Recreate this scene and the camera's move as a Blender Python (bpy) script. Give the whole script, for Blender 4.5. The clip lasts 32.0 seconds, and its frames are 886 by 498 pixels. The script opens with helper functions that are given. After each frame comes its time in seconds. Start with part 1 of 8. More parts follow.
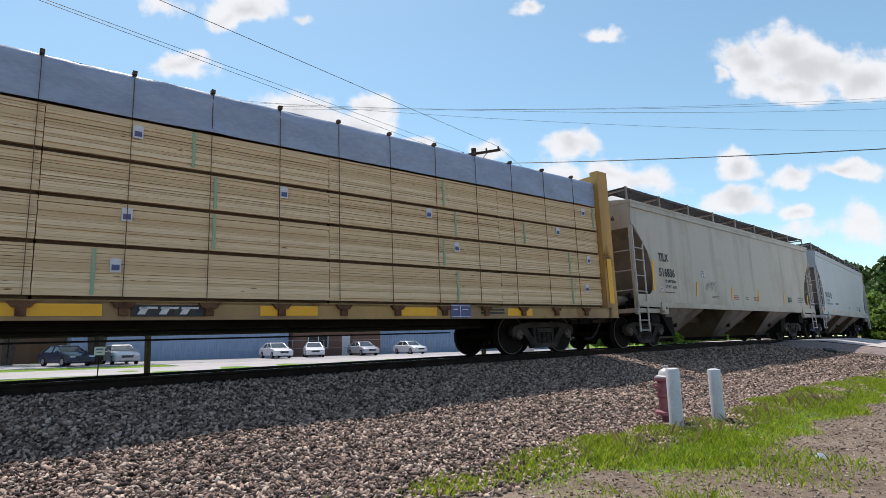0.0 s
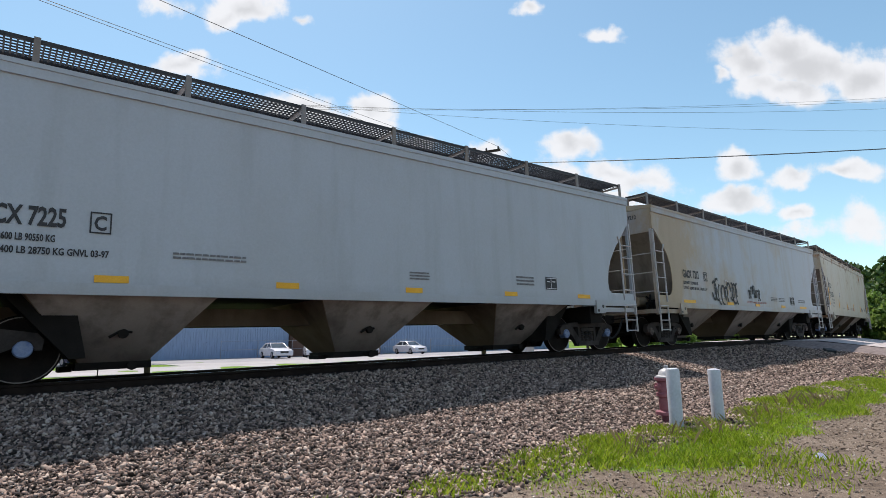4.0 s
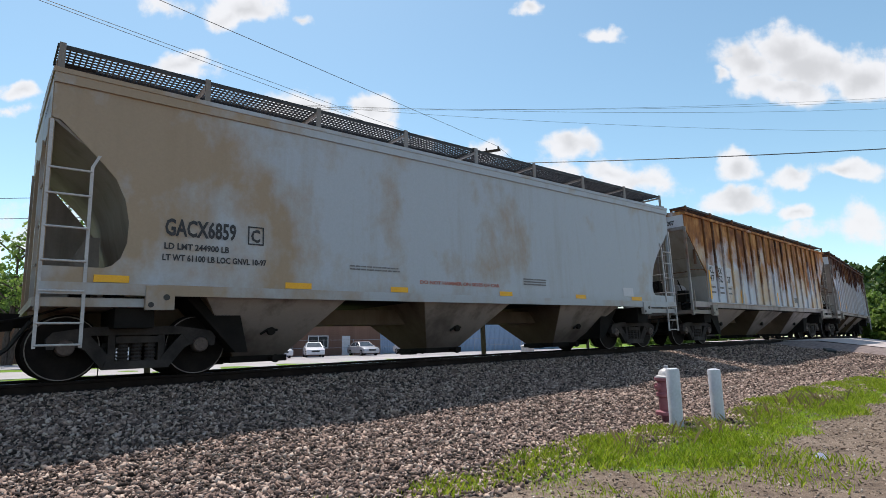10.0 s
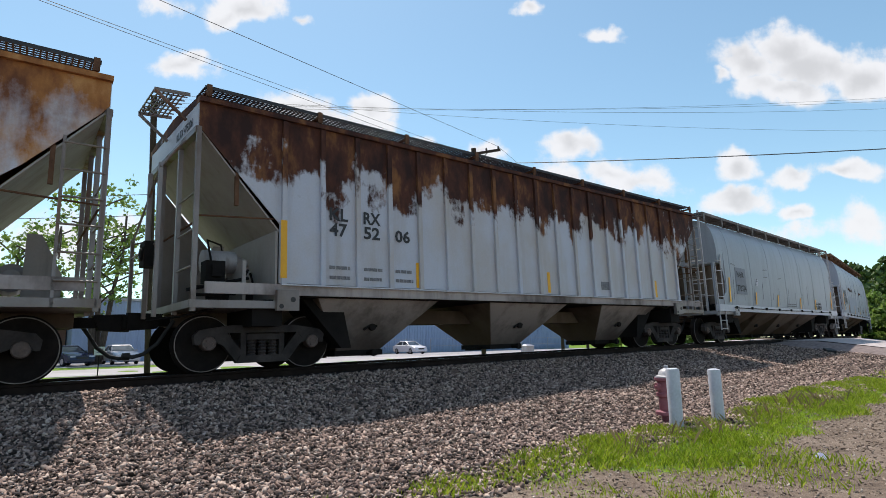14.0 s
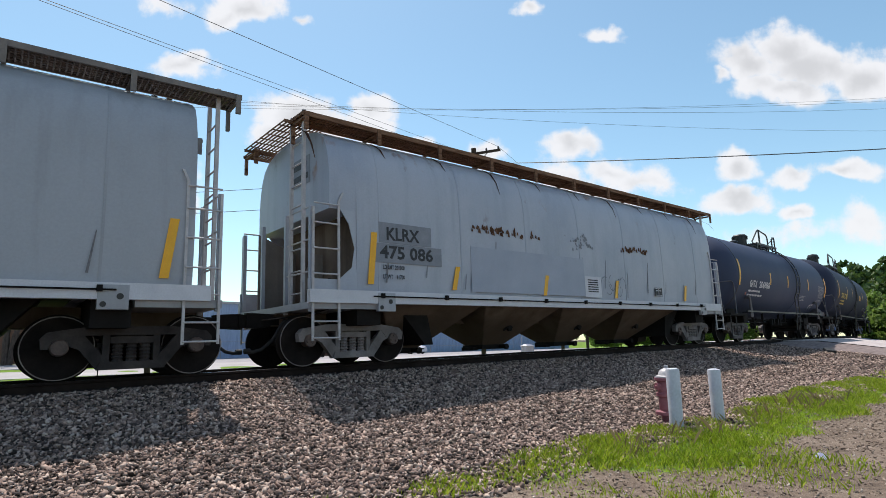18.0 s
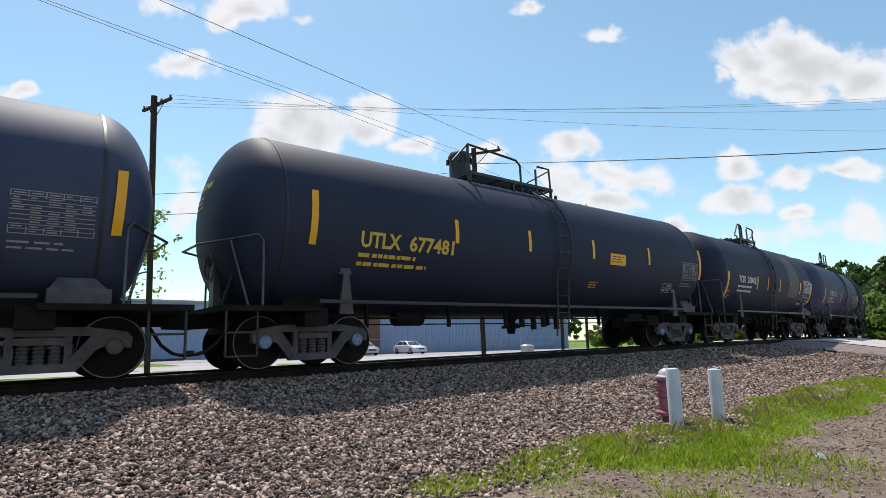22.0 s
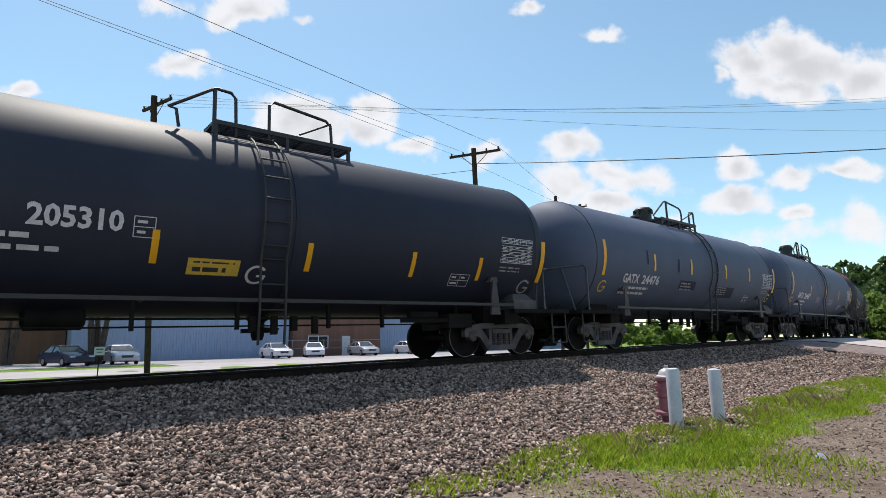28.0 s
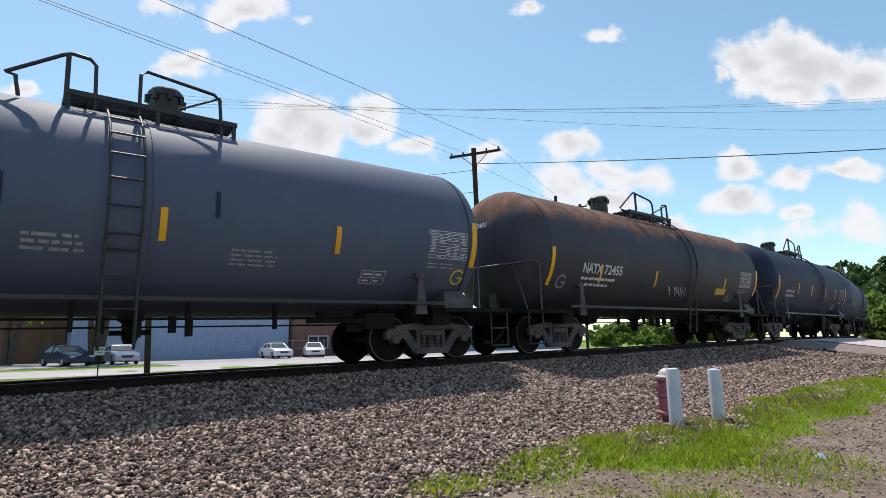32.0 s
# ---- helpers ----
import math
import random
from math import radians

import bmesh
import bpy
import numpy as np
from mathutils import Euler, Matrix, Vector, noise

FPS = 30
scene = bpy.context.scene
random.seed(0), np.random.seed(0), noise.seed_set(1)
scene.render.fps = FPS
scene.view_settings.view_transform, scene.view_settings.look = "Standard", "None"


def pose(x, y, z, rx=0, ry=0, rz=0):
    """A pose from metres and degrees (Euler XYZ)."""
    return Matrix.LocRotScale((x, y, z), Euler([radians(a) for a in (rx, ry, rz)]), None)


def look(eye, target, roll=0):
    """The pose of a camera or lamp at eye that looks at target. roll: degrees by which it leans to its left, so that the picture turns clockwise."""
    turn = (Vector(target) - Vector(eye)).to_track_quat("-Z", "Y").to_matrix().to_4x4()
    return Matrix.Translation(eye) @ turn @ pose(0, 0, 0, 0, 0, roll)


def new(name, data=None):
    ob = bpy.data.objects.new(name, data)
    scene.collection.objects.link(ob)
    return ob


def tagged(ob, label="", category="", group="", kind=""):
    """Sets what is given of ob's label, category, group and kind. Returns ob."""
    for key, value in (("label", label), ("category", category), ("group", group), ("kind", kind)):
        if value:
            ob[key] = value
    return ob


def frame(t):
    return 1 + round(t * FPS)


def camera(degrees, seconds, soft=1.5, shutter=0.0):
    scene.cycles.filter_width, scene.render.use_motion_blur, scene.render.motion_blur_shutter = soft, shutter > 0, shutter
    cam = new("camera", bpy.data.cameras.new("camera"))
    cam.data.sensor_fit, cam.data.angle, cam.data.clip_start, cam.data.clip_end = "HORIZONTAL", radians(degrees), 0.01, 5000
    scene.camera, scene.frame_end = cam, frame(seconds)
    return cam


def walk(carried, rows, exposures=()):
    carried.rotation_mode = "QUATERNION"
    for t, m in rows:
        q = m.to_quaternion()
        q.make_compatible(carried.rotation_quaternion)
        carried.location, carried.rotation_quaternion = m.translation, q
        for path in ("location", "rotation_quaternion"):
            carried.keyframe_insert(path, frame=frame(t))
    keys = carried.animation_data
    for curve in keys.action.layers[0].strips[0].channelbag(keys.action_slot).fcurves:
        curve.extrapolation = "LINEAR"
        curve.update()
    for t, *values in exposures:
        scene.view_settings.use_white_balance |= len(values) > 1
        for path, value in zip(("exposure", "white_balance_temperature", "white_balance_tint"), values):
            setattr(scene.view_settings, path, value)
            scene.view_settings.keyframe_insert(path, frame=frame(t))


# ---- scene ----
# ---- the track's line and the train's run ----
RAIL_Y = 10.4605                      # track centre beside the camera
LEAN = 0.014                          # superelevation, radians
BEND = [(-320, 0.0), (-60, 0.00034), (0, 0.0017), (25, 0.00384), (50, 0.00991), (75, 0.0101), (100, 0.0101), (125, 0.0), (400, 0.0)]
SPEED = [(0, 8.354), (2, 8.271), (4, 8.221), (6, 8.195), (8, 8.168), (10, 8.112), (12, 8.045), (14, 7.985), (16, 7.933), (18, 7.89), (20, 7.856), (22, 7.834), (24, 7.824), (26, 7.826), (28, 7.843), (30, 7.874), (32, 7.899)]


def table(nodes, lo, hi, step):
    a = np.arange(lo, hi + step / 2, step)
    return a, np.interp(a, [n[0] for n in nodes], [n[1] for n in nodes])


def summed(values, step):
    return np.concatenate([[0.0], np.cumsum((values[1:] + values[:-1]) / 2 * step)])


S_ARC, bend_at = table(BEND, -320, 400, 0.5)
HEAD = summed(bend_at, 0.5)
HEAD -= np.interp(0, S_ARC, HEAD)
TRACK_X = summed(np.cos(HEAD), 0.5)
TRACK_X -= np.interp(0, S_ARC, TRACK_X)
TRACK_Y = summed(np.sin(HEAD), 0.5)
TRACK_Y += RAIL_Y - np.interp(0, S_ARC, TRACK_Y)
T_RUN, speed_at = table(SPEED, 0, 32, 0.05)
RUN = summed(speed_at, 0.05)


def rail_height(s):
    a = np.clip(s, -8, 51.7)
    return 0.0177 * a - 0.000171 * a * a


def on_track(s, n=0.0, z=0.0):
    """A point at the arc length s, n metres beyond the centre line, z over the rails."""
    h = float(np.interp(s, S_ARC, HEAD))
    m = n * math.cos(LEAN) + z * math.sin(LEAN)
    up = -n * math.sin(LEAN) + z * math.cos(LEAN) + float(rail_height(s))
    return Vector((float(np.interp(s, S_ARC, TRACK_X)) - m * math.sin(h), float(np.interp(s, S_ARC, TRACK_Y)) + m * math.cos(h), up))


def car_pose(s, half):
    """The pose of a car whose middle is at s and whose trucks stand half a base before and behind."""
    a, b = on_track(s - half), on_track(s + half)
    x = (b - a).normalized()
    y = Vector((-x.y, x.x, 0)).normalized()
    z = x.cross(y)
    y, z = y * math.cos(LEAN) - z * math.sin(LEAN), z * math.cos(LEAN) + y * math.sin(LEAN)
    m = Matrix((x, y, z)).transposed().to_4x4()
    m.translation = (a + b) / 2
    return m


# ---- camera ----
cam = camera(76.709, 32.0, soft=0.75)
EYE = Vector((0.0, 0.0, 0.487))
YAW, PITCH = radians(51.679), radians(9.442)
AHEAD = Vector((math.cos(YAW) * math.cos(PITCH), math.sin(YAW) * math.cos(PITCH), math.sin(PITCH)))
STAND = look(EYE, EYE + AHEAD, -0.9)
walk(cam, [(0.0, STAND), (32.0, STAND)])

# ---- light ----
world = bpy.data.worlds.new("sky")
scene.world = world
world.use_nodes = True
SUN_FROM = Vector((0.10, 0.465, 1.0)).normalized()
SUN_UP = math.asin(SUN_FROM.z)
SUN_TURN = math.atan2(SUN_FROM.x, SUN_FROM.y)
# clouds: place across and up on the plane of the wide view ahead, half width, half height, weight
CLOUDS = [(322, 112, 64, 32, 1), (350, 100, 36, 22, 1), (432, 14, 78, 34, 1), (400, 24, 36, 26, .9), (292, 6, 46, 18, .6), (538, 38, 30, 12, .6), (930, 8, 32, 18, .85), (1062, 54, 30, 13, .55),
          (1395, 92, 66, 44, 1.1), (1330, 120, 84, 40, 1), (1440, 120, 110, 58, 1.1), (1530, 128, 76, 46, 1), (1400, 160, 120, 32, 1), (1275, 142, 34, 16, .8),
          (520, 215, 74, 52, 1.1), (490, 245, 52, 42, 1), (560, 240, 60, 44, 1), (650, 196, 48, 30, 1), (640, 235, 66, 34, 1), (732, 264, 46, 20, .9), (32, 165, 34, 18, .9), (20, 196, 40, 10, .5),
          (862, 276, 42, 28, .9), (1006, 262, 56, 32, 1), (1070, 305, 70, 26, .8), (1140, 318, 90, 24, .7), (1070, 360, 62, 28, .95), (1010, 330, 60, 40, .7), (1310, 300, 42, 30, .95),
          (1410, 315, 60, 18, .8), (1500, 312, 56, 20, .9), (1310, 350, 66, 24, .9), (1415, 374, 34, 18, .8), (1190, 390, 36, 22, .9), (1520, 405, 80, 40, .5), (1380, 415, 90, 24, .5), (950, 395, 130, 40, .45), (100, 420, 200, 60, .45), (318, 350, 34, 60, .6)]


def build_sky():
    nt = world.node_tree
    nt.nodes.clear()

    def node(kind, **values):
        n = nt.nodes.new(kind)
        for key, value in values.items():
            if key == "operation":
                n.operation = value
            elif key == "sky_type":
                n.sky_type = value
        return n

    def math_node(op, a, b=None):
        n = node("ShaderNodeMath", operation=op)
        for i, v in enumerate((a, b)):
            if v is None:
                continue
            if isinstance(v, (int, float)):
                n.inputs[i].default_value = v
            else:
                nt.links.new(v, n.inputs[i])
        return n.outputs[0]

    out, bg = node("ShaderNodeOutputWorld"), node("ShaderNodeBackground")
    sky = node("ShaderNodeTexSky", sky_type="NISHITA")
    sky.sun_disc = False
    sky.sun_elevation, sky.sun_rotation = SUN_UP, SUN_TURN
    sky.air_density, sky.dust_density, sky.ozone_density = 1.0, 0.45, 1.2
    co = node("ShaderNodeTexCoord").outputs["Generated"]

    def dot(v):
        n = node("ShaderNodeVectorMath", operation="DOT_PRODUCT")
        nt.links.new(co, n.inputs[0])
        n.inputs[1].default_value = v
        return n.outputs["Value"]

    m = STAND.to_3x3()
    ahead = dot(-m.col[2])
    safe = math_node("MAXIMUM", ahead, 0.05)
    across = math_node("DIVIDE", dot(m.col[0]), safe)
    upward = math_node("DIVIDE", dot(m.col[1]), safe)
    flat = node("ShaderNodeCombineXYZ")
    nt.links.new(across, flat.inputs[0])
    nt.links.new(upward, flat.inputs[1])
    warp = node("ShaderNodeTexNoise")
    warp.inputs["Scale"].default_value, warp.inputs["Detail"].default_value = 11.0, 10.0
    warp.inputs["Roughness"].default_value = 0.6
    nt.links.new(flat.outputs[0], warp.inputs["Vector"])
    # billows: the plane is bent by two scales of noise before the clouds are laid on it
    bent = flat.outputs[0]
    for scale, reach in ((6.0, 0.085), (20.0, 0.04)):
        curl = node("ShaderNodeTexNoise")
        curl.inputs["Scale"].default_value, curl.inputs["Detail"].default_value = scale, 4.0
        nt.links.new(flat.outputs[0], curl.inputs["Vector"])
        off = node("ShaderNodeVectorMath", operation="SUBTRACT")
        nt.links.new(curl.outputs["Color"], off.inputs[0])
        off.inputs[1].default_value = (0.5, 0.5, 0.5)
        amount = node("ShaderNodeVectorMath", operation="MULTIPLY_ADD")
        nt.links.new(off.outputs[0], amount.inputs[0])
        amount.inputs[1].default_value = (reach, reach, 0)
        nt.links.new(bent, amount.inputs[2])
        bent = amount.outputs[0]
    best = None
    for cx, cy, hw, hh, weight in CLOUDS:
        sub = node("ShaderNodeVectorMath", operation="SUBTRACT")
        nt.links.new(bent, sub.inputs[0])
        sub.inputs[1].default_value = ((cx - 784) / 990.8, (441 - cy) / 990.8, 0)
        mul = node("ShaderNodeVectorMath", operation="MULTIPLY")
        nt.links.new(sub.outputs[0], mul.inputs[0])
        mul.inputs[1].default_value = (990.8 / hw, 990.8 / hh, 0)
        length = node("ShaderNodeVectorMath", operation="LENGTH")
        nt.links.new(mul.outputs[0], length.inputs[0])
        here = math_node("MULTIPLY", math_node("SUBTRACT", 1.12, length.outputs["Value"]), weight)
        best = here if best is None else math_node("MAXIMUM", best, here)
    edge = math_node("ADD", best, math_node("MULTIPLY", math_node("SUBTRACT", warp.outputs["Fac"], 0.5), 2.0))
    cover = node("ShaderNodeMapRange")
    cover.interpolation_type = "SMOOTHSTEP"
    cover.inputs["From Min"].default_value, cover.inputs["From Max"].default_value = -0.02, 0.50
    nt.links.new(edge, cover.inputs["Value"])
    # the same kind of clouds all round the rest of the sky
    far = node("ShaderNodeTexNoise")
    far.inputs["Scale"].default_value, far.inputs["Detail"].default_value = 3.0, 8.0
    nt.links.new(co, far.inputs["Vector"])
    other = node("ShaderNodeMapRange")
    other.interpolation_type = "SMOOTHSTEP"
    other.inputs["From Min"].default_value, other.inputs["From Max"].default_value = 0.55, 0.68
    nt.links.new(far.outputs["Fac"], other.inputs["Value"])
    inside = math_node("GREATER_THAN", ahead, 0.55)
    mask = math_node("ADD", math_node("MULTIPLY", cover.outputs[0], inside), math_node("MULTIPLY", other.outputs[0], math_node("SUBTRACT", 1.0, inside)))
    # brighter towards the top of each cloud, greyer below
    billow = node("ShaderNodeTexNoise")
    billow.inputs["Scale"].default_value, billow.inputs["Detail"].default_value = 14.0, 5.0
    nt.links.new(flat.outputs[0], billow.inputs["Vector"])
    body = node("ShaderNodeMapRange")
    body.interpolation_type = "SMOOTHSTEP"
    nt.links.new(math_node("ADD", best, math_node("MULTIPLY", math_node("SUBTRACT", 0.5, billow.outputs["Fac"]), 1.6)), body.inputs["Value"])
    body.inputs["From Min"].default_value, body.inputs["From Max"].default_value = 0.35, 1.25
    body.inputs["To Min"].default_value, body.inputs["To Max"].default_value = 6.3, 4.7
    white = node("ShaderNodeMixRGB")
    white.blend_type = "MULTIPLY"
    white.inputs[0].default_value = 1.0
    white.inputs[1].default_value = (1.0, 1.0, 1.03, 1)
    nt.links.new(body.outputs[0], white.inputs[2])
    tint = node("ShaderNodeMixRGB")
    tint.blend_type = "MULTIPLY"
    tint.inputs[0].default_value = 1.0
    tint.inputs[2].default_value = SKY_TINT
    nt.links.new(sky.outputs[0], tint.inputs[1])
    mix = node("ShaderNodeMixRGB")
    nt.links.new(math_node("MULTIPLY", mask, 0.95), mix.inputs[0])
    nt.links.new(tint.outputs[0], mix.inputs[1])
    nt.links.new(white.outputs[0], mix.inputs[2])
    nt.links.new(mix.outputs[0], bg.inputs["Color"])
    bg.inputs["Strength"].default_value = SKY_POWER
    nt.links.new(bg.outputs[0], out.inputs["Surface"])


SKY_TINT = (1.13, 1.27, 1.15, 1)
SKY_POWER = 0.15
build_sky()
sun_data = bpy.data.lights.new("sun", "SUN")
sun_data.energy, sun_data.angle, sun_data.color = 5.2, radians(0.55), (1.0, 0.94, 0.85)
sun = new("sun", sun_data)
sun.matrix_world = look(SUN_FROM * 60, (0, 0, 0))
scene.view_settings.exposure = -0.04


# ---- materials ----
def shader(name, rough=0.6, metal=0.0):
    m = bpy.data.materials.new(name)
    m.use_nodes = True
    b = m.node_tree.nodes["Principled BSDF"]
    b.inputs["Roughness"].default_value, b.inputs["Metallic"].default_value = rough, metal
    if rough >= 0.75:
        b.inputs["Specular IOR Level"].default_value = 0.12      # dusty and matt
    return m, m.node_tree, b


def link_noise(nt, scale, detail=4.0, rough=0.55, stretch=(1, 1, 1), coord="Object"):
    tc = nt.nodes.new("ShaderNodeTexCoord")
    mp = nt.nodes.new("ShaderNodeMapping")
    mp.inputs["Scale"].default_value = stretch
    nt.links.new(tc.outputs[coord], mp.inputs["Vector"])
    n = nt.nodes.new("ShaderNodeTexNoise")
    n.inputs["Scale"].default_value, n.inputs["Detail"].default_value, n.inputs["Roughness"].default_value = scale, detail, rough
    nt.links.new(mp.outputs[0], n.inputs["Vector"])
    return n.outputs["Fac"]


def ramp(nt, fac, *stops):
    r = nt.nodes.new("ShaderNodeValToRGB")
    e = r.color_ramp.elements
    while len(e) < len(stops):
        e.new(0.5)
    for el, (at, c) in zip(e, stops):
        el.position = at
        el.color = (*c, 1) if len(c) == 3 else c
    nt.links.new(fac, r.inputs[0])
    return r.outputs[0]


def blend(nt, fac, a, b, mode="MIX"):
    x = nt.nodes.new("ShaderNodeMixRGB")
    x.blend_type = mode
    for i, v in enumerate((fac, a, b)):
        if isinstance(v, (int, float)):
            x.inputs[i].default_value = v
        elif isinstance(v, tuple):
            x.inputs[i].default_value = (*v, 1) if len(v) == 3 else v
        else:
            nt.links.new(v, x.inputs[i])
    return x.outputs[0]


def calc(nt, op, a, b):
    x = nt.nodes.new("ShaderNodeMath")
    x.operation = op
    for i, v in enumerate((a, b)):
        if isinstance(v, (int, float)):
            x.inputs[i].default_value = v
        else:
            nt.links.new(v, x.inputs[i])
    return x.outputs[0]


def bump(nt, b, height, strength=0.2, distance=0.02):
    x = nt.nodes.new("ShaderNodeBump")
    x.inputs["Strength"].default_value, x.inputs["Distance"].default_value = strength, distance
    nt.links.new(height, x.inputs["Height"])
    nt.links.new(x.outputs[0], b.inputs["Normal"])


def less_green(c):
    """Takes a little green out of a base colour, to offset the greenish sky light."""
    return (c[0], c[1] * 0.95, c[2] * 1.02) if c[1] < 1.15 * c[0] or c[2] > c[1] else c


def grainy(name, c1, c2, scale=3.0, rough=0.6, metal=0.0, fine=40.0, relief=0.15, coord="Object", stretch=(1, 1, 1)):
    """A plain weathered surface: two tones in patches, with a fine grain."""
    m, nt, b = shader(name, rough, metal)
    c1, c2 = less_green(c1), less_green(c2)
    big, small = link_noise(nt, scale, 5, 0.6, stretch, coord), link_noise(nt, fine, 3, 0.6, stretch, coord)
    col = ramp(nt, big, (0.3, c1), (0.72, c2))
    col = blend(nt, 0.35, col, ramp(nt, small, (0.3, (0.55, 0.55, 0.55)), (0.7, (1, 1, 1))), "MULTIPLY")
    nt.links.new(col, b.inputs["Base Color"])
    bump(nt, b, small, relief, 0.01)
    return m


def car_paint(name, base, stain, amount=0.5, streak=0.5, rough=0.45, rust=0.0, rust_top=0.0, seed=0.0, dirt=(0.20, 0.16, 0.12), cover=(0.42, 0.68), bright=1.0, sharp=(0.53, 0.64), span=(1.9, 4.4), tones=((0.045, 0.018, 0.012), (0.16, 0.062, 0.022), (0.30, 0.15, 0.05)), reach=None, gloss=0.5):
    """Weathered car paint: patches of stain, vertical streaks, road dirt low down, rust spots and rust that runs from the roof."""
    m, nt, b = shader(name, rough)
    if gloss != 0.5:
        b.inputs["Specular IOR Level"].default_value = gloss
    base, stain, dirt = less_green(base), less_green(stain), less_green(dirt)
    tc = nt.nodes.new("ShaderNodeTexCoord")
    mp = nt.nodes.new("ShaderNodeMapping")
    mp.inputs["Location"].default_value = (seed, seed * 0.7, 0)
    info = nt.nodes.new("ShaderNodeObjectInfo")
    far_off = nt.nodes.new("ShaderNodeVectorMath")
    far_off.operation = "MULTIPLY_ADD"
    far_off.inputs[1].default_value = (1, 1, 1)
    nt.links.new(tc.outputs["Object"], far_off.inputs[0])
    shift = nt.nodes.new("ShaderNodeCombineXYZ")
    nt.links.new(calc(nt, "MULTIPLY", info.outputs["Random"], 37.0), shift.inputs[0])
    nt.links.new(shift.outputs[0], far_off.inputs[2])
    nt.links.new(far_off.outputs[0], mp.inputs["Vector"])

    def n(scale, detail, stretch):
        s = nt.nodes.new("ShaderNodeMapping")
        s.inputs["Scale"].default_value = stretch
        nt.links.new(mp.outputs[0], s.inputs["Vector"])
        t = nt.nodes.new("ShaderNodeTexNoise")
        t.inputs["Scale"].default_value, t.inputs["Detail"].default_value, t.inputs["Roughness"].default_value = scale, detail, 0.62
        nt.links.new(s.outputs[0], t.inputs["Vector"])
        return t.outputs["Fac"]

    patches, streaks, fine = n(0.55, 6, (1, 1, 0.7)), n(2.6, 5, (1, 1, 0.09)), n(30, 4, (1, 1, 1))
    spread = patches
    if reach:
        # the stain lies thick over one stretch of the car and thins out along it
        along = nt.nodes.new("ShaderNodeSeparateXYZ")
        nt.links.new(tc.outputs["Object"], along.inputs[0])
        thick = nt.nodes.new("ShaderNodeMapRange")
        thick.inputs["From Min"].default_value, thick.inputs["From Max"].default_value = reach[0], reach[1]
        thick.inputs["To Min"].default_value, thick.inputs["To Max"].default_value = reach[2], reach[3]
        nt.links.new(along.outputs["X"], thick.inputs["Value"])
        spread = calc(nt, "ADD", patches, thick.outputs[0])
    col = blend(nt, calc(nt, "MULTIPLY", ramp(nt, spread, (cover[0], (0, 0, 0)), (cover[1], (1, 1, 1))), amount), base, stain)
    col = blend(nt, calc(nt, "MULTIPLY", ramp(nt, streaks, (0.5, (0, 0, 0)), (0.75, (1, 1, 1))), streak), col, tuple(0.75 * c for c in stain))
    sep = nt.nodes.new("ShaderNodeSeparateXYZ")
    nt.links.new(tc.outputs["Object"], sep.inputs[0])
    low = nt.nodes.new("ShaderNodeMapRange")
    low.inputs["From Min"].default_value, low.inputs["From Max"].default_value = 1.7, 0.5
    nt.links.new(sep.outputs["Z"], low.inputs["Value"])
    col = blend(nt, calc(nt, "MULTIPLY", low.outputs[0], calc(nt, "ADD", patches, 0.35)), col, dirt)
    if rust or rust_top:
        spots = n(1.15, 9, (1, 1, 0.72))
        high = nt.nodes.new("ShaderNodeMapRange")
        high.inputs["From Min"].default_value, high.inputs["From Max"].default_value = span
        high.inputs["To Min"].default_value, high.inputs["To Max"].default_value = rust, rust_top
        nt.links.new(sep.outputs["Z"], high.inputs["Value"])
        run = calc(nt, "ADD", calc(nt, "MULTIPLY", spots, 0.78), calc(nt, "MULTIPLY", streaks, 0.22))
        where = ramp(nt, calc(nt, "ADD", run, high.outputs[0]), (sharp[0], (0, 0, 0)), (sharp[1], (1, 1, 1)))
        tone = ramp(nt, n(2.2, 6, (1, 1, 0.5)), (0.36, tuple(bright * c for c in tones[0])), (0.52, tuple(bright * c for c in tones[1])), (0.66, tuple(bright * c for c in tones[2])))
        col = blend(nt, where, col, tone)
        r = blend(nt, where, (rough, rough, rough), (0.9, 0.9, 0.9))
        nt.links.new(r, b.inputs["Roughness"])
    col = blend(nt, 0.18, col, ramp(nt, fine, (0.3, (0.5, 0.5, 0.5)), (0.7, (1, 1, 1))), "MULTIPLY")
    nt.links.new(col, b.inputs["Base Color"])
    bump(nt, b, patches, 0.12, 0.05)
    return m


CREAM = car_paint("cream_hopper_paint", (0.53, 0.475, 0.395), (0.36, 0.30, 0.21), 0.75, 0.6, seed=1, cover=(0.46, 0.66))
CREAM_STAINED = car_paint("rust_spotted_cream_paint", (0.55, 0.50, 0.40), (0.46, 0.35, 0.19), 0.7, 0.4, rust=-0.12, rust_top=0.035, seed=5, cover=(0.5, 0.68), bright=1.9, sharp=(0.56, 0.66))
PALE = car_paint("pale_grey_hopper_paint", (0.47, 0.515, 0.535), (0.39, 0.40, 0.38), 0.35, 0.3, seed=9)
PALE_STAINED = car_paint("brown_stained_grey_paint", (0.44, 0.475, 0.505), (0.42, 0.30, 0.16), 0.9, 0.35, rust=-0.16, rust_top=-0.10, seed=17, cover=(0.42, 0.66), bright=1.5, sharp=(0.57, 0.70), reach=(-6.5, -0.5, 0.13, -0.10))
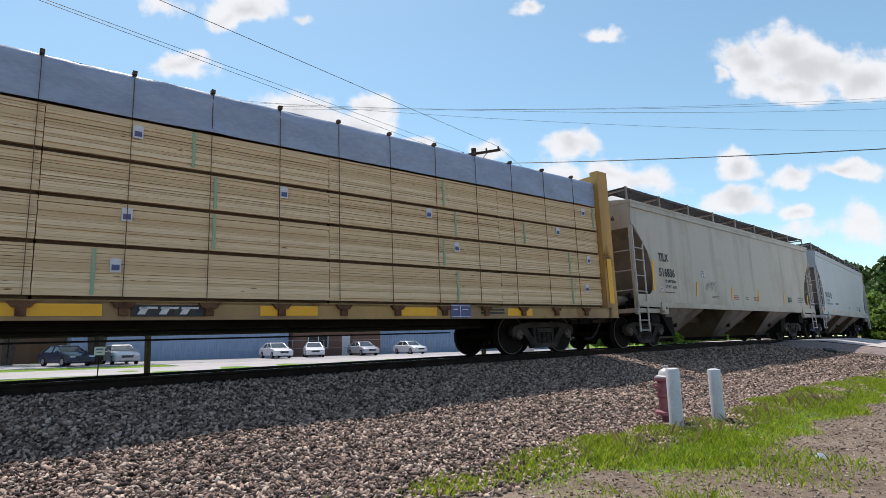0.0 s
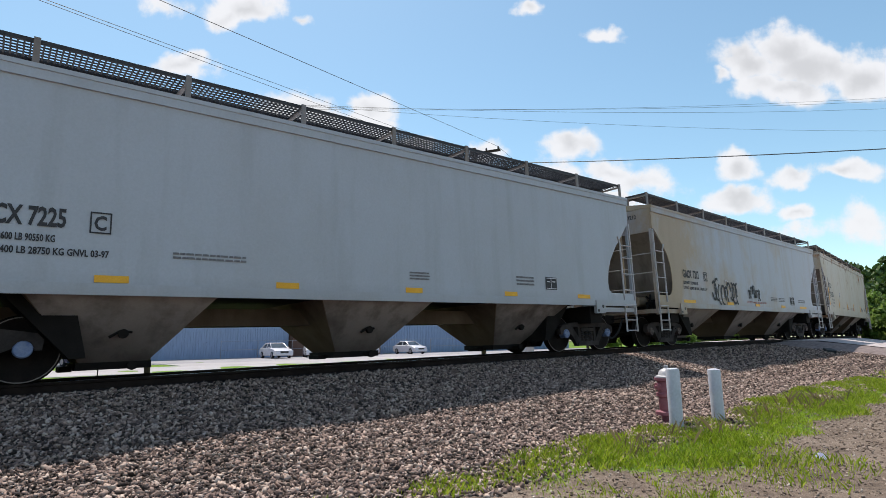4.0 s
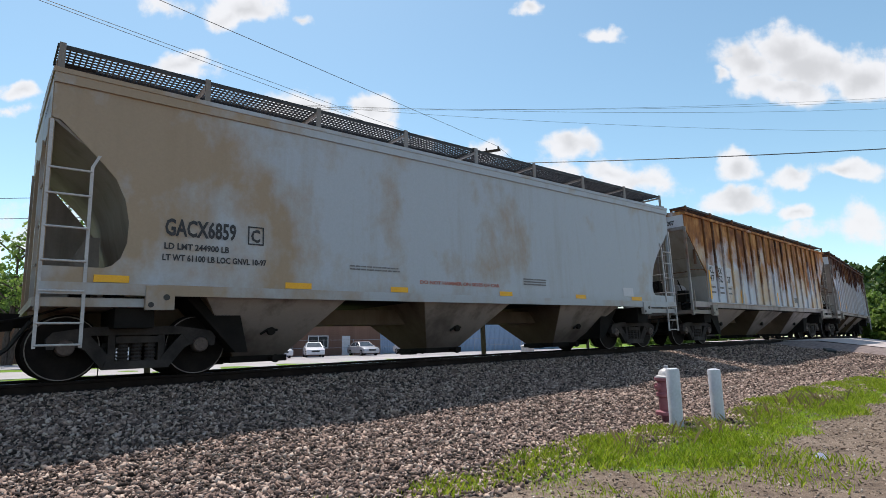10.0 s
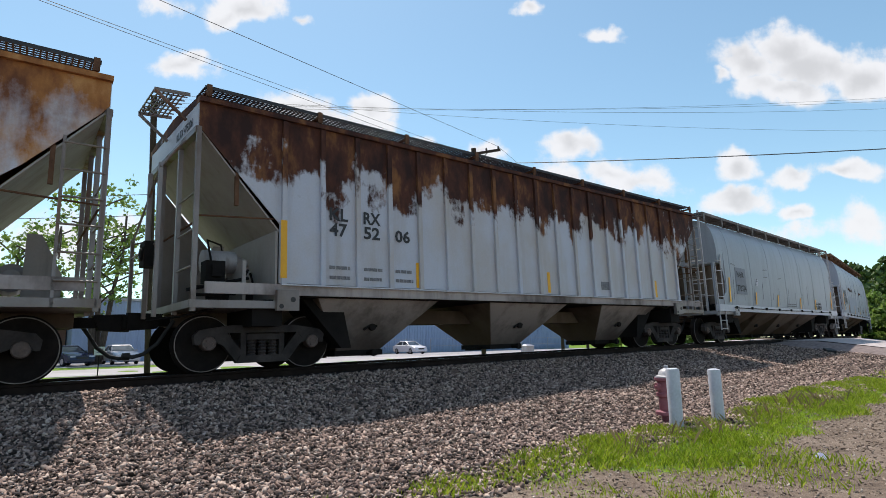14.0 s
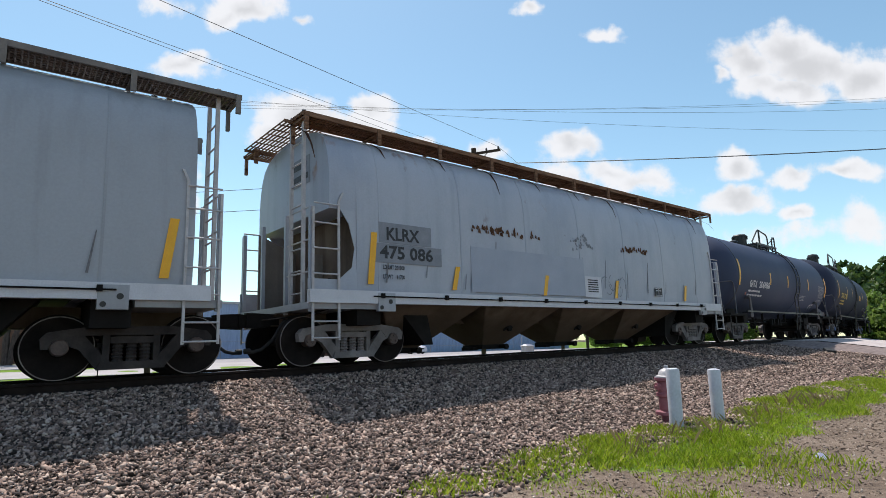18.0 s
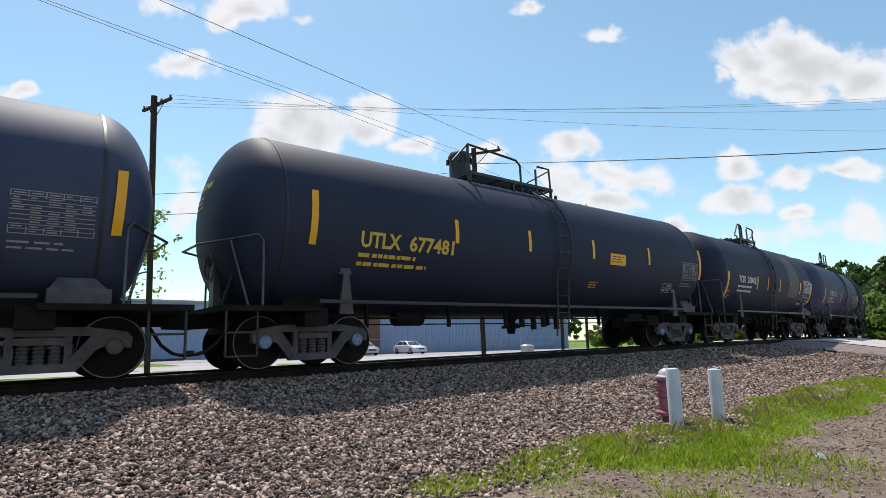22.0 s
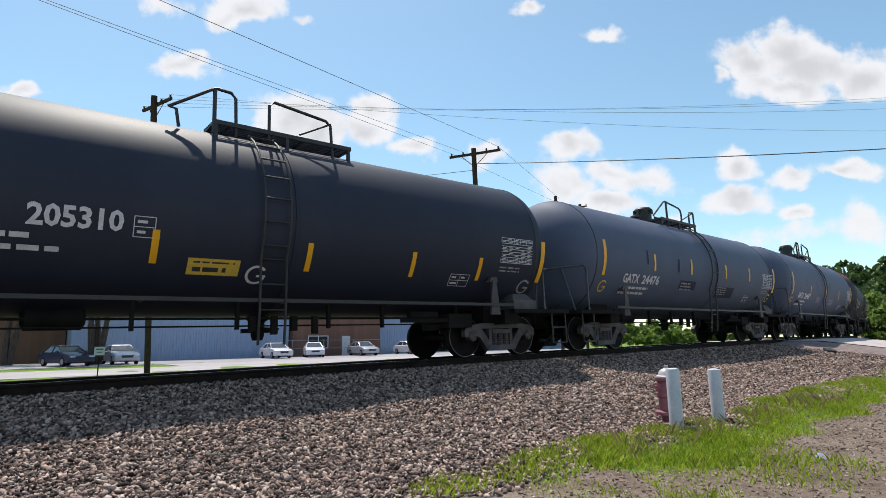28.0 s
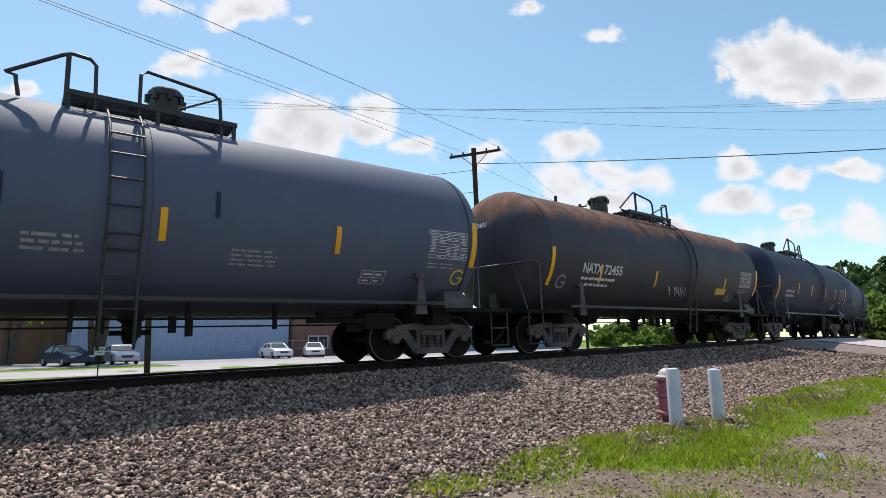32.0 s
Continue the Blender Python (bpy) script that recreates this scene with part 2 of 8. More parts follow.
PALE_BLOTCHED = car_paint("blotched_grey_hopper_paint", (0.44, 0.485, 0.51), (0.36, 0.25, 0.135), 0.9, 0.3, rust=-0.18, rust_top=-0.04, seed=25, cover=(0.46, 0.62), bright=1.8, sharp=(0.57, 0.70), reach=(-7.5, -1.5, 0.14, -0.08))
RUSTY_TAN = car_paint("rust_washed_white_paint", (0.56, 0.62, 0.68), (0.58, 0.39, 0.19), 0.85, 0.2, rust=-0.10, rust_top=0.21, seed=31, cover=(0.44, 0.58), bright=1.15, tones=((0.15, 0.052, 0.022), (0.34, 0.135, 0.040), (0.50, 0.25, 0.095)), sharp=(0.50, 0.66), span=(1.7, 4.3))
RUSTY_RIB = car_paint("rusted_side_post_paint", (0.52, 0.55, 0.58), (0.48, 0.29, 0.11), 0.85, 0.4, rust=-0.10, rust_top=0.30, seed=33, cover=(0.44, 0.58), bright=1.1, sharp=(0.50, 0.64), span=(1.7, 4.2))
RUSTY_DARK = car_paint("rust_topped_white_paint", (0.53, 0.56, 0.60), (0.45, 0.36, 0.24), 0.6, 0.4, rust=-0.22, rust_top=0.24, seed=42, bright=1.0, sharp=(0.55, 0.60), span=(1.9, 4.3), tones=((0.030, 0.010, 0.008), (0.085, 0.027, 0.015), (0.24, 0.10, 0.035)))
GREENISH = car_paint("chalky_grey_green_paint", (0.37, 0.405, 0.425), (0.30, 0.325, 0.325), 0.5, 0.55, seed=51)
PATCHED = car_paint("patched_grey_paint", (0.44, 0.475, 0.505), (0.33, 0.375, 0.43), 0.8, 0.4, rust=-0.155, rust_top=-0.05, seed=60, bright=1.5)
BAY_GREY = car_paint("grimy_bay_paint", (0.50, 0.445, 0.40), (0.085, 0.064, 0.052), 0.95, 0.7, 0.7, seed=71, cover=(0.50, 0.66), dirt=(0.085, 0.068, 0.058))
# caked brown; it also darkens the bays' side slopes in place of shade
BAY_BROWN = car_paint("brown_caked_and_shaded_bay_paint", (0.24, 0.19, 0.14), (0.085, 0.062, 0.045), 1.0, 0.7, 0.8, seed=73, cover=(0.40, 0.65), dirt=(0.11, 0.08, 0.055))
TANK_BLACK = car_paint("black_tank_paint", (0.019, 0.026, 0.052), (0.030, 0.036, 0.060), 0.6, 0.5, 0.64, seed=3, dirt=(0.016, 0.016, 0.017), gloss=0.28)
TANK_BLUE = car_paint("dark_blue_grey_tank_paint", (0.042, 0.056, 0.100), (0.064, 0.079, 0.120), 0.6, 0.6, 0.64, seed=8, dirt=(0.022, 0.022, 0.024), gloss=0.28)
TANK_GREY = car_paint("dull_grey_tank_paint", (0.090, 0.114, 0.164), (0.120, 0.146, 0.190), 0.6, 0.6, 0.64, seed=13, dirt=(0.035, 0.035, 0.038), gloss=0.28)
TANK_RUST = car_paint("rust_topped_tank_paint", (0.050, 0.053, 0.064), (0.078, 0.072, 0.073), 0.7, 0.6, 0.6, rust=-0.5, rust_top=0.22, seed=19, dirt=(0.05, 0.045, 0.042), span=(2.3, 3.95), tones=((0.095, 0.050, 0.040), (0.165, 0.082, 0.060), (0.25, 0.135, 0.095)), gloss=0.28)
TANK_GREEN = car_paint("satin_black_tank_paint", (0.021, 0.026, 0.044), (0.036, 0.041, 0.058), 0.6, 0.5, 0.6, seed=29, dirt=(0.018, 0.017, 0.017), gloss=0.3)
FLAT_YELLOW = car_paint("worn_yellow_car_paint", (0.58, 0.33, 0.07), (0.28, 0.14, 0.05), 0.7, 0.5, 0.55, rust=-0.06, rust_top=-0.06, seed=4)
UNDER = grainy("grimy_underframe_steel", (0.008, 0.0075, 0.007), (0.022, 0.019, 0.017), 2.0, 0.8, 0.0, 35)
FRAME_GREY = grainy("dusty_cast_truck_steel", (0.030, 0.027, 0.026), (0.075, 0.066, 0.060), 3.0, 0.75, 0.1, 40)
FRAME_MID = grainy("worn_grey_truck_steel", (0.06, 0.054, 0.053), (0.13, 0.115, 0.113), 3.0, 0.7, 0.2, 40)
FRAME_PALE = grainy("pale_dusty_truck_steel", (0.15, 0.14, 0.13), (0.27, 0.255, 0.24), 3.0, 0.75, 0.1, 40)
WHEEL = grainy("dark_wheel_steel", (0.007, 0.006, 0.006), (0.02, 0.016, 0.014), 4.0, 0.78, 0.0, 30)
TREAD = grainy("worn_wheel_rim_steel", (0.13, 0.12, 0.115), (0.24, 0.225, 0.21), 8.0, 0.45, 0.7, 60, 0.05)
HUB_BLUE = grainy("blue_bearing_cap_paint", (0.10, 0.17, 0.35), (0.25, 0.32, 0.45), 12.0, 0.5, 0.1, 60)
HUB_GREY = grainy("worn_bearing_cap_steel", (0.07, 0.055, 0.05), (0.16, 0.12, 0.10), 9.0, 0.6, 0.4, 60)
RUST_DARK = grainy("dark_wet_rust", (0.028, 0.018, 0.014), (0.10, 0.05, 0.03), 6.0, 0.85, 0.0, 50)
RUST_BAR = grainy("rusted_bar_steel", (0.07, 0.035, 0.022), (0.20, 0.11, 0.06), 5.0, 0.85, 0.0, 50)
PALE_BAR = grainy("painted_ladder_steel", (0.42, 0.41, 0.39), (0.62, 0.61, 0.58), 5.0, 0.6, 0.0, 50)
RAIL_PAINT = grainy("worn_grey_handrail_paint", (0.05, 0.053, 0.06), (0.13, 0.13, 0.14), 5.0, 0.45, 0.2, 50)
BLACK_BAR = grainy("black_rail_paint", (0.014, 0.014, 0.015), (0.035, 0.033, 0.032), 5.0, 0.5, 0.0, 50)
GRATE = grainy("weathered_grating_steel", (0.025, 0.026, 0.028), (0.07, 0.068, 0.066), 4.0, 0.6, 0.3, 40)
HOSE = grainy("black_rubber_hose", (0.012, 0.012, 0.013), (0.03, 0.03, 0.03), 9.0, 0.7, 0.0, 60)
YELLOW_TAPE = grainy("yellow_reflective_tape", (0.88, 0.42, 0.004), (0.95, 0.50, 0.012), 6.0, 0.4, 0.0, 90, 0.05)
INK = grainy("faded_black_lettering", (0.012, 0.012, 0.014), (0.05, 0.05, 0.055), 14.0, 0.6, 0.0, 80, 0.03)
FADED_INK = grainy("worn_grey_lettering", (0.10, 0.10, 0.11), (0.28, 0.28, 0.27), 14.0, 0.6, 0.0, 80, 0.03)
RED_INK = grainy("faded_red_lettering", (0.42, 0.10, 0.07), (0.52, 0.22, 0.16), 14.0, 0.6, 0.0, 80, 0.03)
WHITE_INK = grainy("white_stencil_paint", (0.58, 0.58, 0.57), (0.78, 0.78, 0.77), 14.0, 0.55, 0.0, 80, 0.03)
DULL_WHITE_INK = grainy("dirty_white_stencil_paint", (0.22, 0.22, 0.22), (0.42, 0.42, 0.41), 14.0, 0.6, 0.0, 80, 0.03)
YELLOW_INK = grainy("yellow_stencil_paint", (0.62, 0.42, 0.05), (0.78, 0.55, 0.08), 14.0, 0.55, 0.0, 80, 0.03)
GREY_PATCH = grainy("grey_paint_patch", (0.20, 0.22, 0.24), (0.29, 0.31, 0.33), 3.0, 0.6, 0.0, 50, 0.05)
PALE_PATCH = grainy("pale_paint_patch", (0.58, 0.60, 0.61), (0.68, 0.70, 0.70), 3.0, 0.55, 0.0, 50, 0.05)


# ---- building blocks ----
class Solid:
    """Collects faces of boxes, bars, tubes and swept outlines for one mesh."""

    def __init__(self):
        self.v, self.f, self.slot = [], [], []
        self.now = 0

    def add(self, verts, faces):
        k = len(self.v)
        self.v.extend(verts)
        self.f.extend([tuple(i + k for i in q) for q in faces])
        self.slot.extend([self.now] * len(faces))
        return self

    def box(self, x0, x1, y0, y1, z0, z1):
        v = [(x, y, z) for x in (x0, x1) for y in (y0, y1) for z in (z0, z1)]
        return self.add(v, [(0, 1, 3, 2), (4, 6, 7, 5), (0, 4, 5, 1), (2, 3, 7, 6), (0, 2, 6, 4), (1, 5, 7, 3)])

    def taper(self, lower, z0, upper, z1):
        """A frustum between two rectangles x0, x1, y0, y1."""
        v = [(lower[i], lower[j], z0) for i in (0, 1) for j in (2, 3)] + [(upper[i], upper[j], z1) for i in (0, 1) for j in (2, 3)]
        return self.add(v, [(0, 2, 3, 1), (4, 5, 7, 6), (0, 1, 5, 4), (2, 6, 7, 3), (0, 4, 6, 2), (1, 3, 7, 5)])

    def plate(self, outline, y0, y1):
        """An outline of (x, z) points, extruded from y0 to y1."""
        n = len(outline)
        v = [(x, y0, z) for x, z in outline] + [(x, y1, z) for x, z in outline]
        f = [tuple(range(n)), tuple(range(2 * n - 1, n - 1, -1))] + [(i, i + n, (i + 1) % n + n, (i + 1) % n) for i in range(n)]
        return self.add(v, f)

    def sweep_x(self, outline, x0, x1):
        """An outline of (y, z) points, extruded along x."""
        n = len(outline)
        v = [(x0, y, z) for y, z in outline] + [(x1, y, z) for y, z in outline]
        f = [tuple(range(n - 1, -1, -1)), tuple(range(n, 2 * n))] + [(i, (i + 1) % n, (i + 1) % n + n, i + n) for i in range(n)]
        return self.add(v, f)

    def tube(self, points, r, sides=6):
        """A round bar along a line of points."""
        pts = [Vector(p) for p in points]
        v, f = [], []
        for i, p in enumerate(pts):
            d = (pts[min(i + 1, len(pts) - 1)] - pts[max(i - 1, 0)]).normalized()
            a = d.orthogonal().normalized() if abs(d.z) > 0.9 else d.cross(Vector((0, 0, 1))).normalized()
            b = d.cross(a)
            for k in range(sides):
                w = 2 * math.pi * k / sides
                v.append(tuple(p + (a * math.cos(w) + b * math.sin(w)) * r))
        for i in range(len(pts) - 1):
            for k in range(sides):
                f.append((i * sides + k, i * sides + (k + 1) % sides, (i + 1) * sides + (k + 1) % sides, (i + 1) * sides + k))
        f.append(tuple(range(sides - 1, -1, -1)))
        f.append(tuple(range(len(v) - sides, len(v))))
        return self.add(v, f)

    def turned(self, profile, axis="y", sides=24, centre=(0, 0, 0)):
        """A turned body: profile of (along, radius) about an axis."""
        v, f = [], []
        for a, r in profile:
            for k in range(sides):
                w = 2 * math.pi * k / sides
                c, s = r * math.cos(w), r * math.sin(w)
                p = {"x": (a, c, s), "y": (s, a, c), "z": (c, s, a)}[axis]
                v.append(tuple(p[i] + centre[i] for i in range(3)))
        for i in range(len(profile) - 1):
            for k in range(sides):
                f.append((i * sides + k, i * sides + (k + 1) % sides, (i + 1) * sides + (k + 1) % sides, (i + 1) * sides + k))
        f.append(tuple(range(sides - 1, -1, -1)))
        f.append(tuple(range(len(v) - sides, len(v))))
        return self.add(v, f)

    def mesh(self, name, mats, smooth=None):
        me = bpy.data.meshes.new(name)
        me.from_pydata(self.v, [], self.f)
        for m in mats if isinstance(mats, (list, tuple)) else [mats]:
            me.materials.append(m)
        if any(self.slot):
            me.polygons.foreach_set("material_index", self.slot)
        bm = bmesh.new()
        bm.from_mesh(me)
        bmesh.ops.recalc_face_normals(bm, faces=bm.faces)
        bm.to_mesh(me)
        bm.free()
        if smooth is not None:
            me.shade_smooth()
            me.set_sharp_from_angle(angle=radians(smooth))
        me.update()
        return me


def part(name, solid, mats, parent=None, label="", smooth=None):
    """One mesh object under a thing or part (or a thing of its own)."""
    me = solid if isinstance(solid, bpy.types.Mesh) else solid.mesh(name, mats, smooth)
    ob = new(name, me)
    if parent is not None:
        ob.parent = parent
    if label:
        ob["label"] = label
    return ob


def text_mesh(words, size, mat, width=None):
    """Letters in the xz plane that read from the side -y, lower left corner at the origin."""
    cu = bpy.data.curves.new("lettering", "FONT")
    cu.body, cu.size, cu.resolution_u = words, size, 2
    cu.offset = size * 0.030
    ob = bpy.data.objects.new("lettering", cu)
    scene.collection.objects.link(ob)
    bpy.context.view_layer.update()
    me = bpy.data.meshes.new_from_object(ob.evaluated_get(bpy.context.evaluated_depsgraph_get()))
    bpy.data.objects.remove(ob)
    co = np.zeros(len(me.vertices) * 3)
    me.vertices.foreach_get("co", co)
    co = co.reshape(-1, 3)
    if len(co):
        span = co[:, 0].max() - co[:, 0].min()
        k = width / span if width else 1.0
        co = np.stack([(co[:, 0] - co[:, 0].min()) * k, co[:, 2], co[:, 1]], 1)
        me.vertices.foreach_set("co", co.ravel())
    me.materials.clear()
    me.materials.append(mat)
    me.update()
    return me


def moved_mesh(me, fn):
    co = np.zeros(len(me.vertices) * 3)
    me.vertices.foreach_get("co", co)
    me.vertices.foreach_set("co", fn(co.reshape(-1, 3)).ravel())
    me.update()
    return me


# ---- the setting ----
def near_track(x, y):
    """Arc length and offset from the track of points in the plan (arrays)."""
    k = (S_ARC > -200) & (S_ARC < 300)
    sx, sy, sa, sh = TRACK_X[k][::4], TRACK_Y[k][::4], S_ARC[k][::4], HEAD[k][::4]
    s, n = np.empty(len(x)), np.empty(len(x))
    for i in range(0, len(x), 4000):
        dx, dy = x[i:i + 4000, None] - sx, y[i:i + 4000, None] - sy
        j = np.argmin(dx * dx + dy * dy, 1)
        r = np.arange(len(j))
        along = dx[r, j] * np.cos(sh[j]) + dy[r, j] * np.sin(sh[j])
        s[i:i + 4000] = sa[j] + along
        n[i:i + 4000] = -dx[r, j] * np.sin(sh[j]) + dy[r, j] * np.cos(sh[j])
    return s, n


NEAR_SIDE = [(-200, -1.15), (-14, -1.05), (-10.4, -1.0), (-7.5, -0.92), (-6.2, -0.84), (-5.2, -0.78), (-4.2, -0.64), (-3.0, -0.46), (-2.2, -0.345), (-1.8, -0.265), (-1.45, -0.19), (-1.25, -0.163), (-0.9, -0.160), (-0.6, -0.19), (0, -0.19), (1.2, -0.19), (2.0, -0.24), (3.4, -0.62), (5.0, -0.80), (60, -0.80), (400, -0.6)]


def ground_height(x, y):
    x, y = np.atleast_1d(np.asarray(x, float)), np.atleast_1d(np.asarray(y, float))
    s, n = near_track(x, y)
    base = np.interp(n, [a for a, _ in NEAR_SIDE], [b for _, b in NEAR_SIDE])
    near = np.clip(1 - (np.abs(n) - 2.0) / 26.0, 0, 1)
    z = base + rail_height(s) * near
    # the road climbs to the crossing
    ramp_up = np.exp(-((s - 30.5 + 0.35 * n) / 6.0) ** 2) * np.clip(1 - np.abs(n) / 7.0, 0, 1)
    z = np.where(np.abs(n) > 1.8, z + ramp_up * np.clip(-0.24 + rail_height(s) - z, 0, 2), z)
    # unevenness
    z += 0.03 * np.sin(x * 1.7 + 0.6 * y) * np.sin(y * 1.3 - 0.4 * x) * np.clip((np.abs(n) - 2.0) / 2.0, 0, 1)
    return z


def lines(*spans):
    out = []
    for a, b, step in spans:
        out.extend(np.arange(a, b, step).tolist())
    return np.array(out + [spans[-1][1]])


def grass_cover(x, y, n):
    """How much grass grows at a place: the bright strip beside the gravel, thin patches before it, verges beyond the track."""
    wob = 0.35 * np.sin(x * 1.1 + 1.0) + 0.25 * np.sin(x * 2.7 + y) + 0.2 * np.sin(x * 5.1 - 2 * y)
    top = np.interp(x, [2.0, 5, 7.5, 10.2, 14.5, 20, 40], [-5.95, -5.85, -5.95, -5.80, -5.45, -5.8, -6.0])
    foot_line = np.interp(x, [2.0, 3.1, 3.9, 5.1, 6.0, 7.2, 9.0, 12.0, 20, 40], [-6.55, -6.65, -6.75, -7.05, -7.45, -7.55, -7.55, -7.25, -7.2, -7.3])
    up = np.clip((top - n + 0.28 * wob) / 0.22, 0, 1)
    down = np.clip((n - foot_line + 0.35 * wob) / 0.35, 0, 1)
    strip = up * down
    thin = 0.30 * up * np.clip((n + 8.4 + 0.8 * wob) / 1.0, 0, 1) * (wob > -0.15) * (x < 7.5)
    far = np.clip((n - 4.6) / 0.8, 0, 1)
    return np.maximum(np.maximum(strip, thin), far)


def build_ground():
    xs = lines((-2600, -400, 300), (-400, -60, 40), (-60, -6, 4), (-6, 30, 0.2), (30, 70, 0.8), (70, 200, 10), (200, 2600, 200))
    ys = lines((-2600, -300, 300), (-300, -20, 30), (-20, -2, 2), (-2, 16, 0.2), (16, 30, 0.7), (30, 90, 4), (90, 400, 30), (400, 2600, 200))
    gx, gy = np.meshgrid(xs, ys)
    x, y = gx.ravel(), gy.ravel()
    z = ground_height(x, y)
    s, n = near_track(x, y)
    w, h = len(xs), len(ys)
    idx = np.arange(w * h).reshape(h, w)
    quads = np.stack([idx[:-1, :-1], idx[:-1, 1:], idx[1:, 1:], idx[1:, :-1]], -1).reshape(-1, 4)
    me = bpy.data.meshes.new("ground")
    me.from_pydata(np.stack([x, y, z], 1).tolist(), [], quads.tolist())
    cover = me.color_attributes.new("cover", "FLOAT_COLOR", "POINT")
    grass = grass_cover(x, y, n)
    stones = np.clip((n + 6.6) / 0.5, 0, 1) * np.clip((4.2 - n) / 0.6, 0, 1)
    rail_shade = np.clip((1.75 - np.abs(n)) / 0.25, 0, 1)
    data = np.stack([grass, stones, rail_shade, np.ones_like(x)], 1)
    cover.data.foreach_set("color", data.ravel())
    me.shade_smooth()

    m, nt, b = shader("ground_of_grass_dirt_and_ballast", 0.95)
    at = nt.nodes.new("ShaderNodeVertexColor")
    at.layer_name = "cover"
    sep = nt.nodes.new("ShaderNodeSeparateColor")
    nt.links.new(at.outputs[0], sep.inputs[0])
    mid, fine, tiny = link_noise(nt, 1.3, 6, 0.65), link_noise(nt, 14, 5, 0.6), link_noise(nt, 70, 3, 0.6)
    dirt = ramp(nt, blend(nt, 0.45, mid, fine), (0.34, (0.100, 0.074, 0.059)), (0.5, (0.215, 0.163, 0.131)), (0.68, (0.36, 0.288, 0.238)))
    dirt = blend(nt, 0.6, dirt, ramp(nt, tiny, (0.35, (0.45, 0.42, 0.38)), (0.65, (1.1, 1.08, 1.05))), "MULTIPLY")
    turf = ramp(nt, fine, (0.3, (0.08, 0.12, 0.022)), (0.6, (0.17, 0.27, 0.035)), (0.8, (0.27, 0.30, 0.09)))
    v = nt.nodes.new("ShaderNodeTexVoronoi")
    tc = nt.nodes.new("ShaderNodeTexCoord")
    nt.links.new(tc.outputs["Object"], v.inputs["Vector"])
    v.inputs["Scale"].default_value = 20.0
    stone = ramp(nt, v.outputs["Color"], (0.1, (0.05, 0.041, 0.038)), (0.5, (0.115, 0.093, 0.084)), (0.9, (0.21, 0.172, 0.153)))
    # gaps between the stones are painted darker, for the shade in them
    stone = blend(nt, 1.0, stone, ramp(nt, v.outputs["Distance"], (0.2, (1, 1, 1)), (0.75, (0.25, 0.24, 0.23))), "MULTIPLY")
    gm = ramp(nt, calc(nt, "ADD", sep.outputs[0], calc(nt, "MULTIPLY", calc(nt, "SUBTRACT", fine, 0.5), 1.3)), (0.35, (0, 0, 0)), (0.62, (1, 1, 1)))
    sm = ramp(nt, calc(nt, "ADD", sep.outputs[1], calc(nt, "MULTIPLY", calc(nt, "SUBTRACT", fine, 0.5), 1.0)), (0.4, (0, 0, 0)), (0.6, (1, 1, 1)))
    col = blend(nt, gm, dirt, turf)
    stone = blend(nt, sep.outputs[2], stone, (0.022, 0.019, 0.018))      # darker band along the rails, shade painted into the ballast
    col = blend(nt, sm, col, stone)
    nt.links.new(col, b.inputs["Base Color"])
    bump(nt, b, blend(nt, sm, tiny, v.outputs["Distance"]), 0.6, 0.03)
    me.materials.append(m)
    return tagged(new("ground", me), "gravel, bare dirt and patchy grass beside the track", "ground", kind="structure")


ground = build_ground()


def strip_mesh(name, s0, s1, step, outline, mats):
    """An outline of (n, z) points carried along the track."""
    sol = Solid()
    count = int(round((s1 - s0) / step))
    k = len(outline)
    verts = []
    for i in range(count + 1):
        s = s0 + (s1 - s0) * i / count
        verts.extend([tuple(on_track(s, n, z)) for n, z in outline])
    faces = [(i * k + j, i * k + (j + 1) % k, (i + 1) * k + (j + 1) % k, (i + 1) * k + j) for i in range(count) for j in range(k)]
    faces += [tuple(range(k)), tuple(range(len(verts) - k, len(verts)))]
    sol.add(verts, faces)
    return sol.mesh(name, mats, 35)


RAIL_SIDE = grainy("brown_rail_steel", (0.014, 0.010, 0.009), (0.036, 0.027, 0.022), 3.0, 0.8, 0.3, 40)
RAIL_TOP = grainy("polished_rail_head", (0.45, 0.44, 0.43), (0.6, 0.59, 0.58), 2.0, 0.25, 0.95, 30, 0.03)
TIE = grainy("dark_creosoted_wood", (0.014, 0.011, 0.010), (0.042, 0.034, 0.029), 3.0, 0.9, 0.0, 25, 0.4, "Object", (1, 6, 6))
track = new("track")
tagged(track, "rusty steel rails on dark wooden ties in ballast", "track", kind="structure")
for side in (-1, 1):
    c = side * 0.755
    rail = [(c - 0.075, -0.172), (c + 0.075, -0.172), (c + 0.07, -0.155), (c + 0.012, -0.135), (c + 0.01, -0.05), (c + 0.036, -0.04), (c + 0.037, -0.008), (c + 0.026, -0.002), (c - 0.026, -0.002), (c - 0.037, -0.008), (c - 0.036, -0.04), (c - 0.01, -0.05), (c - 0.012, -0.135), (c - 0.07, -0.155)]
    ob = part("rail", strip_mesh("rail", -40, 130, 1.0, rail, [RAIL_SIDE]), None, track)
    shine = [(c - 0.026, -0.0025), (c + 0.026, -0.0025), (c + 0.024, 0.0), (c - 0.024, 0.0)]
    part("rail_head", strip_mesh("rail_head", -40, 130, 1.0, shine, [RAIL_TOP]), None, ob, "shiny worn running surface")
tie_me = Solid().box(-0.115, 0.115, -1.3, 1.3, -0.34, -0.176).mesh("tie", TIE)
plate_me = Solid().box(-0.09, 0.09, -0.18, 0.18, -0.18, -0.165).mesh("tie_plate", RAIL_SIDE)
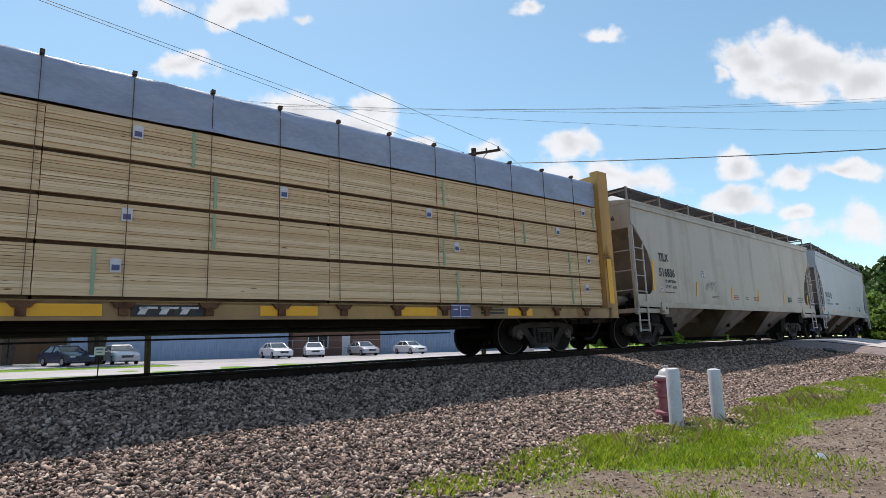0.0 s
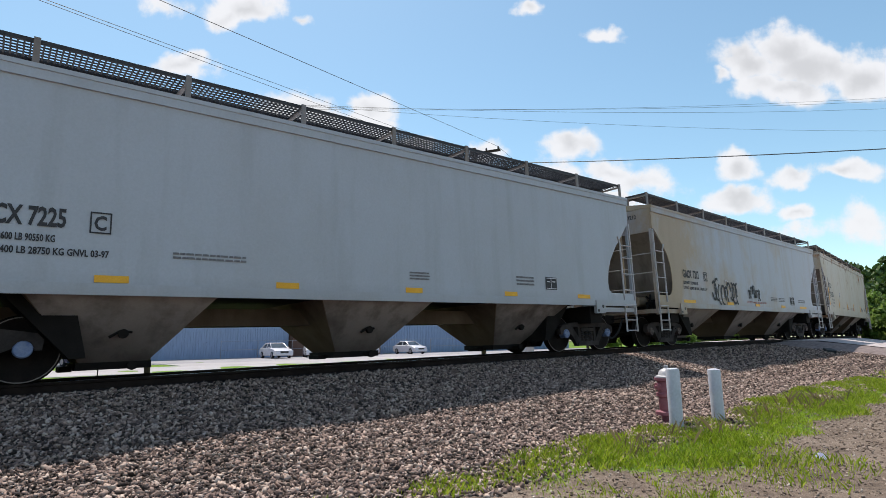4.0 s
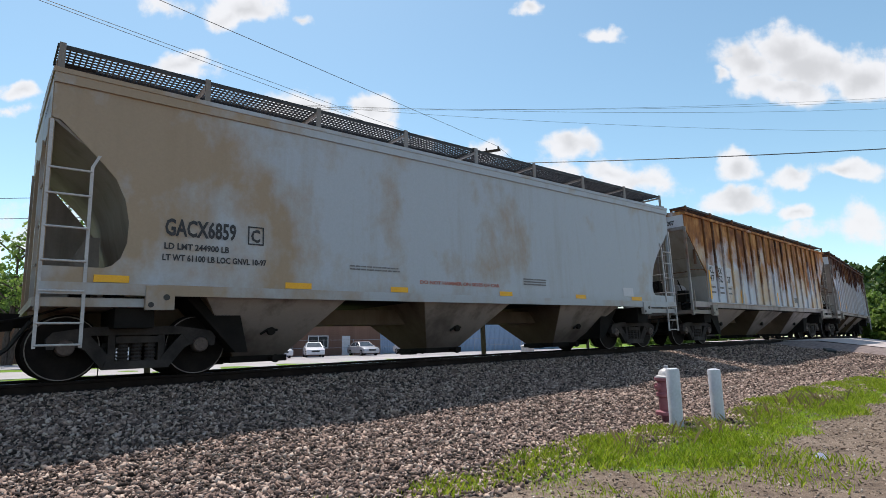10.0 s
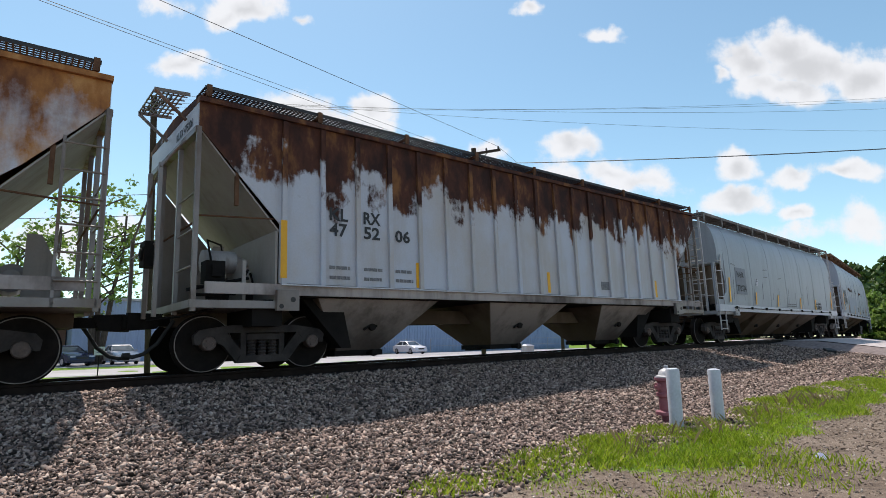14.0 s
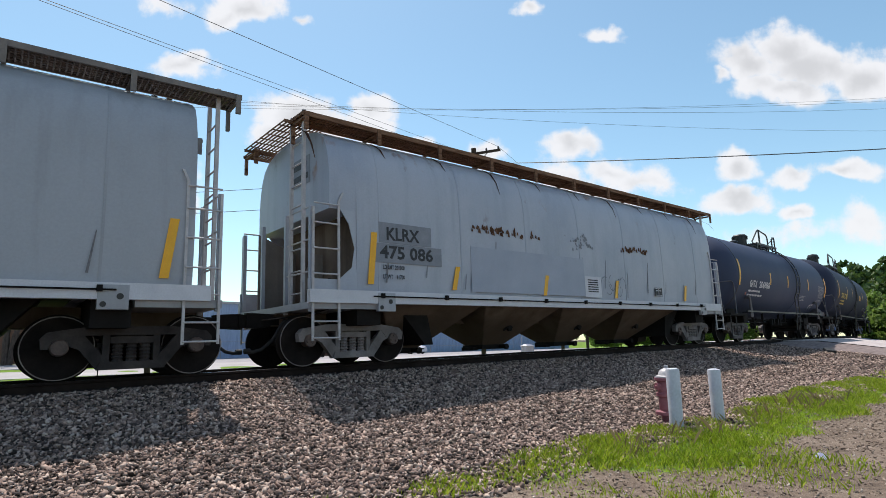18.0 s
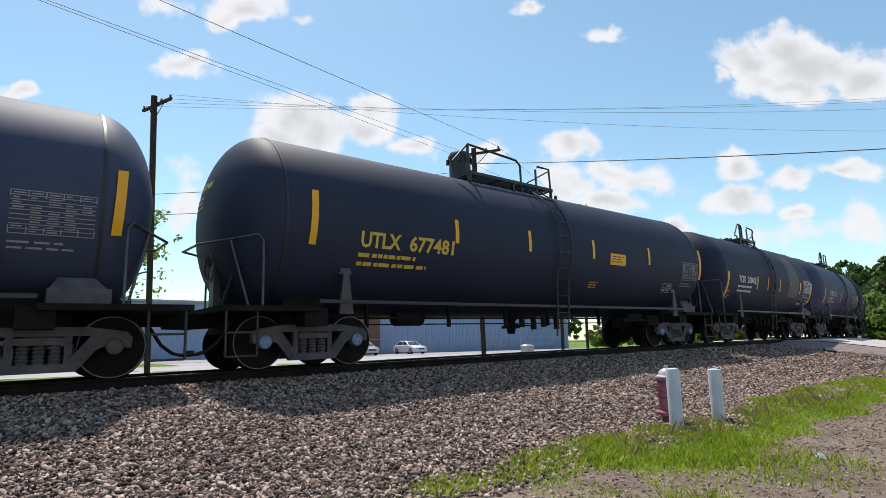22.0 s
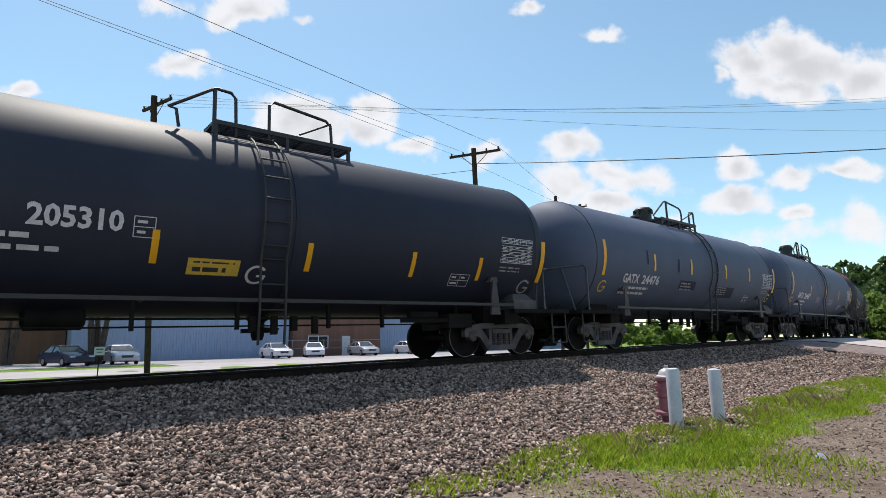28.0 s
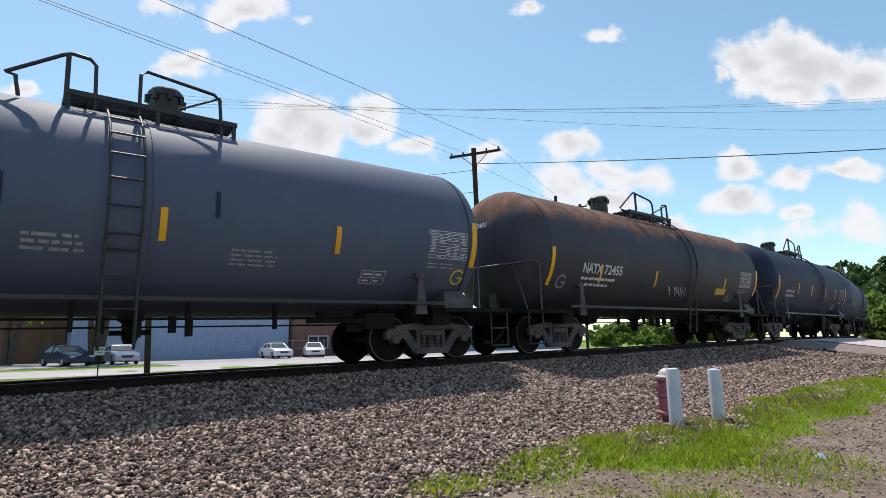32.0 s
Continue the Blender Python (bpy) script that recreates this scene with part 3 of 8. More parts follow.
for i in range(112):
    s = -12 + i * 0.54
    ob = part("tie", tie_me, None, track)
    h = float(np.interp(s, S_ARC, HEAD))
    ob.matrix_basis = Matrix.Translation(on_track(s, 0, 0)) @ pose(0, 0, 0, math.degrees(-LEAN), 0, math.degrees(h) + random.uniform(-1, 1))
    for c in (-0.755,):
        pl = part("tie_plate", plate_me, None, ob)
        pl.location = (0, c, 0)


# ---- rolling stock ----
# Cars are drawn in their own space: x from the leading end's coupler line, less half the length; the side -y faces the gravel; z over the rails.
KEPT = {}


def kept(key, make):
    if key not in KEPT:
        KEPT[key] = make()
    return KEPT[key]


def wheelset_mesh(hub):
    sol = Solid()
    sol.turned([(-1.02, 0.075), (1.02, 0.075)], "y", 10)
    for side in (-1, 1):
        o = side
        sol.now = 0
        sol.turned([(o * 0.69, 0.10), (o * 0.69, 0.40), (o * 0.684, 0.46), (o * 0.69, 0.482), (o * 0.71, 0.482), (o * 0.725, 0.459), (o * 0.815, 0.452), (o * 0.822, 0.446)], "y", 36)
        sol.now = 1
        sol.turned([(o * 0.816, 0.452), (o * 0.8245, 0.4485), (o * 0.8245, 0.437), (o * 0.816, 0.434)], "y", 36)
        sol.now = 0
        sol.turned([(o * 0.80, 0.436), (o * 0.818, 0.436), (o * 0.818, 0.40), (o * 0.775, 0.375), (o * 0.765, 0.22), (o * 0.80, 0.15), (o * 0.84, 0.12), (o * 0.84, 0.05)], "y", 30)
        sol.now = 2
        sol.turned([(o * 0.93, 0.085), (o * 0.94, 0.115), (o * 1.10, 0.115), (o * 1.115, 0.10), (o * 1.115, 0.02)], "y", 16)
        for k in range(3):
            a = 2 * math.pi * k / 3
            sol.turned([(o * 1.11, 0.022), (o * 1.135, 0.022), (o * 1.135, 0.004)], "y", 6, (0.06 * math.cos(a), 0, 0.06 * math.sin(a)))
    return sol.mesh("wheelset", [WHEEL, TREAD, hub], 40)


def truck_mesh(frame_mat):
    sol = Solid()
    for side in (-1, 1):
        y0, y1 = (side * 0.95, side * 1.09)
        lo, hi = min(y0, y1), max(y0, y1)
        sol.plate([(-1.10, 0.44), (-1.12, 0.58), (-1.04, 0.67), (-0.86, 0.70), (-0.55, 0.745), (0.55, 0.745), (0.86, 0.70), (1.04, 0.67), (1.12, 0.58), (1.10, 0.44), (1.02, 0.44), (0.98, 0.55), (0.80, 0.57), (0.72, 0.50), (0.62, 0.62), (-0.62, 0.62), (-0.72, 0.50), (-0.80, 0.57), (-0.98, 0.55), (-1.02, 0.44)], lo, hi)
        for k in (-1, 1):
            sol.plate([(k * 0.84, 0.50), (k * 0.70, 0.63), (k * 0.60, 0.62), (k * 0.34, 0.30), (k * 0.30, 0.14), (k * 0.44, 0.14), (k * 0.66, 0.42)], lo + 0.01, hi - 0.01)
            sol.box(k * 0.33 - 0.045, k * 0.33 + 0.045, lo + 0.02, hi - 0.02, 0.24, 0.64)
            sol.box(k * 0.89 - 0.14, k * 0.89 + 0.14, lo + 0.02, hi - 0.005, 0.54, 0.60)
        sol.plate([(-0.44, 0.13), (0.44, 0.13), (0.40, 0.245), (-0.40, 0.245)], lo - 0.015 if side < 0 else lo, hi if side < 0 else hi + 0.015)
        sol.box(-0.285, 0.285, lo - 0.02, hi + 0.02, 0.505, 0.60)
        for x in (-0.18, 0.0, 0.18):
            prof = []
            for i in range(11):
                prof.append((0.246 + 0.026 * i, 0.062 if i % 2 else 0.082))
            sol.turned(prof, "z", 9, (x, (lo + hi) / 2, 0))
    sol.box(-0.20, 0.20, -0.96, 0.96, 0.46, 0.66)
    sol.turned([(0.64, 0.20), (0.82, 0.20)], "z", 14)
    for k in (-1, 1):
        sol.box(k * 0.42 - 0.03, k * 0.42 + 0.03, -0.85, 0.85, 0.36, 0.46)
        for y in (-0.76, 0.76):
            sol.box(k * 0.42 - 0.06 * (1 + k), k * 0.42 + 0.06 * (1 - k), y - 0.05, y + 0.05, 0.30, 0.52)
    return sol.mesh("truck", [frame_mat], 30)


WHEELS = []        # (wheelset, its car's first place on the line)


def add_trucks(car, length, centre, frame_mat=None, hub=None, ahead=0.0, behind=0.0):
    """Both trucks; ahead and behind: how far each stands off the even place, towards the tail."""
    frame_mat, hub = frame_mat or FRAME_GREY, hub or HUB_GREY
    for x in (-length / 2 + centre + ahead, length / 2 - centre + behind):
        tr = part("truck", kept(("truck", frame_mat.name), lambda: truck_mesh(frame_mat)), None, car, "cast steel truck with springs")
        tr.location = (x, 0, 0)
        for dx in (-0.89, 0.89):
            w = part("wheelset", kept(("wheels", hub.name), lambda: wheelset_mesh(hub)), None, tr, "two steel wheels on an axle")
            w.location = (dx, 0, 0.457)
            WHEELS.append((w, car))


COUPLED = 0.27     # where the knuckles meet, from a car's first end


def coupler_mesh():
    sol = Solid()
    sol.box(0.42, 1.2, -0.075, 0.075, 0.78, 0.94)
    sol.plate([(0.06, 0.72), (0.42, 0.74), (0.50, 0.98), (0.06, 1.0)], -0.16, 0.10)
    sol.plate([(-0.10, 0.74), (0.10, 0.74), (0.10, 0.98), (-0.10, 0.98)], 0.02, 0.14)
    sol.plate([(-0.03, 0.72), (0.07, 0.72), (0.07, 1.0), (-0.03, 1.0)], -0.17, -0.05)
    sol.box(1.0, 1.25, -0.32, 0.32, 0.70, 1.04)
    sol.tube([(0.25, -0.2, 0.86), (0.6, -0.9, 0.9), (0.95, -1.45, 1.0)], 0.018, 5)
    return sol.mesh("coupler", [UNDER], 35)


def hose_mesh():
    pts = [(0.62, -0.36, 0.86), (0.50, -0.36, 0.68), (0.38, -0.34, 0.48), (0.20, -0.30, 0.33), (0.06, -0.26, 0.29), (-0.06, -0.24, 0.31)]
    return Solid().tube(pts, 0.032, 7).turned([(-0.06, 0.05), (0.05, 0.05)], "x", 8, (-0.03, -0.25, 0.31)).mesh("air_hose", [HOSE], 50)


def add_ends(car, length):
    """Couplers and air hoses at both ends."""
    for turn in (0, 1):
        m = pose(-length / 2 + COUPLED, 0, 0) if turn == 0 else pose(length / 2 + COUPLED, 0, 0, 0, 0, 180)
        c = part("coupler", kept("coupler", coupler_mesh), None, car)
        c.matrix_basis = m
        h = part("air_hose", kept("hose", hose_mesh), None, car, "drooping black rubber hose")
        h.matrix_basis = m @ pose(0, 0, 0)


def side_text(car, half, words, s, z, width, size, mat, y=-1.632):
    me = text_mesh(words, size, mat, width)
    ob = part("lettering", me, None, car)
    ob.location = (s - half, y, z)
    return ob


def side_bars(car, half, s, z, width, rows, mat, y=-1.63, row=0.055, pitch=0.10, slots=5):
    """Small writing as plain bars."""
    sol = Solid()
    rnd = random.Random(int(s * 100 + z * 10))
    for r in range(rows):
        x = 0.0
        while x < width - 0.03:
            w = min(rnd.uniform(0.10, 0.30) * width / max(1, slots) * 2.2, width - x)
            sol.box(x, x + w * 0.86, -0.003, 0.003, -r * pitch - row, -r * pitch)
            x += w
    ob = part("lettering", sol, mat, car)
    ob.location = (s - half, y, z)
    return ob


def side_patch(car, half, s, z, w, h, mat, y=-1.63, name="paint_patch", lean=0.0, label=""):
    sol = Solid().plate([(0, 0), (w, 0), (w + lean, h), (lean, h)], -0.003, 0.003)
    ob = part(name, sol, mat, car, label)
    ob.location = (s - half, y, z)
    return ob


def data_panel(car, half, s, z, w, h, back, lines_mat, y=-1.632):
    """A small stencilled table: a plate with ruled lines."""
    ob = side_patch(car, half, s, z, w, h, back, y, "stencil_panel")
    sol = Solid()
    sol.box(0.02, w - 0.02, -0.002, 0.002, 0.02, 0.034)
    sol.box(0.02, w - 0.02, -0.002, 0.002, h - 0.034, h - 0.02)
    sol.box(w * 0.46, w * 0.46 + 0.014, -0.002, 0.002, 0.034, h - 0.034)
    sol.box(w * 0.12, w * 0.36, -0.002, 0.002, h * 0.60, h * 0.68)
    sol.box(w * 0.58, w * 0.86, -0.002, 0.002, h * 0.60, h * 0.68)
    r = part("lettering", sol, lines_mat, ob)
    r.location = (0, -0.006, 0)


def scrawl(car, half, s, z, w, h, mat, seed, loops=9, thick=0.022, y=-1.636, name="graffiti"):
    """Sprayed loops without meaning."""
    rnd = random.Random(seed)
    sol = Solid()
    for i in range(loops):
        cx, cz = w * (i + 0.5) / loops, h * rnd.uniform(0.3, 0.7)
        a0, turn = rnd.uniform(0, 6), rnd.uniform(2.5, 5.5)
        rx, rz = w / loops * rnd.uniform(0.5, 0.95), h * rnd.uniform(0.25, 0.5)
        pts = [(cx + rx * math.cos(a0 + turn * k / 9), cz + rz * math.sin(a0 + turn * k / 9)) for k in range(10)]
        for (x0, z0), (x1, z1) in zip(pts, pts[1:]):
            d = Vector((x1 - x0, z1 - z0)).normalized() * thick
            n = Vector((-d.y, d.x))
            sol.add([(x0 - d.x * 0.3 - n.x, 0, z0 - n.y), (x1 + d.x * 0.3 - n.x, 0, z1 - n.y), (x1 + d.x * 0.3 + n.x, 0, z1 + n.y), (x0 - d.x * 0.3 + n.x, 0, z0 + n.y)], [(0, 1, 2, 3)])
    ob = part(name, sol, mat, car, "sprayed scrawl")
    ob.location = (s - half, y, z)
    return ob


def grating_mesh(length, width, mat, step=0.075):
    sol = Solid()
    sol.box(0, length, 0, 0.02, -0.05, 0.01)
    sol.box(0, length, width - 0.02, width, -0.05, 0.01)
    k = 7
    for i in range(1, k):
        sol.box(0, length, width * i / k - 0.007, width * i / k + 0.007, -0.02, 0.0)
    for i in range(int(length / step)):
        x = i * step
        sol.box(x, x + 0.022, 0.02, width - 0.02, -0.022, -0.002)
    return sol.mesh("running_board", [mat])


def running_boards(car, half, s0, s1, z, y, width, mat, roof_z, post_mat, step=1.9, near_only=False):
    for side in ((-1,) if near_only else (-1, 1)):
        b = part("running_board", kept(("grate", round(s1 - s0, 2), width, mat.name), lambda: grating_mesh(s1 - s0, width, mat)), None, car, "steel grating walkway")
        b.location = (s0 - half, (y if side < 0 else -y - width), z)
        n = int((s1 - s0) / step)
        for i in range(n + 1):
            br = part("bracket", kept(("bracket", round(z - roof_z, 2), width, post_mat.name), lambda: Solid().plate([(-0.04, -(z - roof_z)), (0.04, -(z - roof_z)), (0.04, 0.02), (-0.04, 0.02)], -0.04, -0.003).plate([(-0.03, -0.09), (0.03, -0.09), (0.03, -0.05), (-0.03, -0.05)], 0, width).box(-0.03, 0.03, width - 0.06, width, -(z - roof_z) - 0.12, -0.05).mesh("bracket", [post_mat])), None, b)
            br.location = (min(0.06 + i * (s1 - s0 - 0.12) / n, s1 - s0 - 0.06), 0, 0)


def bays(car, half, spans, mat, z_top=1.42, floor=0.34, gate_mat=None, foot=0.46, wide=0.48):
    """The hopper bays under the body, which narrow both ways towards their outlet gates."""
    for a, b in spans:
        c = (a + b) / 2 - half
        # the side slopes' shade is put in as dark brown; mat covers the front
        bay = part("hopper_bay", Solid().taper((c - foot, c + foot, -wide, wide), floor + 0.10, (a - half, b - half, -1.5, 1.5), z_top), BAY_BROWN, car, "dirty sloping hopper bay with shade-dark sides")
        face = [(c - foot, -wide - 0.025, floor + 0.11), (c + foot, -wide - 0.025, floor + 0.11), (b - half - 0.01, -1.522, z_top), (a - half + 0.01, -1.522, z_top)]
        back = [(x, y + 0.005, z + 0.004) for x, y, z in face]
        part("bay_sheet", Solid().add(face + back, [(0, 1, 2, 3), (7, 6, 5, 4), (0, 4, 5, 1), (1, 5, 6, 2), (2, 6, 7, 3), (3, 7, 4, 0)]), mat, bay, "sloping front sheet of the bay")
        part("bay_rim", Solid().box(c - foot - 0.06, c + foot + 0.06, -wide - 0.12, -wide - 0.06, floor + 0.22, floor + 0.24), UNDER, bay)
        g = Solid().box(c - foot - 0.05, c + foot + 0.05, -wide - 0.05, wide + 0.05, floor, floor + 0.11)
        g.tube([(c + 0.2, -wide - 0.28, floor + 0.05), (c + 0.2, wide + 0.28, floor + 0.05)], 0.04, 7)
        g.turned([(-wide - 0.31, 0.07), (-wide - 0.23, 0.07)], "y", 8, (c + 0.2, 0, floor + 0.05))
        g.box(c - foot - 0.22, c - foot - 0.05, -0.2, 0.2, floor - 0.02, floor + 0.06)
        part("outlet_gate", g, gate_mat or UNDER, bay, "black outlet gate")
        # gate handle and its rod on the front sheet
        f = 0.42
        y, z = -wide - 0.03 - (1.49 - wide) * f, floor + 0.11 + (z_top - floor - 0.11) * f
        part("hatch_bracket", Solid().tube([(c - 0.16, y - 0.04, z - 0.05), (c - 0.02, y - 0.06, z + 0.04), (c + 0.14, y - 0.04, z + 0.02)], 0.022, 6).turned([(y - 0.09, 0.07), (y - 0.02, 0.07)], "y", 10, (c + 0.02, 0, z)), UNDER, bay, "small black gate lever")


CURVE_END = [(0.97, 3.74), (1.31, 3.40), (1.50, 3.20), (1.67, 3.01), (1.80, 2.72), (1.86, 2.40), (1.85, 2.10), (1.78, 1.88), (1.68, 1.77), (1.58, 1.73)]
CURVE_TAIL = [(0.40, 3.70), (0.72, 3.34), (1.08, 2.97), (1.34, 2.62), (1.48, 2.30), (1.54, 1.98), (1.51, 1.78), (1.41, 1.71)]
END = 0.87        # from the coupler line to the leading end of a hopper's body
TAIL = 0.36       # from its trailing end to the next line


def hopper_body(car, length, paint, half):
    """The smooth-sided body: side sheets with the curved end openings, slope sheets, roof and sills."""
    left = [(s - half, z) for s, z in CURVE_END]
    right = [(half - s, z) for s, z in reversed(CURVE_TAIL)]
    e0, e1 = -half + END, half - TAIL
    outline = [(e0, 4.44), (e0, 3.76)] + left + [(e0, 1.73), (e0, 1.47), (e1, 1.47), (e1, 1.71)] + right + [(e1, 3.72), (e1, 4.44)]
    part("side_sheet", Solid().plate(outline, -1.62, -1.60), paint, car)
    part("side_sheet", Solid().plate(outline, 1.60, 1.62), paint, car)
    roof = [(-1.67, 4.40), (-1.67, 4.47), (-1.45, 4.50), (-0.75, 4.60), (0, 4.63), (0.75, 4.60), (1.45, 4.50), (1.67, 4.47), (1.67, 4.40)]
    part("roof", Solid().sweep_x(roof, e0 - 0.03, e1 + 0.03), paint, car)
    part("top_chord", Solid().box(e0 - 0.01, e1 + 0.01, -1.655, -1.621, 4.26, 4.40), paint, car)
    part("roof_hatch", Solid().sweep_x([(-0.35, 4.6), (-0.35, 4.72), (0, 4.76), (0.35, 4.72), (0.35, 4.6)], e0 + 0.6, e1 - 0.6), paint, car)
    for k, e, curve in ((-1, e0, CURVE_END), (1, e1, CURVE_TAIL)):
        part("end_sheet", Solid().box(e - 0.012, e + 0.012, -1.597, 1.597, 3.66, 4.40), paint, car)
        top = (e + half if k < 0 else half - e) + 0.01
        line = [(top, 3.74)] + curve[1:6] + [(curve[5][0] + 0.12, 1.9), (curve[5][0] + 0.5, 1.6), (curve[5][0] + 0.95, 1.43)]
        line = [(k * (half - s), z) for s, z in line]
        part("slope_sheet", Solid().plate(line + [(x - k * 0.03, z + 0.03) for x, z in reversed(line)], -1.597, 1.597), SLOPE, car, "grimy sloping end sheet, coloured dark as in shade", 40)
    part("side_sill", Solid().box(e0, e1, -1.66, -1.622, 1.36, 1.52), paint, car)
    part("side_sill", Solid().box(e0, e1, 1.622, 1.66, 1.36, 1.52), paint, car)


def hopper_ends(car, length, half, paint, bar, inner, post_top=3.74, sill_z=1.22, ladders=True, ends=None):
    """Corner posts, ladders, end platform, brake gear and the sill under the body. ends: the body's two ends."""
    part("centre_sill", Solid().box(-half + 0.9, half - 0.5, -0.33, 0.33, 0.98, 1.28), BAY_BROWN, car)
    # closes the body's bottom; the shade there is put in as near-black
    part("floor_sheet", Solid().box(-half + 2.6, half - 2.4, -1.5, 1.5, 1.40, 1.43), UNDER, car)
    for k, end in zip((-1, 1), ends or (END, TAIL)):
        x = k * (half - end)
        for y in (-1.56, 1.56):
            part("corner_post", Solid().box(x - 0.035, x + 0.035, y - 0.035, y + 0.035, 1.15, post_top), paint, car)
        for y in (-0.55, 0.55):
            part("end_post", Solid().box(x - 0.035, x + 0.035, y - 0.035, y + 0.035, 1.15, post_top), paint, car)
        xin = k * (half - (2.12 if k < 0 else 1.75))
        a, b = min(x - 0.06, xin), max(x + 0.06, xin)
        part("end_platform", Solid().box(a, b, -1.6, 1.6, sill_z - 0.02, sill_z + 0.10), inner, car)
        if ladders:
            for y in (-1.64, 1.65):
                xi = x - k * 0.50
                lad = Solid().box(x - 0.02, x + 0.02, y - 0.012, y + 0.02, 0.66, post_top - 0.02)
                lad.box(xi - 0.02, xi + 0.02, y - 0.012, y + 0.02, 0.66, 3.12)
                lad.plate([(xi - 0.02, 3.12), (xi + 0.02, 3.12), (xi - k * 0.08 + 0.02, 3.30), (xi - k * 0.08 - 0.02, 3.30)], y - 0.012, y + 0.02)
                lb = part("ladder", lad, bar, car)
                for z in (0.70, 0.98, 1.40, 1.80, 2.25, 2.70, 3.05):
                    part("rung", kept(("hopper_rung", bar.name), lambda: Solid().tube([(-0.25, 0, 0), (0.25, 0, 0)], 0.016, 6).mesh("rung", [bar], 60)), None, lb).location = ((x + xi) / 2, y - 0.02, z)
        web = [(end + 0.34, 1.28), (end + 0.34, 1.75), (end + 0.62, min(2.35, post_top - 0.6)), (end + 0.80, min(2.35, post_top - 0.6)), (end + 0.82, 1.3)]
        if k < 0:
            part("shear_plate", Solid().plate([(-half + end + 0.04, 1.28), (-half + end + 0.04, 3.60 if post_top > 3.5 else 2.9), (-half + end + 0.95, 2.5), (-half + end + 0.95, 1.28)], 0.88, 0.91), SLOPE, car, "brown plate under the slope sheet")
        part("web_plate", Solid().plate([(k * (half - s), z) for s, z in web], -0.45, -0.42), SLOPE, car, "brown web plate under the slope sheet")
        for z in (1.85, 2.42, 3.0):
            part("grab_bar", kept(("grab", bar.name), lambda: Solid().tube([(0, -1.5, 0), (0, -0.6, 0)], 0.016, 6).mesh("grab_bar", [bar], 60)), None, car).location = (x, 0, z)
        bx = -half + 2.30 if k < 0 else half - 2.03
        part("bolster_box", Solid().box(bx - 0.19, bx + 0.19, -1.69, -1.60, 1.16, 1.50), paint, car)
        holes = Solid().turned([(-1.697, 0.045), (-1.69, 0.045)], "y", 10, (bx + 0.08, 0, 1.34)).turned([(-1.697, 0.04), (-1.69, 0.04)], "y", 10, (bx - 0.12, 0, 1.23))
        part("jacking_hole", holes, BLACK_BAR, car)
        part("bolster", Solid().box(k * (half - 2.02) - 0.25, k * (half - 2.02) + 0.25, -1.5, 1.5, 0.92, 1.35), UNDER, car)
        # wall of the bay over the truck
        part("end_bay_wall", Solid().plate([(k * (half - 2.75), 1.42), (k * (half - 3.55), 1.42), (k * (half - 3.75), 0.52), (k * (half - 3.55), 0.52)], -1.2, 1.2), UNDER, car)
    # levers, pipes and the valve on the leading platform
    x = -half + 1.35
    gear = Solid().tube([(x - 0.4, -1.2, 1.42), (x + 0.7, -0.9, 1.5), (x + 0.75, -0.5, 1.9)], 0.022, 6).tube([(x - 0.4, -1.35, 1.55), (x + 0.55, -1.3, 1.55)], 0.018, 6).tube([(x, -1.1, 1.32), (x + 0.1, -1.05, 1.8)], 0.03, 6).box(x - 0.1, x + 0.15, -1.2, -1.0, 1.32, 1.56).box(x + 0.35, x + 0.6, -1.05, -0.85, 1.32, 1.66)
    part("brake_lever", gear, UNDER, car, "brake levers and pipes on the end platform")
    part("brake_cylinder", Solid().turned([(-0.30, 0.05), (-0.28, 0.16), (0.22, 0.16), (0.30, 0.10)], "x", 14, (x + 0.35, -0.55, 1.62)), inner, car, smooth=40)
    # brake cylinder, reservoir and wheel at the trailing end
    x = half - 1.4
    part("brake_reservoir", Solid().turned([(-0.45, 0.12), (-0.40, 0.21), (0.40, 0.21), (0.45, 0.12)], "y", 14, (x + 0.1, 0.2, 1.72)), inner, car)
    wheel = Solid()
    for i in range(16):
        a0, a1 = 2 * math.pi * i / 16, 2 * math.pi * (i + 1) / 16
        wheel.tube([(0, 0.27 * math.cos(a0), 0.27 * math.sin(a0)), (0, 0.27 * math.cos(a1), 0.27 * math.sin(a1))], 0.014, 5)
    for i in range(5):
        a0 = 2 * math.pi * i / 5
        wheel.tube([(0, 0, 0), (0, 0.27 * math.cos(a0), 0.27 * math.sin(a0))], 0.011, 5)
    bw = part("brake_wheel", wheel, bar, car)
    bw.location = (half - 0.70, 0.75, 2.45)


SLOPE_PALE = car_paint("dusty_pale_slope_paint", (0.37, 0.35, 0.31), (0.22, 0.17, 0.12), 0.7, 0.6, 0.7, seed=79)
PALE_RUSTED = car_paint("pale_end_paint_with_rust", (0.30, 0.29, 0.275), (0.13, 0.085, 0.055), 0.9, 0.7, rust=-0.06, rust_top=0.04, seed=81, bright=1.2)
# this dark paint holds the slope sheet's shade as well as its grime
SLOPE = car_paint("grimy_shaded_slope_paint", (0.27, 0.24, 0.20), (0.13, 0.10, 0.075), 0.9, 0.7, 0.7, seed=77)


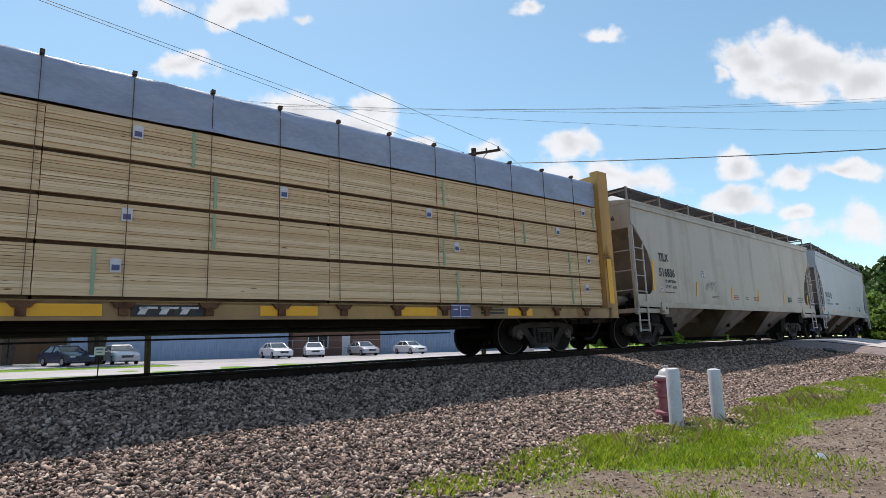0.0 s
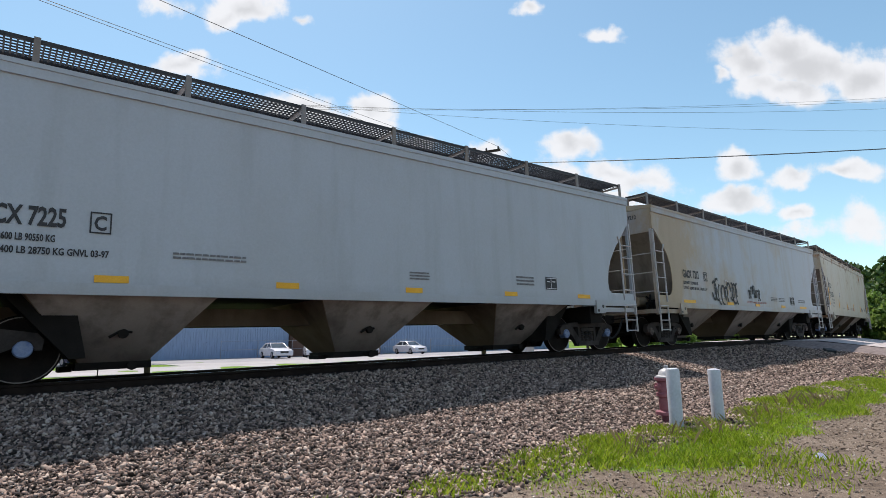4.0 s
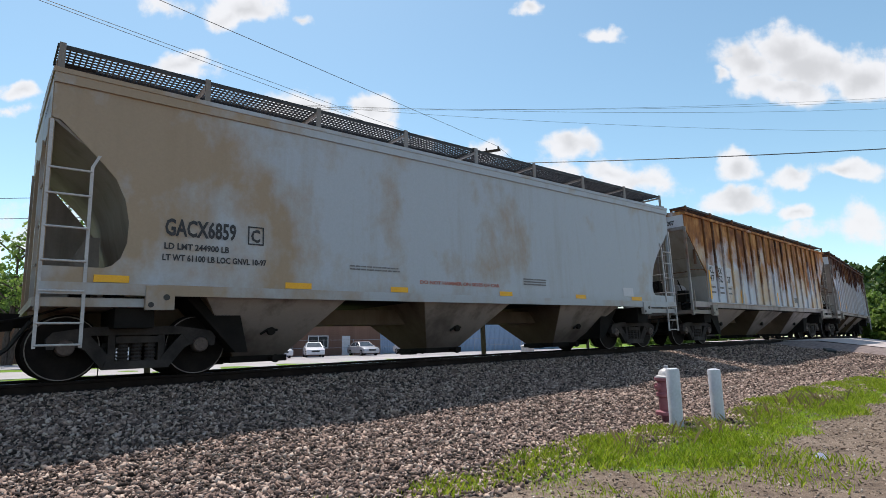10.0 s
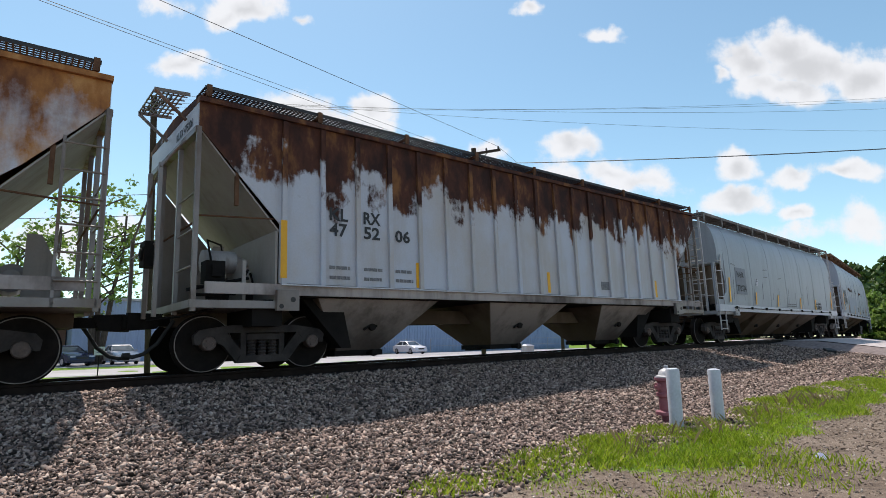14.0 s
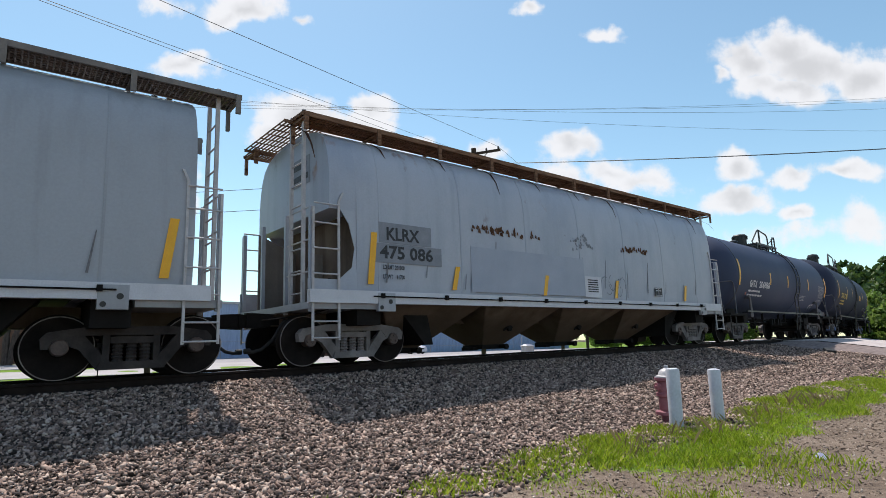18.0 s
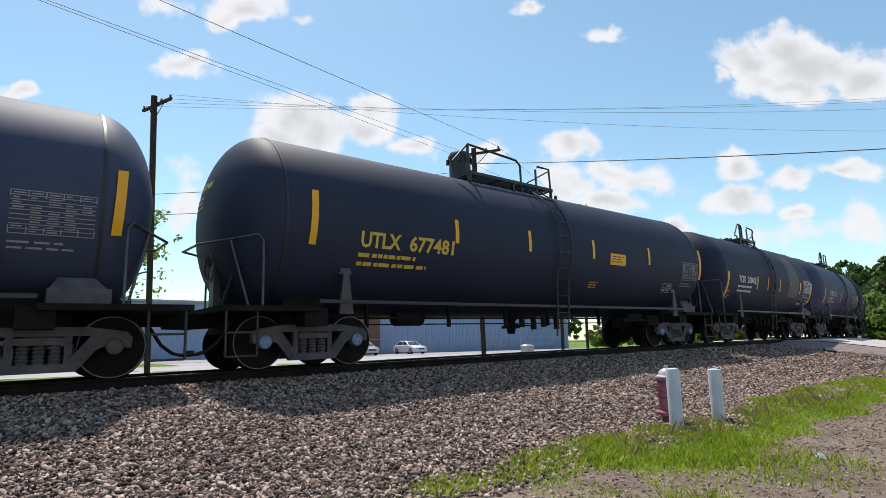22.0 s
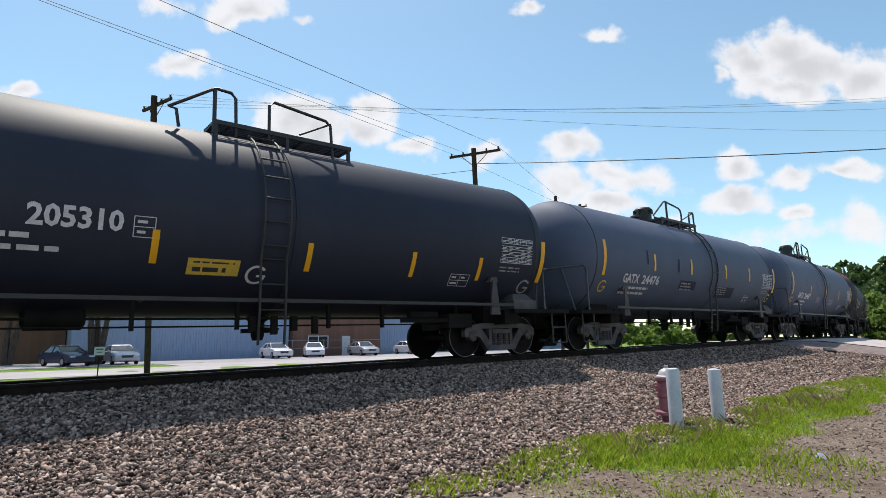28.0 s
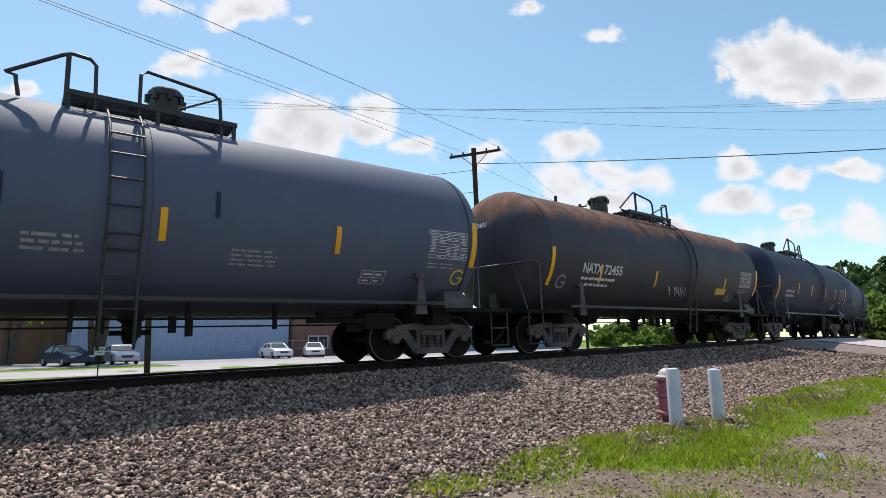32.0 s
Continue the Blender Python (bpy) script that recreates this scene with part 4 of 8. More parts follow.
def smooth_hopper(length, paint, label, board=True, inner=None, frame_mat=None, hub=None, board_s=(0.87, None)):
    half = length / 2
    car = new("covered_hopper_car")
    tagged(car, label, "hopper car", "cars of the passing train")
    hopper_body(car, length, paint, half)
    bays(car, half, [(2.95, 5.46), (7.17, 9.70), (11.43, 14.0)], BAY_GREY)
    hopper_ends(car, length, half, paint, PALE_BAR, inner or paint)
    running_boards(car, half, board_s[0], board_s[1] or length - 0.4, 4.88, -1.50, 0.66, GRATE, 4.48, paint)
    for k in (-1, 1):
        p = part("end_walkway", kept(("grate", 0.6, 2.0, "end"), lambda: grating_mesh(0.5, 1.9, GRATE, 0.06)), None, car, "steel grating walkway over the end")
        p.location = (-half + 0.91 if k < 0 else half - 0.88, -0.92, 4.86)
    add_trucks(car, length, 2.07, frame_mat, hub, 0.08, 0.18)
    add_ends(car, length)
    return car, half


def ribbed_hopper(length, paint, label):
    half = length / 2
    car = new("covered_hopper_car")
    tagged(car, label, "hopper car", "cars of the passing train")
    e0, e1 = -half + 0.84, half - 0.36
    outline = [(e0, 4.52), (e0, 4.05), (-half + 2.18, 2.62), (-half + 2.18, 1.62), (half - 1.76, 1.62), (half - 1.76, 2.66), (half - 1.30, 3.06), (half - 0.44, 3.98), (e1, 4.10), (e1, 4.52)]
    for y in (-1.57, 1.55):
        part("side_sheet", Solid().plate(outline, y, y + 0.02), paint, car)
    roof = [(-1.64, 4.46), (-1.64, 4.54), (-1.3, 4.58), (0, 4.68), (1.3, 4.58), (1.64, 4.54), (1.64, 4.46)]
    part("roof", Solid().sweep_x(roof, e0 - 0.02, e1 + 0.02), paint, car)
    post = Solid().sweep_x([(-0.06, 1.60), (-0.06, 4.44), (0, 4.46), (0, 1.58)], -0.045, 0.045).mesh("side_post", [RUSTY_RIB if paint is RUSTY_TAN else RUSTY_DARK])
    n = 19
    for i in range(n):
        x = -half + 2.25 + i * (length - 4.10) / (n - 1)
        for y in (-1.57, 1.57):
            p = part("side_post", post, None, car)
            p.matrix_basis = pose(x, y, 0) if y < 0 else pose(x, y, 0, 0, 0, 180)
    for k, x0 in ((-1, e0), (1, e1)):
        x1 = x0 - k * 2.05
        part("end_sheet", Solid().box(x0 - 0.012, x0 + 0.012, -1.548, 1.548, 4.02, 4.46), PALE_PATCH, car)
        part("slope_sheet", Solid().add([(x0, -1.548, 4.06), (x0, 1.548, 4.06), (x1, 1.548, 1.7), (x1, -1.548, 1.7), (x0, -1.548, 4.02), (x0, 1.548, 4.02), (x1, 1.548, 1.66), (x1, -1.548, 1.66)], [(0, 1, 2, 3), (7, 6, 5, 4), (0, 4, 5, 1), (1, 5, 6, 2), (2, 6, 7, 3), (3, 7, 4, 0)]), SLOPE_PALE, car)
        part("end_beam", Solid().box(x0 - 0.05, x0 + 0.05, -1.56, 1.56, 3.96, 4.06), PALE_RUSTED, car)
        part("end_beam", Solid().tube([(x0 - k * 0.05, -1.5, 2.56), (x0 - k * 0.05, 1.5, 2.56)], 0.018, 6).tube([(x0 - k * 0.02, -1.56, 2.62), (x0 - k * 1.25, -1.54, 2.70)], 0.016, 6), RUST_BAR, car, "thin rusty rod across the end")
        xw = x0 - k * 1.30
        part("end_wall", Solid().box(xw - 0.02, xw + 0.02, -1.548, 1.548, 1.3, 2.5), SLOPE_PALE, car)
        # upright stay under the slope sheet
        xs = x0 - k * 0.62
        part("end_stay", Solid().box(xs - 0.03, xs + 0.03, -1.56, -1.50, 2.85, 3.40), RUST_BAR, car)
    # brake gear on the leading platform: cylinder, valve, bent levers and pipes
    x = e0 + 0.55
    part("brake_cylinder", Solid().turned([(-0.36, 0.06), (-0.33, 0.19), (0.18, 0.19), (0.24, 0.12), (0.42, 0.06)], "x", 16, (x + 0.1, -0.85, 2.02)), PALE_RUSTED, car, "grey brake cylinder", 40)
    part("control_valve", Solid().box(x - 0.28, x + 0.02, -1.25, -0.98, 1.62, 1.98).box(x - 0.2, x - 0.05, -1.32, -1.2, 1.72, 1.9).turned([(1.34, 0.10), (1.62, 0.10), (1.66, 0.06)], "z", 12, (x - 0.13, -1.1, 0)), UNDER, car, "black brake valve block")
    part("brake_pipe", Solid().tube([(x - 0.5, -1.45, 1.42), (x - 0.1, -1.38, 1.40), (x + 0.1, -1.2, 1.55), (x + 0.3, -1.0, 1.5), (x + 0.5, -0.95, 1.9)], 0.02, 6).tube([(x - 0.15, -1.1, 1.95), (x - 0.2, -1.0, 2.35), (x + 0.05, -0.9, 2.3), (x + 0.1, -0.85, 2.15)], 0.018, 6).tube([(x - 0.55, -1.2, 1.5), (x + 0.4, -1.25, 1.72)], 0.03, 6), UNDER, car, "bent brake pipes and levers")
    part("cabinet_plate", Solid().box(x + 0.28, x + 0.34, -1.3, -0.5, 1.35, 2.0), SLOPE_PALE, car)
    # brake wheel stand and railing at the leading end
    xl = -half + 0.45
    for y in (-0.95, -0.25, 0.9):
        part("end_post", Solid().box(xl - 0.03, xl + 0.03, y - 0.03, y + 0.03, 1.1, 3.55 if y < 0 else 2.6), PALE_RUSTED, car)
    part("end_rail", Solid().tube([(xl, -1.0, 3.5), (xl, 0.9, 2.55)], 0.02, 6).tube([(xl, -0.95, 2.25), (xl, 0.9, 2.25)], 0.018, 6).tube([(xl, -0.95, 3.5), (e0, -1.0, 4.05)], 0.02, 6), PALE_RUSTED, car)
    part("gear_box", Solid().box(xl - 0.14, xl + 0.06, -0.78, -0.46, 1.9, 2.3).turned([(-0.17, 0.10), (-0.13, 0.10)], "x", 12, (xl, -0.62, 2.1)), UNDER, car, "hand brake gear box")
    # ladder on the trailing end
    lad = Solid().box(e1 - 0.52, e1 - 0.48, -1.60, -1.55, 1.2, 3.55).box(e1 - 0.02, e1 + 0.02, -1.60, -1.55, 1.2, 3.95)
    lb = part("ladder", lad, PALE_RUSTED, car)
    for i in range(6):
        part("rung", kept("rib_rung", lambda: Solid().tube([(-0.25, 0, 0), (0.25, 0, 0)], 0.016, 6).mesh("rung", [PALE_RUSTED], 60)), None, lb).location = (e1 - 0.25, -1.61, 1.55 + i * 0.38)
    part("side_sill", Solid().box(-half + 1.0, half - 0.5, -1.60, -1.54, 1.42, 1.60), BAY_GREY, car)
    part("sill_flange", Solid().box(-half + 2.2, half - 1.8, -1.66, -1.602, 1.58, 1.60), PALE_PATCH, car)
    part("side_sill", Solid().box(-half + 1.0, half - 0.5, 1.54, 1.60, 1.42, 1.60), paint, car)
    bays(car, half, [(half + c - 1.45, half + c + 1.45) for c in (-4.2, 0.0, 4.2)], BAY_GREY, 1.5, 0.36, None, 0.5)
    hopper_ends(car, length, half, PALE_RUSTED, PALE_RUSTED, PALE_RUSTED, 4.05, ladders=False, ends=(0.84, 0.36))
    running_boards(car, half, 0.9, length - 0.5, 4.74, -1.60, 0.5, GRATE, 4.56, RUST_BAR)
    p = part("end_walkway", kept(("grate", 0.7, 1.2, "end"), lambda: grating_mesh(0.55, 1.2, PALE_RUSTED)), None, car, "rusty grating step over the end")
    p.matrix_basis = pose(-half + 0.30, -0.95, 4.80, 0, -4, 0)
    part("walkway_bracket", Solid().tube([(-half + 0.32, -0.95, 4.76), (-half + 0.80, -0.95, 4.35)], 0.03, 6).tube([(-half + 0.32, 0.25, 4.76), (-half + 0.80, 0.25, 4.35)], 0.03, 6), PALE_RUSTED, car, "brackets under the end step")
    add_trucks(car, length, 2.07, None, None, 0.06, 0.06)
    add_ends(car, length)
    return car, half


def section(half_width=1.62):
    """The rounded side of the barrel-shaped hoppers, (y, z) from sill to sill over the roof."""
    right = [(half_width - 0.04, 1.52), (half_width, 2.2), (half_width, 2.9), (half_width - 0.01, 3.5), (half_width - 0.05, 3.88), (half_width - 0.13, 4.18), (half_width - 0.26, 4.41), (half_width - 0.48, 4.57), (half_width - 0.85, 4.67), (half_width - 1.2, 4.71), (0, 4.73)]
    return [(-y, z) for y, z in right] + [(y, z) for y, z in reversed(right[:-1])]


def round_hopper(length, paint, label, board_mat, frame_mat=None, hub=None, bay_mat=None, truck=1.82):
    half = length / 2
    car = new("covered_hopper_car")
    tagged(car, label, "hopper car", "cars of the passing train")
    prof = section()
    part("body", Solid().sweep_x(prof, -half + 1.70, half - 1.0), paint, car, smooth=35)
    upper = [p for p in prof if p[1] >= 3.0]
    upper = [(-1.60, 3.0)] + upper + [(1.60, 3.0)]
    mid = [(1.15, 3.0), (1.34, 3.05), (1.55, 2.75), (1.67, 2.3), (1.61, 1.95), (1.35, 1.72), (0.75, 1.72), (0.75, 1.52), (1.71, 1.52), (1.71, 3.02)]
    for k in (-1,):
        a, b = sorted((k * (half - 1.15), k * (half - 1.701)))
        part("end_wall", Solid().box(k * (half - 1.685) - 0.008, k * (half - 1.685) + 0.008, -1.55, 1.55, 1.5, 2.99), BAY_BROWN, car, "brown end wall")
        part("body_end", Solid().sweep_x(upper, a, b), paint, car, smooth=35)
        for y in (-1.60, 1.58):
            part("side_sheet", Solid().plate([(-k * s + k * half, z) for s, z in mid], y, y + 0.02), paint, car)
    part("side_sill", Solid().box(-half + 0.75, half - 0.75, -1.68, -1.56, 1.30, 1.53), PALE_PATCH, car)
    part("side_sill", Solid().box(-half + 0.75, half - 0.75, 1.56, 1.68, 1.30, 1.53), paint, car)
    shoulder = [(y, z) for y, z in prof if y < 0 and 3.45 < z < 4.6]
    rnd = random.Random(int(length * 40))
    if paint is PATCHED:
        for i in range(11):
            x = -half + 0.78 + i * (length - 1.1) / 10
            cut = [(y, z) for y, z in prof if y < 0 and (3.9 if i % 3 else 3.6) < z < 4.6]
            run = Solid()
            last = len(cut) - 1
            verts = []
            for j, (y, z) in enumerate(cut):
                w = 0.006 + 0.045 * j / last
                verts += [(x + 0.10 * (1 - j / last) - w, y * 1.004 - 0.002, z + 0.004), (x + 0.10 * (1 - j / last) + w, y * 1.004 - 0.002, z + 0.004)]
            run.add(verts, [(2 * j, 2 * j + 1, 2 * j + 3, 2 * j + 2) for j in range(last)])
            part("rust_run", run, RUST_DARK, car, "dark rust streak under a bracket")
    for i in range(13):
        x = -half + 2.3 + i * (length - 4.6) / 12 + rnd.uniform(-0.15, 0.15)
        tall = rnd.uniform(0.3, 0.95)
        z0 = 1.6 + rnd.uniform(0, 0.25)
        part("dirt_streak", Solid().plate([(x, z0), (x + 0.035, z0), (x + 0.06 + tall * 0.08, z0 + tall), (x + 0.045 + tall * 0.08, z0 + tall)], -1.629, -1.626), GREY_PATCH if i % 3 else FADED_INK, car)
    pipe = Solid().tube([(-half + 2, -1.71, 1.43), (half - 2, -1.71, 1.43)], 0.014, 6)
    for i in range(9):
        x = -half + 2.2 + i * (length - 4.4) / 8
        pipe.box(x - 0.035, x + 0.035, -1.735, -1.675, 1.40, 1.49)
    part("train_pipe", pipe, UNDER, car, "thin black pipe along the sill")
    edges = (2.30, 5.00, 7.70, 10.45, 13.35)
    bays(car, half, list(zip(edges, edges[1:])), bay_mat or BAY_BROWN, 1.36, 0.36, None, 0.36, 0.30)
    hopper_ends(car, length, half, paint, PALE_BAR, paint, 3.0, ends=(0.82, 0.62))
    for k in (-1, 1):
        x = -half + 0.82 if k < 0 else half - 0.62
        for y in (-1.25, -0.75):
            part("end_post", Solid().box(x - 0.03, x + 0.03, y - 0.03, y + 0.03, 1.2, 4.9), PALE_BAR, car)
        for i in range(8):
            part("rung", kept("end_rung", lambda: Solid().tube([(0, -1.25, 0), (0, -0.75, 0)], 0.016, 6).mesh("rung", [PALE_BAR], 60)), None, car).location = (x, 0, 1.5 + i * 0.4)
    running_boards(car, half, 0.7, length - 0.3, 4.75, -1.46, 0.56, board_mat, 4.44, board_mat, 1.55)
    for j in range(3):
        w0 = -1.45 + j * 0.19
        part("walkway_plank", Solid().box(-half + 0.7, half - 0.3, w0, w0 + 0.17, 4.755, 4.79), board_mat, car, "worn walkway plank")
    edge = Solid().box(-half + 0.7, half - 0.3, -1.475, -1.462, 4.70, 4.79)
    part("board_edge", edge, board_mat, car, "upright edge plate of the walkway")
    for i in range(7):
        x = -half + 2.2 + i * (length - 4.4) / 6
        strip = [(y * 1.004, z if z < 1.6 else z + 0.004) for y, z in prof]
        part("panel_seam", Solid().sweep_x(strip, x - 0.018, x + 0.018), paint, car, smooth=35)
    p = part("end_walkway", kept(("grate", 0.9, 2.0, board_mat.name), lambda: grating_mesh(0.9, 2.0, board_mat)), None, car, "grating platform over the end")
    p.location = (-half + 0.55, -1.0, 4.74)
    add_trucks(car, length, truck, frame_mat, hub, 0.12, 0.10)
    add_ends(car, length)
    return car, half


TANK_R, TANK_Z = 1.63, 2.79


def on_tank(me, s, half, z, lift=0.012):
    """Lays a flat mesh of letters or tape, drawn from (s, z), on the tank's side."""
    def lay(c):
        dz = z + c[:, 2] - TANK_Z
        ang = dz / TANK_R
        out = np.empty_like(c)
        out[:, 0] = c[:, 0] + s - half
        r = TANK_R + lift - c[:, 1]
        out[:, 1] = -r * np.cos(ang)
        out[:, 2] = TANK_Z + r * np.sin(ang)
        return out
    return moved_mesh(me, lay)


def tank_text(car, half, words, s, z, width, size, mat):
    part("lettering", on_tank(text_mesh(words, size, mat, width), s, half, z), None, car)


def tank_patch(car, half, s, z, w, h, mat, lean=0.0, name="reflective_tape", cut=4, lift=0.012):
    sol = Solid()
    for i in range(cut):
        a, b = i / cut, (i + 1) / cut
        sol.add([(lean * a, 0, h * a), (w + lean * a, 0, h * a), (w + lean * b, 0, h * b), (lean * b, 0, h * b)], [(0, 1, 2, 3)])
    return part(name, on_tank(sol.mesh(name, [mat]), s, half, z, lift), None, car)


def tank_bars(car, half, s, z, width, rows, mat, pitch=0.085, row=0.05):
    sol = Solid()
    rnd = random.Random(int(s * 77 + z * 13))
    for r in range(rows):
        x = 0.0
        end = width * rnd.uniform(0.75, 1.0)
        while x < end - 0.03:
            w = min(rnd.uniform(0.10, 0.34), end - x)
            sol.add([(x, 0, -r * pitch - row), (x + w * 0.8, 0, -r * pitch - row), (x + w * 0.8, 0, -r * pitch), (x, 0, -r * pitch)], [(0, 1, 2, 3)])
            x += w
    part("lettering", on_tank(sol.mesh("lettering", [mat]), s, half, z), None, car)


def tank_table(car, half, s, z, w, h, mat, cols=5, rows=9):
    sol = Solid()
    t = 0.006

    def strip(x0, x1, z0, z1):
        sol.add([(x0, 0, z0), (x1, 0, z0), (x1, 0, z1), (x0, 0, z1)], [(0, 1, 2, 3)])
    for i in range(rows + 1):
        strip(0, w, h * i / rows - t, h * i / rows + t)
    for i in range(cols + 1):
        strip(w * i / cols - t, w * i / cols + t, 0, h)
    rnd = random.Random(int(s * 10))
    for i in range(rows):
        for j in range(cols):
            if rnd.random() < 0.75:
                strip(w * (j + 0.15) / cols, w * (j + rnd.uniform(0.5, 0.9)) / cols, h * (i + 0.36) / rows, h * (i + 0.64) / rows)
    part("stencil_table", on_tank(sol.mesh("stencil_table", [mat]), s, half, z), None, car)


def tank_letter_g(car, half, s, z, size, mat):
    sol = Solid()
    pts = [(0.5 + 0.5 * math.cos(a), 0.5 + 0.5 * math.sin(a)) for a in [0.7 + 4.7 * k / 14 for k in range(15)]] + [(0.95, 0.45), (0.55, 0.45)]
    for (x0, z0), (x1, z1) in zip(pts, pts[1:]):
        d = Vector((x1 - x0, z1 - z0)).normalized() * 0.07
        n = Vector((-d.y, d.x))
        q = [(x0 - d.x * .4 - n.x, z0 - d.y * .4 - n.y), (x1 + d.x * .4 - n.x, z1 + d.y * .4 - n.y), (x1 + d.x * .4 + n.x, z1 + d.y * .4 + n.y), (x0 - d.x * .4 + n.x, z0 - d.y * .4 + n.y)]
        sol.add([(a * size, 0, b * size) for a, b in q], [(0, 1, 2, 3)])
    part("chalk_mark", on_tank(sol.mesh("chalk_mark", [mat]), s, half, z), None, car, "scrawled letter in spray paint")


def tank_car(length, paint, label, dome_s=None, platform=(0.40, 0.60), lean_rail=True, frame_mat=None, hub=None, inset=0.36, tail=None, truck=1.97, cage="A", ladder_at=0.82, dome_tall=None, trucks=(0.06, 0.08)):
    half = length / 2
    car = new("tank_car")
    tagged(car, label, "tank car", "cars of the passing train")
    tail = inset if tail is None else tail
    car["head_at"] = inset - 0.006
    a, b = -half + inset, half - tail
    prof, depth, steps = [], 0.85, 16
    for i in range(steps):
        w = math.pi / 2 * i / steps
        prof.append((a + depth * (1 - math.sin(w)), TANK_R * math.cos(w) ** 0.92))
    prof = [(x, r) for x, r in prof][::-1]
    ends = [(b + a - x, r) for x, r in reversed(prof)]
    full = [(a, 0.02)] + prof + [(0.0, TANK_R)] + ends + [(b, 0.02)]
    part("tank", Solid().turned(full, "x", 64, (0, 0, TANK_Z)), paint, car, smooth=30)
    for k in (-1, 1):
        seam = Solid().turned([(-0.02, TANK_R - 0.01), (-0.02, TANK_R + 0.008), (0.02, TANK_R + 0.008), (0.02, TANK_R - 0.01)], "x", 64, (k * (half - (inset if k < 0 else tail) - depth), 0, TANK_Z))
        part("weld_seam", seam, BLACK_BAR, car, smooth=30)
        x = k * (half - truck)
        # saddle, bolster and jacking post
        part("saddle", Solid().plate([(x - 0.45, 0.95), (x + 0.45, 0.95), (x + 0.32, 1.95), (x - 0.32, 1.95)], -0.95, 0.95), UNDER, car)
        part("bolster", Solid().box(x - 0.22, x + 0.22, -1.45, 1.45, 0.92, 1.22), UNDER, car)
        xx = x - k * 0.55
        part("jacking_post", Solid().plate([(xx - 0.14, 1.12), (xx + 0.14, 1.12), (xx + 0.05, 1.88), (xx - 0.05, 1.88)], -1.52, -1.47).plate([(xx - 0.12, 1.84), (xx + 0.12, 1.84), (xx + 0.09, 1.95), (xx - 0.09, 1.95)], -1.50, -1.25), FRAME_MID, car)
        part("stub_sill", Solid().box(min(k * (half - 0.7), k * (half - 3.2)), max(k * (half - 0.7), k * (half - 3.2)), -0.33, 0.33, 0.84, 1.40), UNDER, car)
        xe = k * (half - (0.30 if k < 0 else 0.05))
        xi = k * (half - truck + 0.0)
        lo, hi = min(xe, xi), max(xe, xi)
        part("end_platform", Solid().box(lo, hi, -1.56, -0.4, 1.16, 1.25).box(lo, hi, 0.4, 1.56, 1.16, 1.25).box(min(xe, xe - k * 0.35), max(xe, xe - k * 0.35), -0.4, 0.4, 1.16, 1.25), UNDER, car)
        # end handrail: up at the near corner, across before the head, down on the far side, with two braces
        for q in (-1, 1):
            reach = inset if k < 0 else tail
            u0, u1 = k * (half - reach - 0.52), k * (half - reach + 0.22)
            pts = [(u0, q * 1.50, 1.25), (u0, q * 1.50, 2.34), (u0 + k * 0.08, q * 1.46, 2.43), ((u0 + u1) / 2, q * 0.98, 2.40), (u1, q * 0.45, 2.36)]
            rail = Solid().tube(pts, 0.022, 7)
            if q < 0:
                rail.tube([(u1, -0.45, 2.36), (u1, 0.45, 2.36)], 0.022, 7)
                rail.tube([((u0 + u1) / 2, -0.98, 2.40), (u0 + k * 0.1, -1.15, 1.25)], 0.02, 6)
            part("handrail", rail, RAIL_PAINT, car, "bent steel end handrail", 60)
        st = Solid()
        for z in (0.45, 0.82):
            st.tube([(xe - k * 0.1, -1.5, z), (xe - k * 0.6, -1.5, z)], 0.02, 6)
        for q in (0.1, 0.6):
            st.tube([(xe - k * q, -1.5, 0.45), (xe - k * q, -1.5, 1.18)], 0.02, 6)
        part("sill_step", st, BLACK_BAR, car, smooth=60)
    side = Solid()
    for y in (-1.53, 1.53):
        side.box(-half + truck, half - truck, y - 0.025, y + 0.025, 1.31, 1.37)
    for i in range(5):
        x = -half + truck + 0.9 + i * (length - 2 * truck - 1.8) / 4
        side.box(x - 0.02, x + 0.02, -1.53, -1.05, 1.32, 1.36)
    part("side_rail", side, BLACK_BAR, car, "pipe rail along the tank's foot")
    # brake rigging and pipes below the tank
    rig = Solid()
    rig.tube([(-half + truck + 0.6, -0.55, 1.10), (half - truck - 0.6, -0.55, 1.10)], 0.025, 6)
    rig.tube([(-half + truck + 0.8, -0.75, 0.96), (half - truck - 0.8, -0.75, 0.96)], 0.016, 6)
    rnd = random.Random(int(length * 100))
    for i in range(6):
        x = -half + truck + 1.4 + i * (length - 2 * truck - 2.8) / 5 + rnd.uniform(-0.4, 0.4)
        rig.box(x - 0.03, x + 0.03, -0.78, -0.70, 0.90, 1.45)
    for i in range(4):
        x = -0.5 + i * 0.42 + rnd.uniform(-0.1, 0.1)
        rig.box(x - 0.05, x + 0.05, -0.95, -0.85, 0.86 - 0.06 * (i % 2), 1.12)
    x = half - truck - 1.7
    rig.box(x - 1.1, x + 0.3, -1.12, -1.06, 0.98, 1.06).box(x - 0.9, x - 0.2, -1.15, -1.02, 1.08, 1.20).box(x + 0.1, x + 0.75, -1.15, -0.8, 0.86, 1.16)
    part("brake_rigging", rig, UNDER, car)
    part("bolster_pad", Solid().box(half - truck + 0.1, half - truck + 0.85, -1.44, -0.9, 1.25, 1.46).taper((half - truck + 0.12, half - truck + 0.80, -1.40, -0.9), 1.46, (half - truck + 0.22, half - truck + 0.66, -1.30, -0.95), 1.62), FRAME_MID, car, "grey steel pad over the truck")
